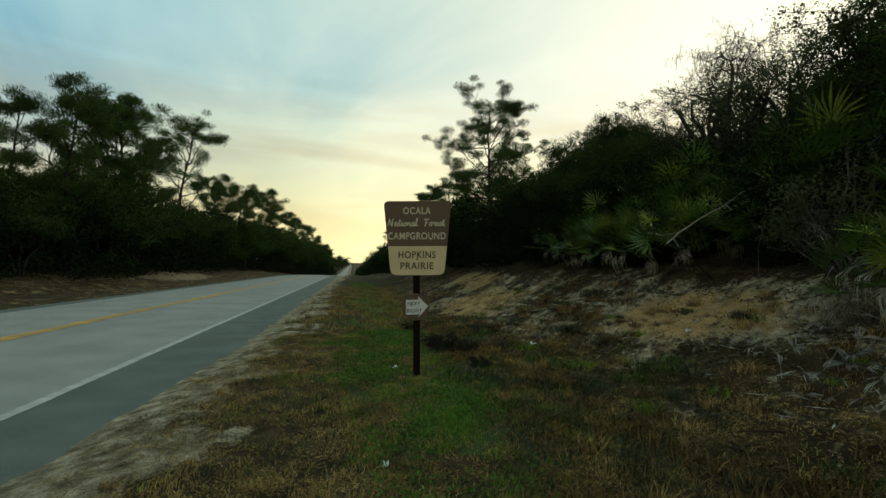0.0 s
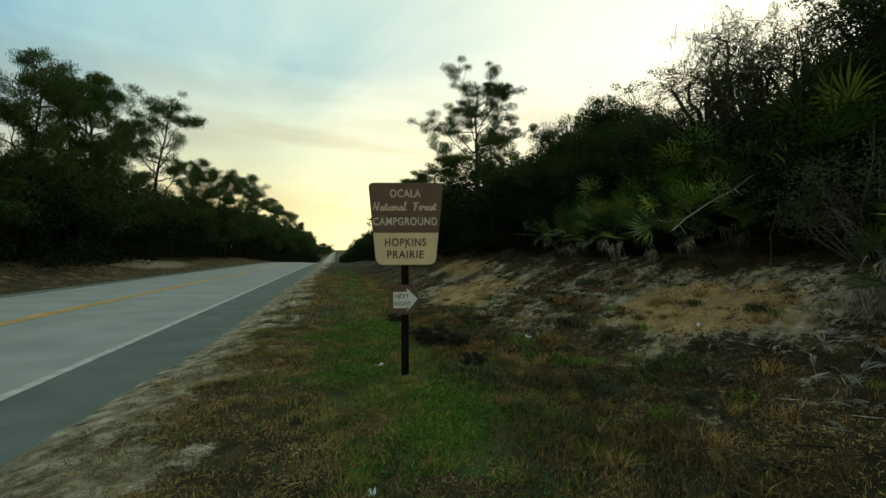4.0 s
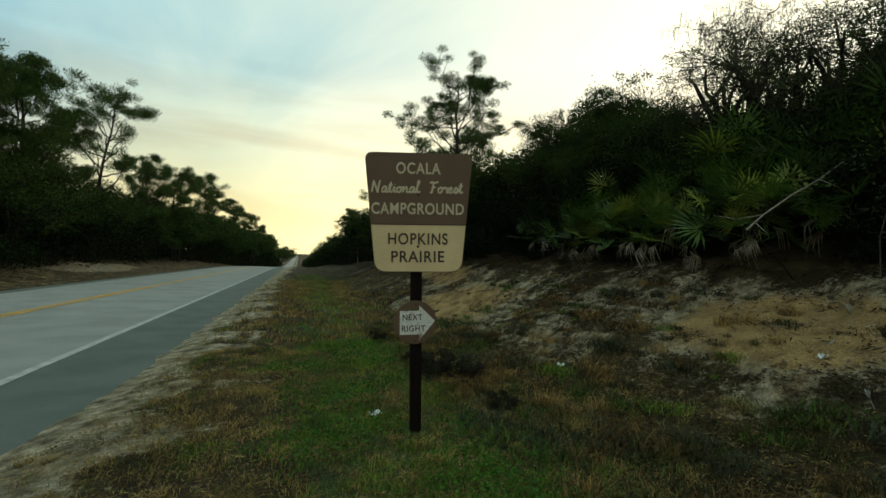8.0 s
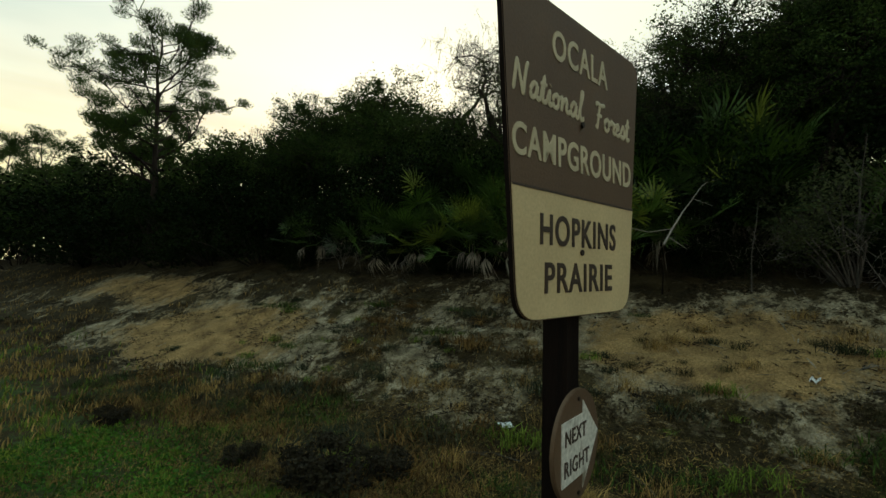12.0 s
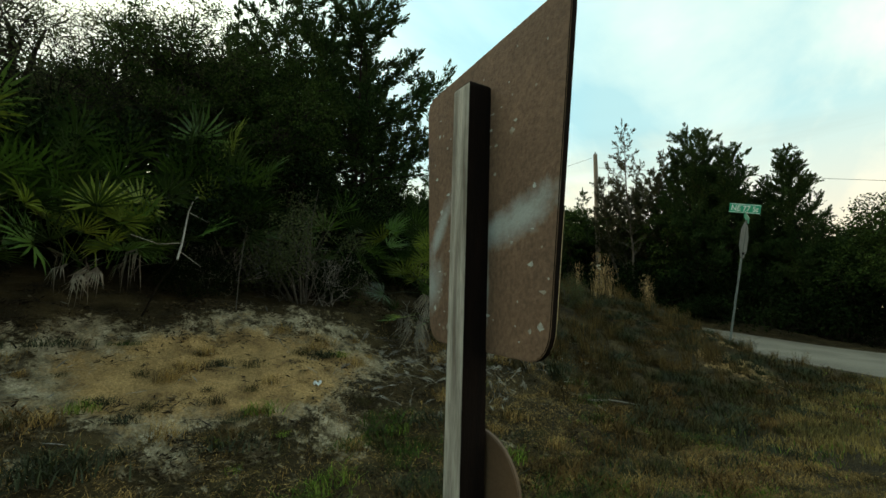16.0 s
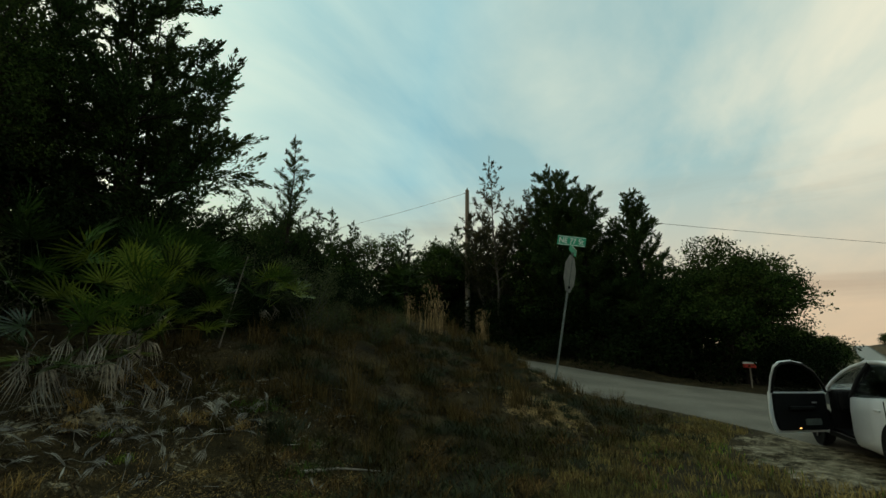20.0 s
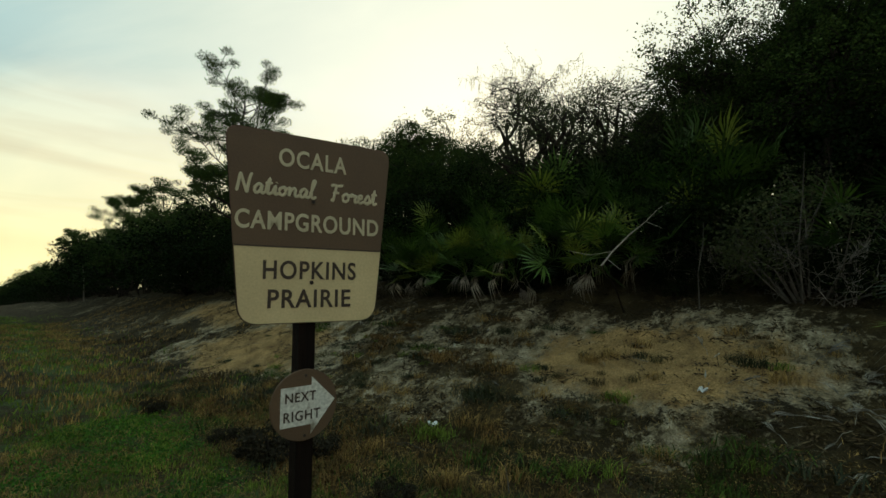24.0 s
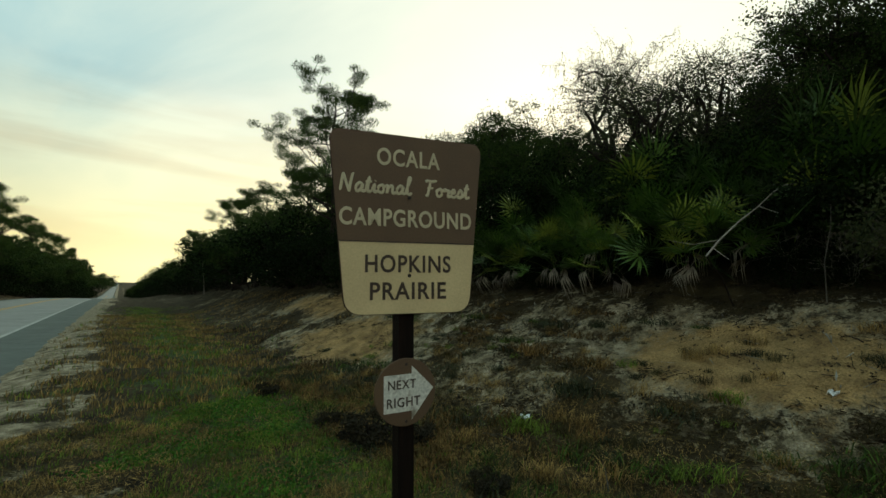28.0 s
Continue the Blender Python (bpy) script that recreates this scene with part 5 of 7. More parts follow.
# the wood on the bank, from near to far
R1 = np.random.default_rng(7)
for key, x, y, s in [
    ("cedar_big", 10.3, 1.95, 1.0), ("cedar_big", 10.7, 4.1, 0.93), ("oak2", 9.4, 5.2, 0.85), ("oak0", 9.6, 6.2, 0.93), ("oak3", 9.9, 4.7, 1.0), ("cedar0", 10.4, 5.3, 0.74), ("shrub1", 7.9, 4.6, 1.0), ("shrub0", 8.3, 2.6, 0.9), ("shrub3", 8.9, 1.2, 0.75),
    ("lace0", 9.3, 8.6, 0.84), ("lace1", 9.8, 11.0, 0.96), ("lace0", 10.8, 7.6, 1.0), ("lace1", 10.0, 6.0, 1.0), ("lace1", 9.2, 9.8, 0.86), ("lace0", 9.4, 7.2, 0.88), ("lace0", 10.6, 9.4, 1.0), ("oak0", 9.6, 7.0, 0.74), ("oak1", 9.0, 12.4, 0.76), ("oak2", 9.2, 15.2, 1.02), ("oak3", 8.7, 17.6, 0.85),
    ("oak1", 10.2, 9.6, 0.55), ("oak0", 8.8, 11.6, 0.58), ("oak3", 9.0, 14.0, 0.85), ("oak1", 8.7, 8.0, 0.52), ("oak1", 10.6, 7.8, 0.7), ("oak0", 10.8, 12.4, 0.7), ("oak2", 10.9, 10.9, 0.6), ("oak3", 10.6, 5.6, 0.6), ("oak0", 9.4, 16.6, 1.0), ("oak1", 9.6, 18.8, 0.88), ("oak2", 9.4, 21.4, 0.85), ("oak3", 8.2, 10.4, 0.5), ("oak2", 8.2, 13.6, 0.74), ("oak0", 8.3, 16.0, 0.85),
    ("shrub0", 7.7, 6.6, 1.1), ("shrub2", 7.8, 8.2, 1.15), ("shrub3", 7.7, 9.8, 1.1), ("shrub1", 7.8, 11.6, 1.15), ("shrub0", 7.6, 13.4, 1.15), ("shrub2", 7.4, 15.4, 1.2), ("shrub3", 7.2, 17.2, 1.25), ("shrub1", 7.0, 19.2, 1.3),
    ("oak0", 8.2, 20.4, 0.8), ("oak2", 8.6, 23.9, 0.72), ("shrub0", 6.9, 21.5, 1.35), ("shrub3", 6.7, 24.2, 1.4), ("shrub2", 6.5, 27.0, 1.5), ("pine_wide", 7.0, 23.7, 1.0),
    ("cedar_thin", 14.37, -4.0, 1.1), ("shrub1", 10.2, 0.2, 0.85), ("shrub0", 11.5, -1.4, 0.85), ("shrub2", 12.6, -3.6, 0.95), ("cedar1", 14.4, -5.2, 0.5), ("shrub3", 14.0, -6.0, 0.9), ("cedar1", 15.0, -4.2, 0.42), ("oak1", 15.2, -4.6, 0.62), ("oak2", 16.8, -2.6, 0.65), ("oak0", 17.4, -5.4, 0.75), ("oak3", 14.6, -1.6, 0.5), ("shrub2", 13.4, -4.4, 0.9), ("shrub0", 15.0, -6.6, 1.2), ("shrub3", 16.6, -7.0, 1.4), ("shrub1", 12.8, -0.4, 0.85), ("oak2", 19.5, -6.5, 1.1), ("oak1", 21.5, -6.0, 1.15), ("shrub0", 19.0, -7.2, 1.7), ("shrub2", 22.0, -7.4, 1.8), ("grey", 9.4, -1.6, 0.75), ("grey", 8.2, 0.4, 0.8), ("grey", 7.2, 5.2, 0.85), ("grey", 6.45, 4.9, 0.8), ("grey", 6.9, -0.2, 0.55),
]:
    put(key, x, y, s, R1.uniform(0, 6.28), 0.1, "wood on the bank", R1.uniform(0.95, 1.15))
# low scrub whose leaf colour holds the darkness beneath the palmettos
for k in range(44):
    put(("shrub0", "shrub2", "shrub3", "shrub1")[k % 4], 6.95 + R1.uniform(-0.3, 1.2), 0.2 + k * 0.36 + R1.uniform(-0.2, 0.2), R1.uniform(0.28, 0.42), R1.uniform(0, 6.28), 0.08, "understory under the palmettos", 1.15, "low evergreen scrub, coloured shade-dark, under the palmettos")
for k, (x, y, z) in enumerate([(7.2, -0.6, 0.4), (8.0, -1.6, 0.45), (8.9, -2.7, 0.42), (7.3, 0.6, 0.45), (8.4, -0.4, 0.5), (9.8, -3.6, 0.4), (6.6, -1.4, 0.32), (10.6, -4.6, 0.38), (7.6, -2.9, 0.3)]):
    put(("grey", "shrub1", "grey", "shrub3")[k % 4], x, y, z, R1.uniform(0, 6.28), 0.06, "scrub on the hill", 1.3, "low grey-green scrub on the hill" if k % 2 == 0 else "low dark scrub on the hill")
put("oak_bare", 12.45, 13.06, 1.0, 0.0, 0.1, "wood on the bank")
# shrubs deeper in, which close the wood; their near-black leaves carry its shade
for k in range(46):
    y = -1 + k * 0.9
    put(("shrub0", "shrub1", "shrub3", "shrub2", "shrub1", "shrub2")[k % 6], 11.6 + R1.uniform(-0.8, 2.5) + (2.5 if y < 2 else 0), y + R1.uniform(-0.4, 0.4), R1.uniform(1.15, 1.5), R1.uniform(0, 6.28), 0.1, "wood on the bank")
for k in range(44):
    y = 28 + k * 3.2 + k * k * 0.13
    sz = R1.uniform(0.85, 1.15)
    key = ("shrub0", "oak1", "shrub3", "oak2", "shrub1", "oak0")[k % 6]
    put(key, 6.2 + R1.uniform(-0.6, 1.2), y, sz * (1.7 if key[0] == "s" else 0.95), R1.uniform(0, 6.28), 0.2, "wood on the bank", 1.3)
    put(("oak3", "shrub2", "oak0", "pine2", "oak2")[k % 5], 9.5 + R1.uniform(-1, 2), y, sz * (0.62 if k % 5 == 3 else 1.05 if k % 5 != 1 else 1.9), R1.uniform(0, 6.28), 0.2, "wood on the bank", 1.2)
for x, y, s in [(7.6, 44, 0.62), (9.5, 60, 0.85), (8.5, 84, 0.8), (11, 33, 0.7)]:
    put("pine3", x, y, s, R1.uniform(0, 6.28), 0.2, "wood on the bank")

# the wood across the road: pines over a dark mass of oaks
for key, x, y, h in [
    ("pine1", -18.6, 26.0, 9.2), ("pine0", -18.0, 33.2, 12.7), ("pine3", -19.5, 31.0, 11.0), ("pine1", -18.0, 40.6, 15.1), ("pine3", -19.0, 38.5, 13.6), ("pine0", -20.0, 44.0, 14.0), ("pine2", -18.2, 51.5, 16.2), ("pine1", -20.0, 50.0, 13.5),
    ("pine0", -16.5, 62.4, 12.7), ("pine1", -18.0, 66.0, 12.0), ("pine3", -16.0, 71.5, 13.4), ("pine1", -17.0, 78.0, 13.0), ("pine0", -15.5, 92.6, 16.4), ("pine3", -16.5, 102.0, 15.0), ("pine1", -15.0, 124.0, 17.0), ("pine3", -16.0, 140.0, 16.5), ("pine3", -15.0, 164.0, 18.5), ("pine1", -15.5, 200.0, 18.0), ("pine3", -14.5, 254.0, 17.8), ("pine1", -15.0, 330.0, 17.0),
]:
    put(key, x, y, h / 12.9, R1.uniform(0, 6.28) if key != "pine2" else 0.25, 0.1, "wood across the road")
for k in range(46):
    y = 15 + k * 1.9 + k * k * 0.085
    tall = 5.2 + 2.3 * float(sstep(26, 42, y)) + 2.2 * float(sstep(70, 110, y)) + 3.5 * float(sstep(120, 200, y))
    key = ("shrub0", "oak1", "shrub2", "oak0", "shrub3", "oak2", "shrub1")[k % 7]
    put(key, -16.6 + R1.uniform(-1.2, 0.7) + 2.2 * float(sstep(50, 110, y)), y, (tall * 0.72 / 2.2 if key[0] == "s" else tall * 0.9 / 5.0) * R1.uniform(0.8, 1.08), R1.uniform(0, 6.28), 0.2, "wood across the road", 1.1)
    put(("oak3", "oak0", "oak2", "oak1")[k % 4], -19.6 + R1.uniform(-1.2, 1.0) + 2.0 * float(sstep(50, 110, y)), y + 1.0, tall / 5.0 * R1.uniform(0.85, 1.15), R1.uniform(0, 6.28), 0.2, "wood across the road", 1.15)
for k in range(34):
    put(("shrub2", "shrub0", "shrub3")[k % 3], -22.5 + R1.uniform(-1, 1), 12 + k * 2.6, R1.uniform(1.6, 2.3), R1.uniform(0, 6.28), 0.4, "wood across the road", 1.3)
for x, y, h in [(-14.0, 420, 15.0), (-14.2, 520, 17.0), (-14.0, 640, 18.0)]:
    put("oak1", x, y, h / 5.0, R1.uniform(0, 6.28), 0.3, "wood across the road", 1.4)

# trees beyond the side road
for key, x, y, s in [
    ("cedar_olive", 13.8, -17.2, 1.3), ("cedar_olive", 14.5, -17.5, 1.18), ("cedar_tall", 11.2, -18.0, 1.3), ("cedar_tall", 9.5, -18.2, 1.17), ("cedar_point", 6.5, -18.0, 1.07), ("cedar_point", 8.0, -18.8, 0.85), ("oak_round", 3.0, -18.5, 1.22), ("oak2", 4.0, -20.5, 0.95), ("cedar0", 8.6, -19.0, 0.8), ("oak2", 11.8, -19.0, 1.3), ("oak3", 8.0, -19.4, 1.05),
    ("shrub0", 12.0, -17.2, 1.7), ("shrub3", 9.8, -17.2, 1.7), ("shrub1", 7.4, -16.8, 1.5), ("shrub2", 5.0, -17.0, 1.5), ("shrub0", 3.9, -17.9, 1.5), ("shrub3", 2.2, -19.4, 1.2), ("shrub2", 13.6, -16.8, 1.4), ("shrub1", 10.8, -16.6, 1.1), ("shrub3", 8.6, -16.4, 1.0), ("oak0", 17.4, -18.0, 1.25), ("oak2", 19.6, -18.4, 1.3), ("oak1", 22.0, -18.5, 1.35), ("cedar1", 18.6, -19.0, 1.0), ("cedar0", 22.6, -18.0, 1.0), ("oak3", 24.3, -16.2, 1.55), ("cedar1", 26.0, -14.2, 1.15), ("shrub0", 25.0, -17.5, 2.2), ("oak2", 26.5, -13.0, 1.2), ("oak0", 27.0, -9.5, 1.2), ("shrub2", 14.6, -19.0, 1.9), ("shrub0", 17.0, -17.3, 1.7), ("shrub3", 19.6, -17.0, 1.8), ("shrub1", 22.0, -17.0, 2.0), ("shrub1", 0.6, -22.5, 1.1),
]:
    put(key, x, y, s, R1.uniform(0, 6.28), 0.1, "trees by the side road", 1.1)
for k in range(16):
    put(("oak0", "oak1", "oak2", "oak3")[k % 4], 4.5 + k * 1.9 + R1.uniform(-0.5, 0.5), -24 - R1.uniform(0, 3) - 0.3 * k, R1.uniform(1.1, 1.4), R1.uniform(0, 6.28), 0.1, "trees by the side road", 1.2)
for k in range(15):
    put(("shrub2", "shrub0", "shrub1")[k % 3], 6.0 + k * 1.7, -20.8 + R1.uniform(-0.5, 0.5), R1.uniform(1.7, 2.2), R1.uniform(0, 6.28), 0.3, "trees by the side road", 1.2)
for k in range(22):
    put(("shrub0", "shrub3", "shrub1")[k % 3], 3.6 + R1.uniform(-0.3, 0.8) + k * 0.05, -24.5 - k * 2.6, R1.uniform(0.8, 1.3), R1.uniform(0, 6.28), 0.1, "bushes by the road behind", 1.2)
for k in range(26):
    y = -34 - k * 17
    put(("oak1", "shrub2", "oak0")[k % 3], 4.5 + R1.uniform(0, 3) + k * 0.12, y, R1.uniform(1.0, 1.4) * (1.8 if k % 3 == 1 else 1), R1.uniform(0, 6.28), 0.1, "trees by the road behind", 1.2)
    put(("oak3", "shrub0", "oak2")[k % 3], -19 - R1.uniform(0, 3), y + 22, R1.uniform(1.1, 1.5) * (1.8 if k % 3 == 1 else 1), R1.uniform(0, 6.28), 0.1, "trees by the road behind", 1.2)
for key, x, y, size in (("shrub2", 1.0, -25.0, 1.3), ("oak3", 0.9, -62.0, 0.72), ("oak0", 2.0, -54.0, 0.74), ("oak1", 1.8, -71.0, 0.86), ("oak2", 0.4, -86.0, 0.98), ("oak3", 2.6, -96.0, 1.1)):
    put(key, x, y, size, R1.uniform(0, 6.28), 0.3, "trees by the road behind", 1.15)


# ---------------------------------------------------------------- street sign, pole and wires
street = thing("street_sign", "leaning steel post with stop sign back and green street blades", "street sign", Matrix.Translation(on_land(4.72, -5.5, -0.05)) @ Matrix.Rotation(radians(10.5), 4, Vector((0.63, -0.74, 0))) @ pose(0, 0, 0, 0, 0, 25) @ Matrix.Diagonal((1.12, 1.12, 1.12, 1)))
part("post", box(0.045, 0.03, 2.75, (0, 0, 1.35), 0.006), M_GALV, street, "bent galvanised channel post")
octo = [(0.43 * math.cos(radians(22.5 + 45 * k)), 2.4 + 0.43 * math.sin(radians(22.5 + 45 * k))) for k in range(8)]
stop = part("stop_sign", slab(octo, 0.004), M_GALV, street, "bare metal back of a stop sign", pose(0, 0.03, 0, 0, 0, 74))
part("clamp", box(0.09, 0.05, 0.05, (0, 0.01, 2.1), 0.006), M_BLACK, street)
part("bracket", box(0.05, 0.05, 0.12, (0, 0, 2.84), 0.008), M_GALV, street)
blade2 = part("street_blade", box(0.6, 0.006, 0.16, (0, 0, 2.95), 0.004), M_GREEN_SIGN, street, "green street blade seen nearly edge on", pose(0, 0, 0, 0, 0, 76))
part("border", box(0.58, 0.0075, 0.012, (0, 0, 3.02)), M_SIGN_WHITE, blade2)
blade1 = part("street_blade", box(0.62, 0.006, 0.22, (0.06, 0, 3.16), 0.004), M_GREEN_SIGN, street, "green street blade with white letters")
for s in (-1, 1):
    obj("lettering", words("NE 77 St", 0.53, 0.125, 0.0012, 0, 0.004), M_SIGN_WHITE, blade1, "", pose(0.06, s * 0.0042, 3.16, 0, 0, 0 if s < 0 else 180))
    part("border", box(0.59, 0.001, 0.01, (0.06, s * 0.0036, 3.253)), M_SIGN_WHITE, blade1)
    part("border", box(0.59, 0.001, 0.01, (0.06, s * 0.0036, 3.067)), M_SIGN_WHITE, blade1)

px_, py_ = 16.1, -17.0
pz_ = float(land(px_, py_))
pole = thing("utility_pole", "weathered wooden utility pole with a small white box", "utility pole", Matrix.Translation((px_, py_, pz_)))
part("pole", cyl(0.17, 0.12, 11.35 - pz_ + 0.3, (0, 0, -0.3), "z", 14, 0.01), M_POLE, pole)
part("meter_box", box(0.2, 0.14, 0.34, (-0.12, 0.16, 2.55), 0.02), M_SIGN_WHITE, pole, "white meter box")
part("insulator", cyl(0.05, 0.035, 0.16, (0, 0, 11.35 - pz_), "z", 10, 0.01), M_GALV, pole)


def wire(name, a, b, sag, r, label):
    a, b = np.array(a, float), np.array(b, float)
    t = np.linspace(0, 1, 24)[:, None]
    p = a + (b - a) * t
    p[:, 2] -= sag * 4 * (t * (1 - t))[:, 0]
    v, f = tubes([(p, np.full(24, r))], 5)
    return tagged(obj(name, mesh_np(name, v, f), M_WIRE), label, "cable")


top = (px_, py_, 11.2)
wire("overhead_cable", top, (44.0, -9.0, 9.5), 0.8, 0.010, "thin black overhead cable strung from a wooden pole")
wire("overhead_cable", (px_, py_, 10.5), (-15.1, -45.8, 7.6), 0.3, 0.013, "thin black overhead cable strung from a wooden pole")

notice = thing("notice_box", "small red and white roadside box in dry grass", "box", Matrix.Translation(on_land(2.3, -16.7, 0.12)))
part("stake", box(0.05, 0.05, 1.0, (0, 0, 0.17), 0.005), M_POLE, notice)
part("panel", box(0.42, 0.1, 0.15, (0, 0, 0.68), 0.015), M_RED, notice, "red box")
part("lid", box(0.44, 0.12, 0.07, (0, 0, 0.79), 0.015), M_SIGN_WHITE, notice, "white top")


# ---------------------------------------------------------------- the parked car, with its front door open
def loft(stations):
    """A skin through rings of equal length."""
    n = len(stations[0])
    v = np.array([p for ring in stations for p in ring])
    k = np.arange(len(stations) - 1)[:, None] * n
    j = np.arange(n)[None]
    jn = (j + 1) % n
    return v, np.stack([k + j, k + n + j, k + n + jn, k + jn], -1).reshape(-1, 4)


CAR = Matrix.Translation((-1.36, -4.9, -0.02)) @ Matrix.Rotation(radians(-71.3), 4, "Z")
car = thing("sedan_car", "white four-door sedan parked with its front door open", "car", CAR)
# along the car: x, half width, sill, shoulder, top of the body
xs = [2.38, 2.30, 2.0, 1.55, 1.05, 0.95, 0.5, 0.0, -0.12, -0.9, -1.35, -1.8, -2.1, -2.22]
hw = [0.55, 0.72, 0.83, 0.88, 0.89, 0.89, 0.89, 0.89, 0.89, 0.885, 0.875, 0.85, 0.78, 0.66]
sl = [0.34, 0.24, 0.20, 0.19, 0.19, 0.19, 0.19, 0.19, 0.19, 0.19, 0.20, 0.24, 0.30, 0.40]
sh = [0.55, 0.62, 0.70, 0.78, 0.84, 0.85, 0.87, 0.89, 0.89, 0.92, 0.94, 0.95, 0.92, 0.86]
tp = [0.60, 0.70, 0.80, 0.89, 0.95, 0.96, 0.95, 0.96, 0.96, 0.98, 1.0, 1.02, 1.01, 0.95]
rings = []
for x, w, a, b, c in zip(xs, hw, sl, sh, tp):
    half = [(w * 0.86, a), (w * 0.97, a + 0.06), (w, a + 0.2), (w * 0.995, b - 0.16), (w * 0.97, b), (w * 0.9, c), (w * 0.45, c + 0.025 * (x > 1.0))]
    rings.append([(x, y, z) for y, z in half] + [(x, -y, z) for y, z in reversed(half)])
cv, cf = loft(rings)
mid_x = cv[cf][:, :, 0].mean(1)
mid_y = cv[cf][:, :, 1].mean(1)
mid_z = cv[cf][:, :, 2].mean(1)
opening = (mid_x < 0.95) & (mid_x > -0.12) & (mid_y > 0.7) & (mid_z > 0.3)
cabin_top = (mid_x < 1.0) & (mid_x > -1.3) & (mid_z > 0.93) & (np.abs(mid_y) < 0.75)
body = obj("body", smooth(mesh_np("body", cv, cf[~(opening | cabin_top)])), M_CAR, car, "white painted body")
so = body.modifiers.new("skin", "SOLIDIFY")
so.thickness, so.offset = 0.02, -1
roof_x = [0.28, 0.05, -0.5, -0.95, -1.2]
roof_z = [1.36, 1.42, 1.455, 1.43, 1.38]
roof_w = [0.52, 0.57, 0.60, 0.59, 0.55]
bm = bmesh.new()
grid = [[bm.verts.new((x, w * s, z - 0.035 * s * s)) for s in (-1, -0.85, -0.4, 0.4, 0.85, 1)] for x, z, w in zip(roof_x, roof_z, roof_w)]
for r0, r1 in zip(grid, grid[1:]):
    for i in range(5):
        bm.faces.new((r0[i], r0[i + 1], r1[i + 1], r1[i]))
bmesh.ops.solidify(bm, geom=bm.faces[:], thickness=0.03)
roof = part("roof", bm, M_CAR, car)


def bar(name, pts, r, material, parent, label=""):
    v, f = tubes([(pts, [r] * len(pts))], 6)
    return obj(name, smooth(mesh_np(name, v, f)), material, parent, label)


def pane(name, corners, parent, label=""):
    bm = bmesh.new()
    bm.faces.new([bm.verts.new(c) for c in corners])
    bmesh.ops.solidify(bm, geom=bm.faces[:], thickness=0.005)
    ob = part(name, bm, M_GLASS, parent, label)
    ob.visible_shadow = False
    return ob


for s in (1, -1):
    bar("a_pillar", [(1.02, 0.80 * s, 0.93), (0.82, 0.745 * s, 1.09), (0.6, 0.67 * s, 1.235), (0.42, 0.61 * s, 1.315), (0.2, 0.565 * s, 1.375)], 0.03, M_CAR, car)
    bar("roof_rail", [(0.25, 0.55 * s, 1.36), (-0.1, 0.60 * s, 1.405), (-0.6, 0.615 * s, 1.41), (-1.0, 0.60 * s, 1.37), (-1.3, 0.62 * s, 1.25), (-1.62, 0.68 * s, 1.0)], 0.034, M_CAR, car)
    bar("b_pillar", [(-0.12, 0.855 * s, 0.9), (-0.17, 0.74 * s, 1.18), (-0.25, 0.61 * s, 1.40)], 0.035, M_BLACK, car)
    pane("side_window", [(-0.18, 0.85 * s, 0.91), (-1.3, 0.82 * s, 0.96), (-1.15, 0.64 * s, 1.3), (-0.9, 0.6 * s, 1.37), (-0.25, 0.61 * s, 1.39)], car)
pane("side_window", [(0.95, -0.82, 0.93), (-0.1, -0.85, 0.91), (-0.22, -0.61, 1.39), (0.25, -0.56, 1.35), (0.6, -0.68, 1.18)], car)
pane("windscreen", [(1.08, 0.76, 0.95), (1.08, -0.76, 0.95), (0.27, -0.53, 1.36), (0.27, 0.53, 1.36)], car)
pane("rear_window", [(-1.62, 0.66, 1.02), (-1.62, -0.66, 1.02), (-1.2, -0.53, 1.38), (-1.2, 0.53, 1.38)], car)
part("floor_pan", box(3.2, 1.56, 0.05, (-0.4, 0, 0.3), 0.01), M_BLACK, car)
part("dashboard", box(0.38, 1.5, 0.34, (0.88, 0, 0.78), 0.06), M_BLACK, car)
part("footwell_wall", box(0.05, 1.56, 0.62, (1.0, 0, 0.6), 0.01), M_BLACK, car)
part("far_door_trim", box(1.12, 0.05, 0.66, (0.42, -0.78, 0.6), 0.02), M_BLACK, car)
part("console", box(1.1, 0.24, 0.34, (0.3, 0, 0.48), 0.03), M_BLACK, car)
for y in (0.38, -0.38):
    part("seat", box(0.52, 0.5, 0.2, (0.12, y, 0.47), 0.06), M_BLACK, car)
    part("seat_back", box(0.16, 0.5, 0.66, (-0.2, y, 0.82), 0.06), M_BLACK, car)
part("rear_seat", box(0.5, 1.4, 0.6, (-1.1, 0, 0.62), 0.08), M_BLACK, car)
ring_v, ring_f = tubes([([(0.55 + 0.05 * math.sin(a), 0.38 + 0.18 * math.cos(a), 0.92 + 0.17 * math.sin(a)) for a in np.linspace(0, 6.28, 20)], [0.014] * 20)], 6)
obj("steering_wheel", smooth(mesh_np("steering_wheel", ring_v, ring_f)), M_BLACK, car)
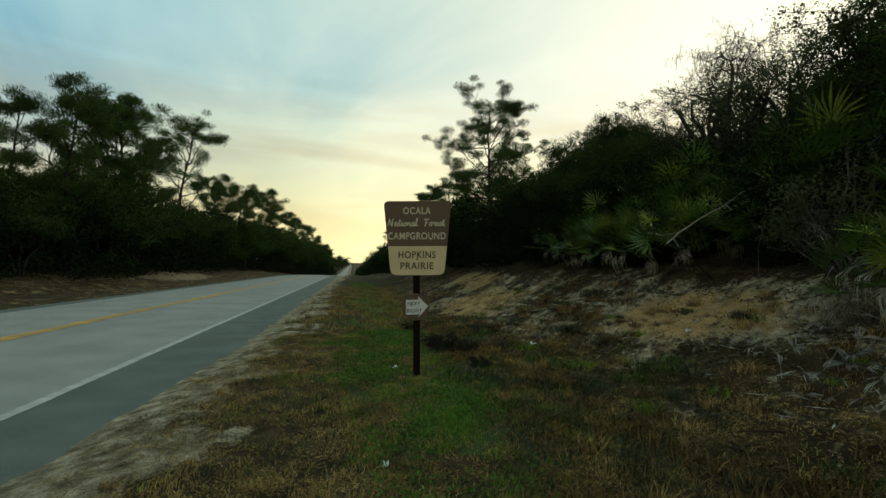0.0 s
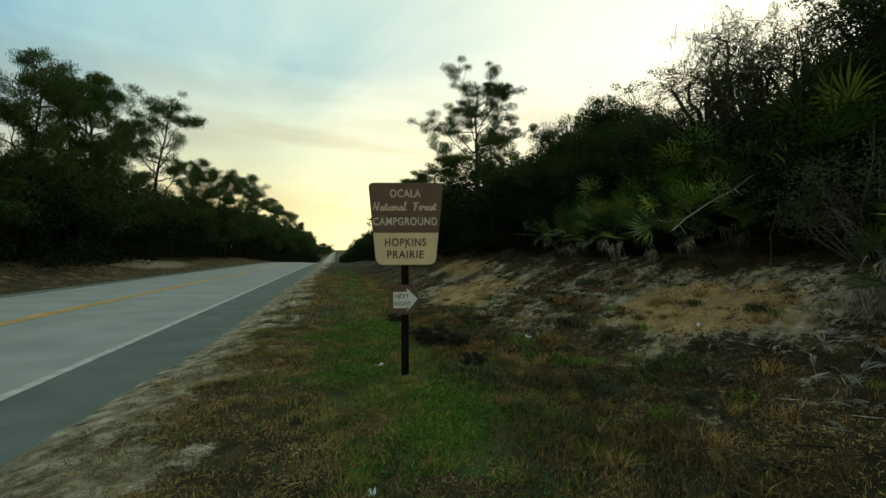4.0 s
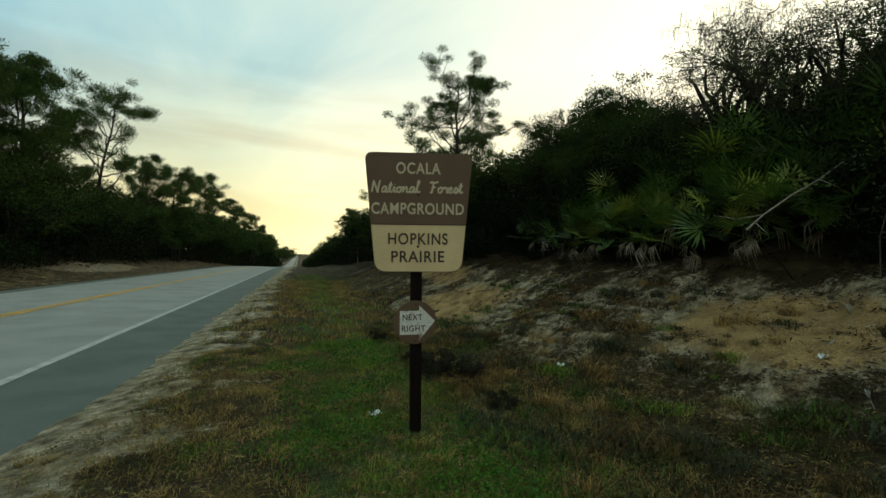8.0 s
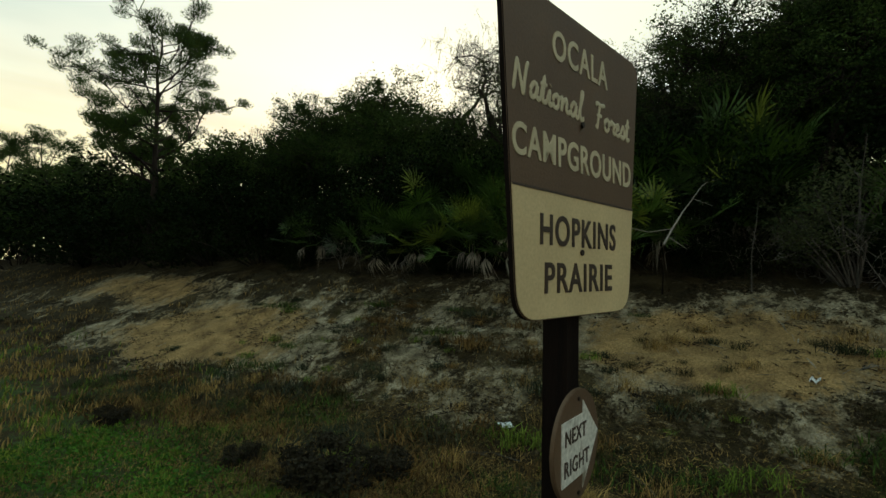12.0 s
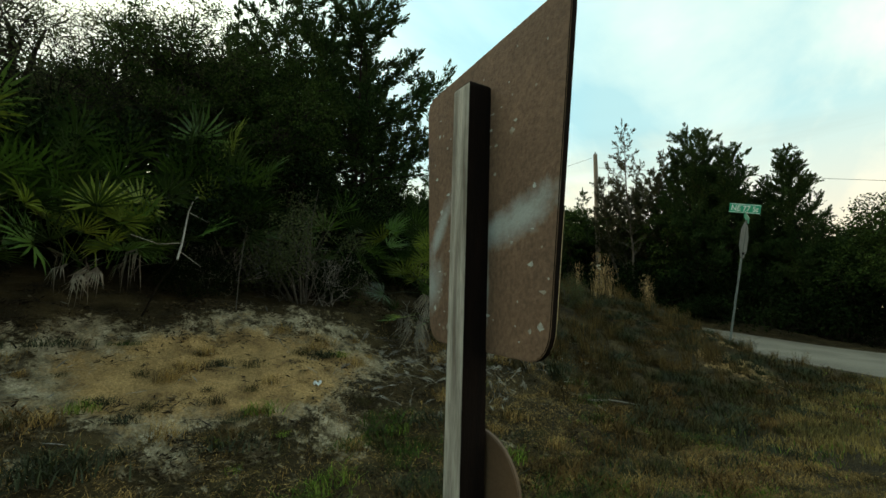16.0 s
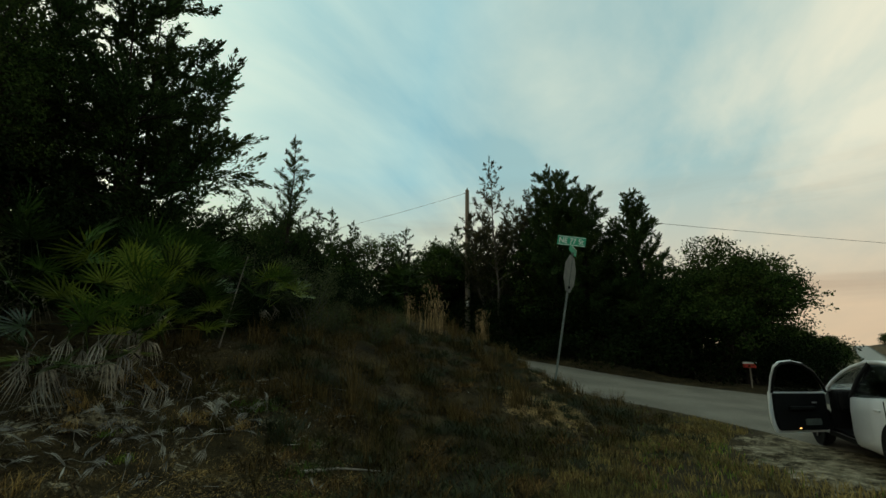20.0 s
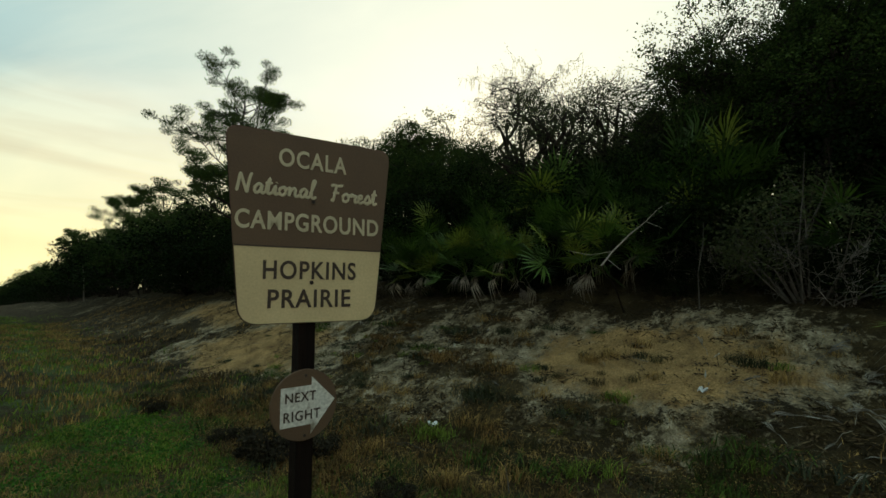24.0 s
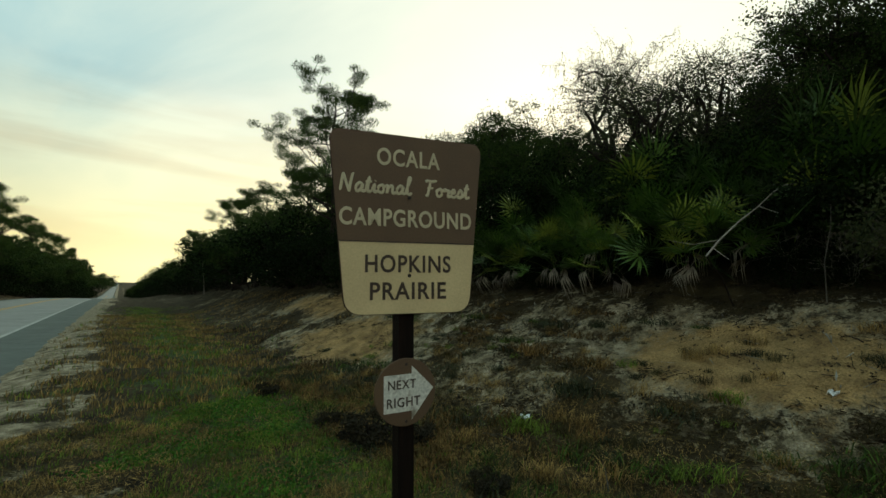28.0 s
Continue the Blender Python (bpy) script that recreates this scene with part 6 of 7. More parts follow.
for x in (1.42, -1.3):
    for s in (1, -1):
        part("wheel_arch", cyl(0.355, 0.355, 0.05, (x, 0.865 * s - 0.02, 0.33), "y", 28, 0.01), M_BLACK, car)
        wheel = part("wheel", cyl(0.30, 0.30, 0.19, (x, 0.80 * s - 0.095, 0.32), "y", 28, 0.03), M_TYRE, car, "black tyre")
        rim = part("rim", cyl(0.20, 0.18, 0.02, (x, 0.80 * s + (0.09 if s > 0 else -0.11), 0.32), "y", 24, 0.006), M_BLACK, wheel, "dark rim")
        for k in range(7):
            a = k * 6.283 / 7
            part("spoke", box(0.17, 0.014, 0.034, (0.1, 0, 0), 0.006), M_RIM_METAL, wheel, "alloy spoke", Matrix.Translation((x, 0.80 * s + 0.115 * s, 0.32)) @ Matrix.Rotation(a, 4, "Y"))
part("door_handle", box(0.17, 0.025, 0.03, (-0.98, 0.885, 0.80), 0.01), M_CAR, car)
part("door_gap", box(0.008, 0.01, 0.62, (-1.18, 0.878, 0.62)), M_BLACK, car)
part("tail_lamp", box(0.12, 0.2, 0.13, (-2.08, 0.70, 0.84), 0.03), M_RED, car, "red tail lamp")
part("tail_lamp", box(0.12, 0.2, 0.13, (-2.08, -0.70, 0.84), 0.03), M_RED, car, "red tail lamp")
part("sill_trim", box(1.06, 0.05, 0.07, (0.42, 0.84, 0.26), 0.015), M_BLACK, car)
# the open front door, hinged at its fore edge
HINGE = Matrix.Translation((0.95, 0.88, 0)) @ Matrix.Rotation(radians(-58), 4, "Z")
skin = rounded([(0.0, 0.27), (-1.02, 0.27), (-1.10, 0.5), (-1.08, 0.92), (0.0, 0.9)], [0.04, 0.06, 0.1, 0.03, 0.02], 4)
door = part("front_door", slab([(x, z) for x, z in skin], 0.035, 0.006), M_CAR, car, "open white front door", HINGE @ pose(0, -0.035, 0))
inner = rounded([(-0.03, 0.31), (-0.99, 0.31), (-1.05, 0.5), (-1.04, 0.89), (-0.03, 0.88)], [0.04, 0.06, 0.1, 0.03, 0.02], 4)
part("trim_panel", slab([(x, z) for x, z in inner], 0.05, 0.015), M_BLACK, door, "black inner trim", pose(0, -0.05, 0))
part("arm_rest", box(0.5, 0.07, 0.06, (-0.55, -0.075, 0.66), 0.02), M_BLACK, door)
part("speaker_grille", box(0.3, 0.02, 0.1, (-0.35, -0.055, 0.44), 0.02), M_GALV, door, "silver pocket trim")
part("pull_handle", box(0.1, 0.02, 0.025, (-0.3, -0.065, 0.74), 0.008), M_RIM_METAL, door, "chrome pull")
part("courtesy_lamp", box(0.04, 0.012, 0.018, (-0.62, -0.055, 0.345), 0.004), M_LAMP, door, "lit orange courtesy lamp")
frame_pts = [(-1.06, 0.01, 0.9), (-1.1, -0.1, 1.16), (-1.12, -0.2, 1.32), (-1.05, -0.23, 1.39), (-0.85, -0.24, 1.41), (-0.6, -0.2, 1.37), (-0.35, -0.14, 1.26), (-0.12, -0.06, 1.08), (0.02, 0.0, 0.91)]
bar("window_frame", frame_pts, 0.019, M_CAR, door, "white window frame")
bar("window_seal", [(p[0] * 0.965 - 0.015, p[1] - 0.025, p[2] - 0.02 * (p[2] > 1)) for p in frame_pts], 0.024, M_BLACK, door, "black rubber seal")
pane("window_pane", [(-1.05, 0.01, 0.9), (-1.08, -0.1, 1.18), (-1.1, -0.21, 1.35), (-0.85, -0.23, 1.39), (-0.6, -0.19, 1.35), (-0.35, -0.13, 1.24), (0.0, 0.0, 0.91)], door)


# ---------------------------------------------------------------- grass, weeds and litter
RG = np.random.default_rng(11)


def scatter(n, x0, x1, y0, y1, keep):
    x, y = RG.uniform(x0, x1, n), RG.uniform(y0, y1, n)
    k = RG.random(n) < keep(x, y)
    return np.stack([x[k], y[k], land(x[k], y[k]) - 0.005], 1)


def clear_post(x, y):
    return ((x - 0.93) ** 2 + (y - 6.48) ** 2 > 0.01) * (np.hypot(x + 1.3, y + 4.9) > 2.4)


def brown_keep(x, y):
    s, g, o = cover(x, y)
    tuft = np.clip(0.28 + 1.1 * lumps(x, y, 4.3, 51) + 1.0 * lumps(x, y, 11, 52) + 0.7 * lumps(x, y, 23, 59), 0.02, 1)
    return (1 - s) ** 1.3 * (1 - 0.6 * g) * tuft * (1 - 0.68 * sstep(1.7, 3.2, x + 0.8 * lumps(x, y, 1.9, 58))) * (x > -2.05) * (x < 5.9) * clear_post(x, y) * (np.abs(y - side_mid(x)) > side_half(x) + 0.3)


def green_keep(x, y):
    s, g, o = cover(x, y)
    tuft = np.clip(0.34 + 1.1 * lumps(x, y, 4.9, 53) + 1.0 * lumps(x, y, 12, 54) + 0.7 * lumps(x, y, 25, 60), 0.02, 1)
    return np.clip(g * 1.2 + 0.07 * (x > -1.7), 0, 1) * (1 - 0.7 * s) * tuft * (x > -2.0) * clear_post(x, y) * (np.abs(y - side_mid(x)) > side_half(x) + 0.3)


def stuff(name, v, faces, material, label, cat):
    return tagged(obj(name, mesh_np(name, v, *faces), material), label, cat, kind="stuff")


near = scatter(430000, -2.1, 5.8, 1.2, 11.0, brown_keep)
v, q, t = blades(RG, near, 0.042, 0.0048, 1.1)
stuff("dry_grass", v, (q, t), M_GRASS_B, "short dry brown grass on the verge", "grass")
far = scatter(110000, -2.1, 6.0, 11.0, 34.0, brown_keep)
v, q, t = blades(RG, far, 0.10, 0.014, 0.6)
stuff("dry_grass", v, (q, t), M_GRASS_B, "short dry brown grass on the verge", "grass")
back = scatter(90000, -2.0, 2.6, -9.0, 1.2, brown_keep)
v, q, t = blades(RG, back, 0.10, 0.010, 0.6)
stuff("dry_grass", v, (q, t), M_GRASS_DARK, "short dry brown grass on the verge", "grass")
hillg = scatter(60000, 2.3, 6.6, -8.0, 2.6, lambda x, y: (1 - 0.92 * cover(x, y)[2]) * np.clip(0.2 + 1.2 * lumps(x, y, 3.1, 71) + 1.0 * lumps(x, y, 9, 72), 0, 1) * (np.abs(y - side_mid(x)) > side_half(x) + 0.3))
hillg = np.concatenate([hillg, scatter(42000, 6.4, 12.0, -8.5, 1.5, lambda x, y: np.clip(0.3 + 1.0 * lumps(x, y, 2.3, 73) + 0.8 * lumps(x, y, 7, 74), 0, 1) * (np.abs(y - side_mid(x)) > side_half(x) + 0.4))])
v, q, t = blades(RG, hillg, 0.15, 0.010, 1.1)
stuff("dull_grass", v, (q, t), M_HILL_GRASS_SHADED, "dull grass and weeds over the bank, darkened as shade", "grass")
gn = scatter(260000, -2.0, 3.3, 1.2, 12.0, green_keep)
v, q, t = blades(RG, gn, 0.055, 0.006, 0.7)
stuff("green_grass", v, (q, t), M_GRASS_G, "low green grass round the sign post", "grass")
gf = scatter(60000, -2.0, 3.3, 12.0, 45.0, green_keep)
v, q, t = blades(RG, gf, 0.09, 0.016, 0.6)
stuff("green_grass", v, (q, t), M_GRASS_G, "low green grass along the verge", "grass")
gb2 = scatter(40000, -2.0, 3.3, -8.0, 1.2, green_keep)
v, q, t = blades(RG, gb2, 0.08, 0.012, 0.6)
stuff("green_grass", v, (q, t), M_GRASS_G, "low green grass along the verge", "grass")


def thatch_keep(x, y):
    s, g, o = cover(x, y)
    return (1 - 0.5 * s) * np.clip(0.55 + 0.8 * lumps(x, y, 5.3, 66) + 0.8 * lumps(x, y, 14.0, 67), 0.06, 1) * clear_post(x, y) * (x > road_edge(y) + 0.35)


M_THATCH = mat("thatch", (0.27, 0.185, 0.08), 0.9, (0.06, 0.05, 0.021), 1.3, 30, island=0.7, spec=0.05)
th = scatter(330000, -2.1, 4.0, 1.4, 10.5, thatch_keep)
th[:, 2] += RG.uniform(0.0, 0.022, len(th))
v, q = leaf_quads(RG, th, 0.045 * RG.uniform(0.4, 1.5, (len(th), 1)), 0.0075, None, 1.0)
v.reshape(-1, 4, 3)[:, :, 2] = th[:, None, 2] + (v.reshape(-1, 4, 3)[:, :, 2] - th[:, None, 2]) * 0.45
stuff("grass_thatch", v, (q,), M_THATCH, "matted dead grass and bits over the verge", "grass")


def weed_keep(x, y):
    s, g, o = cover(x, y)
    return np.clip(1.6 * g - 0.25, 0, 1) * np.clip(0.3 + 1.3 * lumps(x, y, 3.4, 57), 0, 1) * clear_post(x, y)


wd = scatter(130000, -0.9, 3.0, 2.5, 11.0, weed_keep)
wd[:, 2] += RG.uniform(0.01, 0.06, len(wd))
v, q = leaf_quads(RG, wd, 0.026, 0.018, np.tile([0.0, 0.0, 0.1], (len(wd), 1)), 1.0)
stuff("weed_patch", v, (q,), M_WEED, "bright green low leafy weeds", "weeds")


def bank_keep(x, y):
    return sstep(1.9, 3.0, x) * sstep(7.6, 6.0, x) * np.clip(0.2 + 1.0 * lumps(x, y, 2.4, 61) + 1.3 * lumps(x, y, 7.0, 62) + 0.9 * lumps(x, y, 17.0, 63), 0.02, 1) * (np.abs(y - side_mid(x)) > side_half(x) + 0.4)


bl = scatter(230000, 1.9, 7.4, -7.0, 22.0, lambda x, y: bank_keep(x, y) * (1 - 0.7 * cover(x, y)[2]))
bl[:, 2] += RG.uniform(0.004, 0.03, len(bl))
v, q = leaf_quads(RG, bl, 0.085 * RG.uniform(0.4, 1.5, (len(bl), 1)), 0.02, None, 1.0)
v.reshape(-1, 4, 3)[:, :, 2] = bl[:, None, 2] + (v.reshape(-1, 4, 3)[:, :, 2] - bl[:, None, 2]) * 0.4
stuff("leaf_litter", v, (q,), M_LITTER, "brown dead leaves and bits scattered over the bank", "litter")
bg_ = scatter(26000, 2.2, 6.4, -4.0, 18.0, lambda x, y: np.clip(0.45 * np.exp(-((x - 4.8) / 0.75) ** 2 - ((y - 2.5) / 1.3) ** 2) * (0.6 + lumps(x, y, 3.0, 64) + lumps(x, y, 8.0, 65)) + 0.16 * np.exp(-((x - 5.0) / 0.8) ** 2 - ((y - 9.5) / 2.2) ** 2) + 0.003, 0, 1))
bg_[:, 2] += RG.uniform(0.005, 0.06, len(bg_))
v, q = leaf_quads(RG, bg_, 0.22, 0.015, None, 1.0)
v.reshape(-1, 4, 3)[:, :, 2] = bg_[:, None, 2] + (v.reshape(-1, 4, 3)[:, :, 2] - bg_[:, None, 2]) * 0.35
stuff("palm_litter", v, (q,), M_LITTER_GREY, "grey strips of fallen palmetto leaf", "litter")


# grass tufts that stand out singly
def tuft_mesh(seed, n=70, h=0.28, w=0.007, r=0.06, lean=0.8):
    rng = np.random.default_rng(seed)
    b = np.stack([rng.normal(size=n) * r, rng.normal(size=n) * r, np.zeros(n)], 1)
    v, q, t = blades(rng, b, h, w, lean)
    return mesh_np("tuft", v, q, t)


def tufts(mesh, material, spots, label, cat="grass tuft", name="grass_tuft", group=""):
    for x, y, s in spots:
        tagged(obj(name, mesh, material, None, "", Matrix.Translation(on_land(x, y, -0.01)) @ Matrix.Rotation(x * 7 + y, 4, "Z") @ Matrix.Diagonal((s, s, s, 1))), label, cat, group)


def tuft_stuff(mesh, material, spots, label, name):
    """Many tufts too alike to tell apart, as one sheet of growth."""
    n = len(mesh.vertices)
    co = np.empty(n * 3, dtype=np.float32)
    mesh.vertices.foreach_get("co", co)
    co = co.reshape(-1, 3)
    quads = np.array([p.vertices[:] for p in mesh.polygons if len(p.vertices) == 4])
    tris = np.array([p.vertices[:] for p in mesh.polygons if len(p.vertices) == 3])
    vs, qs, ts = [], [], []
    for k, (x, y, s) in enumerate(spots):
        c, d = math.cos(x * 7 + y), math.sin(x * 7 + y)
        vs.append(np.stack([co[:, 0] * c - co[:, 1] * d, co[:, 0] * d + co[:, 1] * c, co[:, 2]], 1) * s + np.array(on_land(x, y, -0.01)))
        qs.append(quads + k * n)
        ts.append(tris + k * n)
    return stuff(name, np.concatenate(vs), (np.concatenate(qs), np.concatenate(ts)), material, label, "grass")


T_BROWN, T_GREEN, T_DARK = tuft_mesh(501, 110, 0.16, 0.006, 0.085, 1.3), tuft_mesh(502, 90, 0.10, 0.007, 0.08, 1.2), tuft_mesh(503, 170, 0.14, 0.010, 0.12, 1.2)
M_TUFT_DARK = mat("dark_tuft", (0.035, 0.045, 0.016), 0.8, (0.022, 0.027, 0.012), 3.0, 40, island=0.4, trans=0.2)
M_TUFT_RUST = mat("rust_tuft", (0.03, 0.024, 0.011), 0.9, (0.016, 0.013, 0.007), 3.0, 40, island=0.4, trans=0.15)
tufts(T_DARK, M_TUFT_DARK, [(3.75, 7.55, 1.0), (4.6, 7.3, 0.5), (3.15, 10.3, 0.8), (4.4, 9.4, 0.7), (2.9, 5.4, 0.8), (3.3, 4.3, 0.7), (5.0, 5.2, 0.7), (5.3, 8.4, 0.8)], "round dark green tuft on the sandy bank", group="tufts on the bank")
CLUMP = shrub_meshes(145, 0.5, 0.035, 4200, 1.25)
for x, y, k in [(1.78, 8.55, 0.9), (2.08, 8.3, 0.6), (1.62, 9.35, 0.45), (1.98, 7.0, 0.5), (1.35, 11.2, 0.5)]:
    clump_ = tagged(thing("dark_clump", "low dark rust-brown clump in the verge", "shrub", Matrix.Translation(on_land(x, y, -0.03)) @ Matrix.Rotation(x * 9, 4, "Z") @ Matrix.Diagonal((k, k, k * 0.8, 1))), group="dark clumps")
    obj("stem", CLUMP[0], M_BARK, clump_)
    obj("foliage", CLUMP[1], M_TUFT_RUST, clump_)
spots_b = [(RG.uniform(1.6, 5.8), RG.uniform(-4.5, 12.5), RG.uniform(0.35, 0.95)) for _ in range(150)] + [(RG.uniform(-1.9, 1.4), RG.uniform(1.5, 8.0), RG.uniform(0.3, 0.55)) for _ in range(40)]
# same tufts, darker on the hill side: its shade is in the colour
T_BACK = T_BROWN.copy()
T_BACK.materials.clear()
tufts(T_BACK, M_HILL_GRASS_SHADED, [s for s in spots_b if s[1] <= 2.2], "dull brown grass tuft, darkened as shade", group="dull tufts")
tufts(T_BROWN, M_GRASS_B, [s for s in spots_b if s[1] > 2.2 and math.hypot(s[0] - 0.93, s[1] - 6.48) > 0.25 and math.hypot(s[0] + 0.4, s[1] - 5) > 1.0], "dry tan grass tuft", group="dry tufts")
tufts(T_GREEN, M_GRASS_G, [(RG.uniform(1.4, 5.2), RG.uniform(3, 13), RG.uniform(0.4, 1.1)) for _ in range(46)] + [(2.95, 7.65, 1.4), (3.05, 7.5, 1.2)], "green grass tuft on sand", group="green tufts")
M_TUFT_OLIVE = mat("olive_tuft", (0.07, 0.065, 0.026), 0.85, (0.04, 0.036, 0.017), 3.0, 40, island=0.4, trans=0.2, spec=0.08)
tuft_stuff(T_BROWN, M_TUFT_OLIVE, [(RG.uniform(1.9, 6.2), RG.uniform(-5.0, 4.0), RG.uniform(0.4, 1.0)) for _ in range(110)] + [(RG.uniform(1.7, 5.4), RG.uniform(4.0, 13.0), RG.uniform(0.3, 0.8)) for _ in range(70)], "olive-brown grass tufts over the bank", "olive_grass")
tuft_stuff(T_DARK, M_TUFT_DARK, [(RG.uniform(2.2, 7.4), RG.uniform(-5.5, 2.0), RG.uniform(0.4, 1.3)) for _ in range(110)] + [(RG.uniform(2.0, 5.4), RG.uniform(4.0, 15.0), RG.uniform(0.25, 0.6)) for _ in range(40)], "low dark weeds over the bank", "dark_weeds")


T_TALL = tuft_mesh(504, 60, 0.42, 0.008, 0.07, 0.5)
M_CREST = mat("crest_grass", (0.13, 0.088, 0.036), 0.9, (0.05, 0.042, 0.018), 0.7, 30, island=0.5, trans=0.2, spec=0.05)
tufts(T_TALL, M_CREST, [(RG.uniform(3.2, 11.5), RG.uniform(-7.0, 2.2), RG.uniform(0.5, 1.15)) for _ in range(150)], "tall dry orange-brown grass tuft on the hill", group="tall tufts")


T_MAT = tuft_mesh(505, 150, 0.085, 0.010, 0.15, 1.7)
M_MAT_BROWN = mat("brown_mat", (0.16, 0.095, 0.036), 0.9, (0.05, 0.036, 0.016), 3.0, 40, island=0.5, trans=0.15, spec=0.05)
M_MAT_GREEN = mat("green_mat", (0.06, 0.10, 0.02), 0.7, (0.025, 0.045, 0.011), 3.0, 40, island=0.5, trans=0.2, spec=0.05)


def mat_spots(n, y0, y1, seed):
    """Spots for low mats, gathered into patches with bare sand between."""
    r = np.random.default_rng(seed)
    x, y = r.uniform(1.5, 5.6, n), r.uniform(y0, y1, n)
    k = (lumps(x, y, 2.6, seed) + 0.7 * lumps(x, y, 6.5, seed + 1) + 0.55 * sstep(3.6, 2.2, x) > 0.2) & (np.hypot(x - 4.5, (y - 3.4) * 0.8) > 1.1) & (cover(x, y)[2] < 0.55) & (np.hypot(x - 0.93, y - 6.48) > 0.3) & (np.abs(y - side_mid(x)) > side_half(x) + 0.5)
    return [(float(a), float(b), float(r.uniform(0.5, 1.25))) for a, b in zip(x[k], y[k])]


tuft_stuff(T_MAT, M_MAT_BROWN, mat_spots(430, -5.5, 13.5, 81), "low matted rust-brown growth over the bank", "brown_mats")
tuft_stuff(T_MAT, M_TUFT_DARK, mat_spots(330, -5.5, 13.5, 83), "low matted dark green growth over the bank", "dark_mats")
tuft_stuff(T_MAT, M_MAT_GREEN, mat_spots(150, 1.5, 13.5, 85), "low matted green weeds over the bank", "green_mats")


# tall dry reeds
def reed_mesh(seed, n=26, h=1.5):
    rng = np.random.default_rng(seed)
    b = np.stack([rng.normal(size=n) * 0.15, rng.normal(size=n) * 0.15, np.zeros(n)], 1)
    v, q, t = blades(rng, b, h, 0.009, 0.22)
    m = 110
    top = b[rng.integers(0, n, m)] + np.stack([rng.normal(size=m) * 0.07, rng.normal(size=m) * 0.07, rng.uniform(0.55, 1.05, m) * h], 1)
    lv, lf = leaf_quads(rng, top, 0.12, 0.016, np.tile([0, 0, 1.6], (m, 1)), 0.5)
    return mesh_np("reed", np.concatenate([v, lv]), np.concatenate([q, lf + len(v)]), t)


REED = reed_mesh(520)
tufts(REED, M_REED, [(7.45, -4.15, 0.8), (7.25, -4.35, 0.6), (7.7, -4.6, 0.5), (6.95, -5.7, 0.62), (6.6, -5.2, 0.42), (8.1, -4.0, 0.5), (7.1, -3.4, 0.38)], "tall tan dry reeds on the bank", "reeds", "dry_reeds", "dry reeds")


# dead branches and bare brush
def branch(points, r, label, material=M_DEADWOOD, name="dead_branch", twigs=()):
    lines = [(points, np.linspace(r, r * 0.35, len(points)))] + [(p, np.linspace(r * 0.5, r * 0.15, len(p))) for p in twigs]
    v, f = tubes(lines, 6)
    return tagged(obj(name, smooth(mesh_np(name, v, f)), material), label, "branch")


branch([(5.05, 6.78, 1.95), (5.25, 6.72, 2.15), (5.6, 6.65, 2.4), (5.97, 6.58, 2.62), (6.2, 6.5, 2.82), (6.35, 6.42, 2.92), (6.47, 6.33, 2.94)], 0.0125, "pale dead branch arching out of the palmettos", twigs=[[(5.25, 6.72, 2.15), (5.1, 6.95, 2.1), (5.0, 7.2, 2.16)], [(5.15, 6.75, 2.05), (5.1, 6.55, 1.9)], [(5.97, 6.58, 2.62), (5.9, 6.35, 2.5)]])
branch([on_land(6.1, 6.95, -0.05), (5.6, 6.86, 1.72), (5.05, 6.78, 1.95)], 0.013, "dark foot of an arching dead branch", M_BARK)
branch([(6.0, 5.95, 1.45), (5.98, 5.95, 1.9), (6.05, 5.9, 2.3), (6.02, 5.88, 2.55)], 0.008, "pale upright dead stem", M_BARK_PALE, "dead_sapling")
branch([(6.25, 4.95, 1.55), (6.2, 4.95, 2.2), (6.3, 4.9, 2.8), (6.22, 4.85, 3.3)], 0.011, "pale upright dead stem", M_BARK_PALE, "dead_sapling", twigs=[[(6.2, 4.95, 2.2), (6.05, 4.7, 2.7), (6.1, 4.6, 3.1)], [(6.3, 4.9, 2.8), (6.5, 5.1, 3.2)]])
branch([on_land(6.1, 1.84, -0.05), (5.9, 1.84, 1.92), (5.66, 1.85, 2.4), (5.45, 1.86, 2.76)], 0.014, "slanting pale dead stick", name="dead_sapling")
branch([on_land(3.6, 2.0, 0.03), on_land(3.55, 1.6, 0.05), on_land(3.4, 1.1, 0.03)], 0.02, "fallen grey stick on the ground")
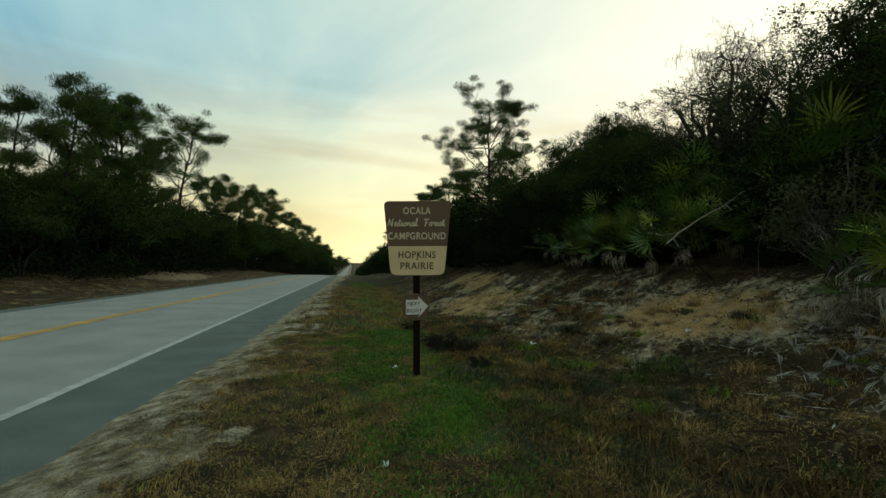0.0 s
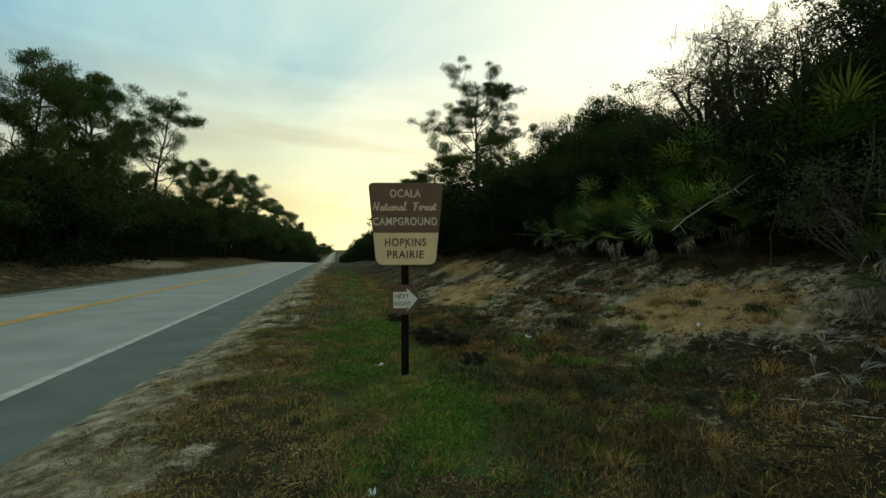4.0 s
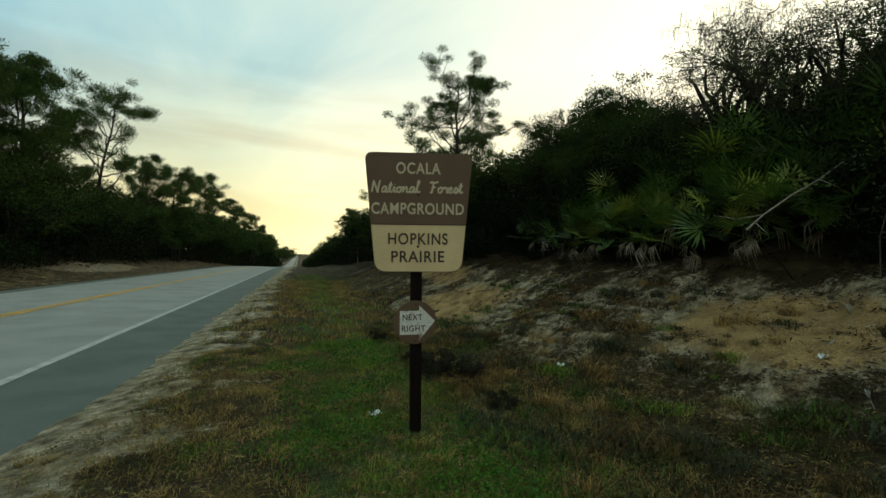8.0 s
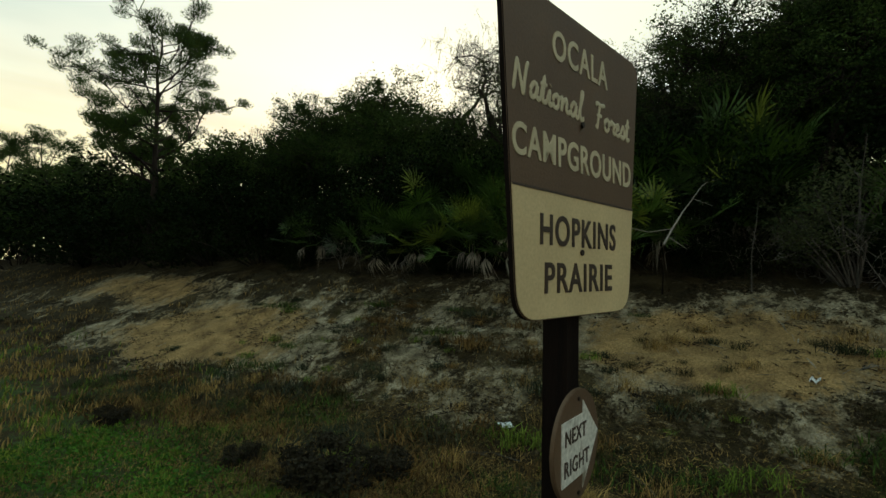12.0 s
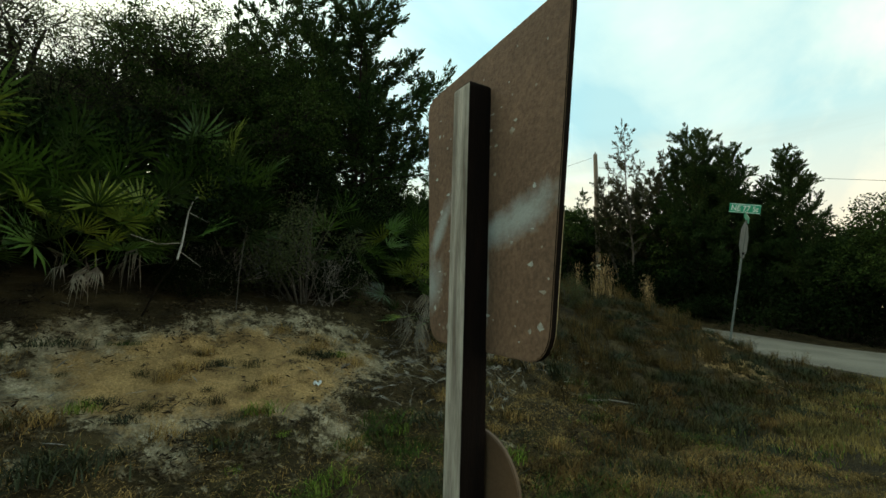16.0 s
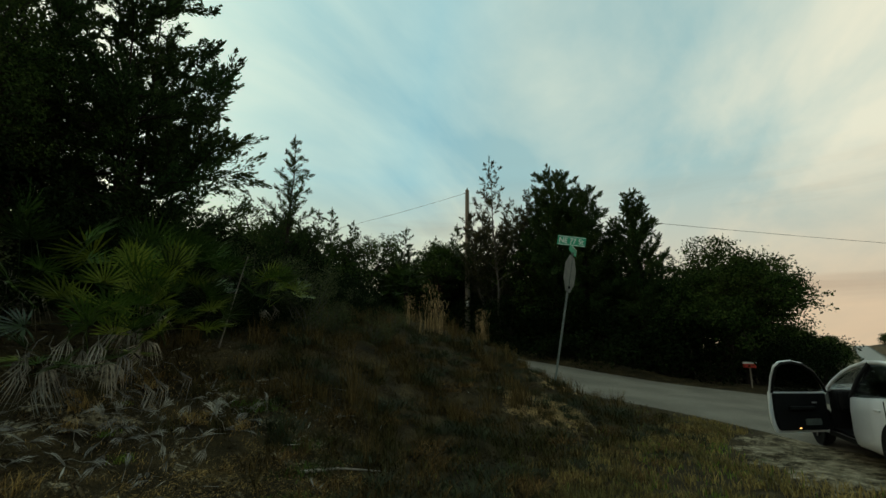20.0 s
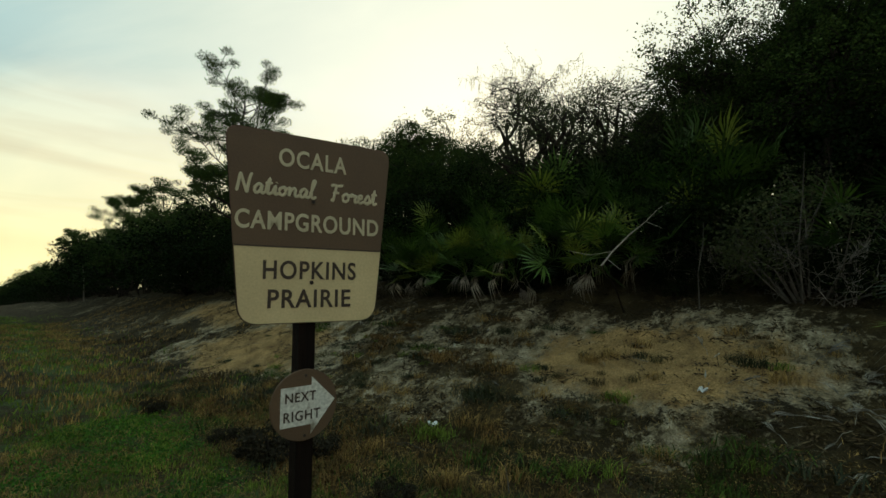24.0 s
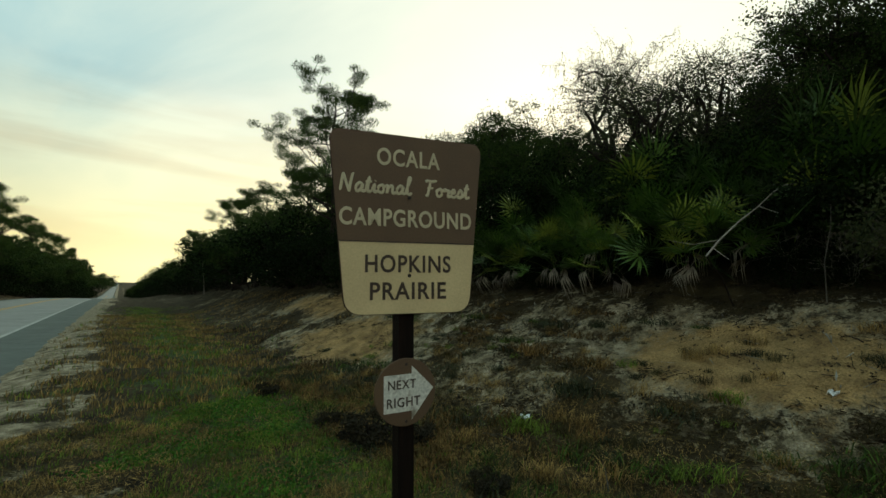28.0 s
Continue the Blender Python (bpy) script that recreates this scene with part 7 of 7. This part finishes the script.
for k in range(46):
    x, y, a, l = RG.uniform(2.2, 6.0), RG.uniform(-3.5, 13), RG.uniform(0, 3.14), RG.uniform(0.15, 0.6)
    branch([on_land(x, y, 0.012), on_land(x + math.cos(a) * l * 0.5, y + math.sin(a) * l * 0.5, RG.uniform(0.01, 0.05)), on_land(x + math.cos(a) * l, y + math.sin(a) * l, 0.015)], RG.uniform(0.004, 0.009), "thin dead twig on the bank", (M_BARK_PALE, M_BARK)[k % 2], "fallen_twig")
for k, (x, y, s) in enumerate([(6.6, 5.3, 0.6), (6.35, 4.6, 0.5), (7.2, 1.6, 0.5), (7.0, 6.1, 0.55), (7.3, 10.6, 0.7), (6.8, 13.6, 0.7)]):
    tagged(obj("bare_brush", TWIGS[k % 2], (M_BARK_PALE, M_DEADWOOD)[k % 2], None, "", Matrix.Translation(on_land(x, y)) @ Matrix.Rotation(k * 1.3, 4, "Z") @ Matrix.Diagonal((s, s, s, 1))), "bare grey twiggy brush among the palmettos", "brush", "bare brush")
branch([(5.45, 48.0, float(land(5.45, 48.0)) - 0.05), (5.3, 47.8, 2.2), (5.1, 47.6, 3.3)], 0.05, "pale leaning stake by the trees", M_DEADWOOD, "white_stake")


# scraps of rubbish
def scrap(name, x, y, sx, sy, label, turn=0.3):
    bm = bmesh.new()
    bmesh.ops.create_grid(bm, x_segments=5, y_segments=4, size=0.5)
    for v_ in bm.verts:
        v_.co = Vector((v_.co.x * sx, v_.co.y * sy, 0.02 + 0.018 * math.sin(v_.co.x * 9 + y) + 0.014 * math.cos(v_.co.y * 8 + x)))
    bmesh.ops.solidify(bm, geom=bm.faces[:], thickness=0.003)
    me = bpy.data.meshes.new(name)
    bm.to_mesh(me)
    bm.free()
    return tagged(obj(name, me, M_PAPER, None, "", Matrix.Translation(on_land(x, y)) @ Matrix.Rotation(turn, 4, "Z")), label, "litter")


scrap("paper_scrap", 0.68, 6.99, 0.15, 0.07, "crumpled white paper scrap in the grass")
scrap("plastic_scrap", 3.18, 7.79, 0.14, 0.1, "pale blue plastic scrap on the bank", 0.9)
scrap("paper_scrap", 4.43, 5.49, 0.075, 0.05, "small white scrap on orange sand", 1.4)
scrap("paper_scrap", 0.3, 3.6, 0.05, 0.04, "small white scrap in the grass", 0.2)
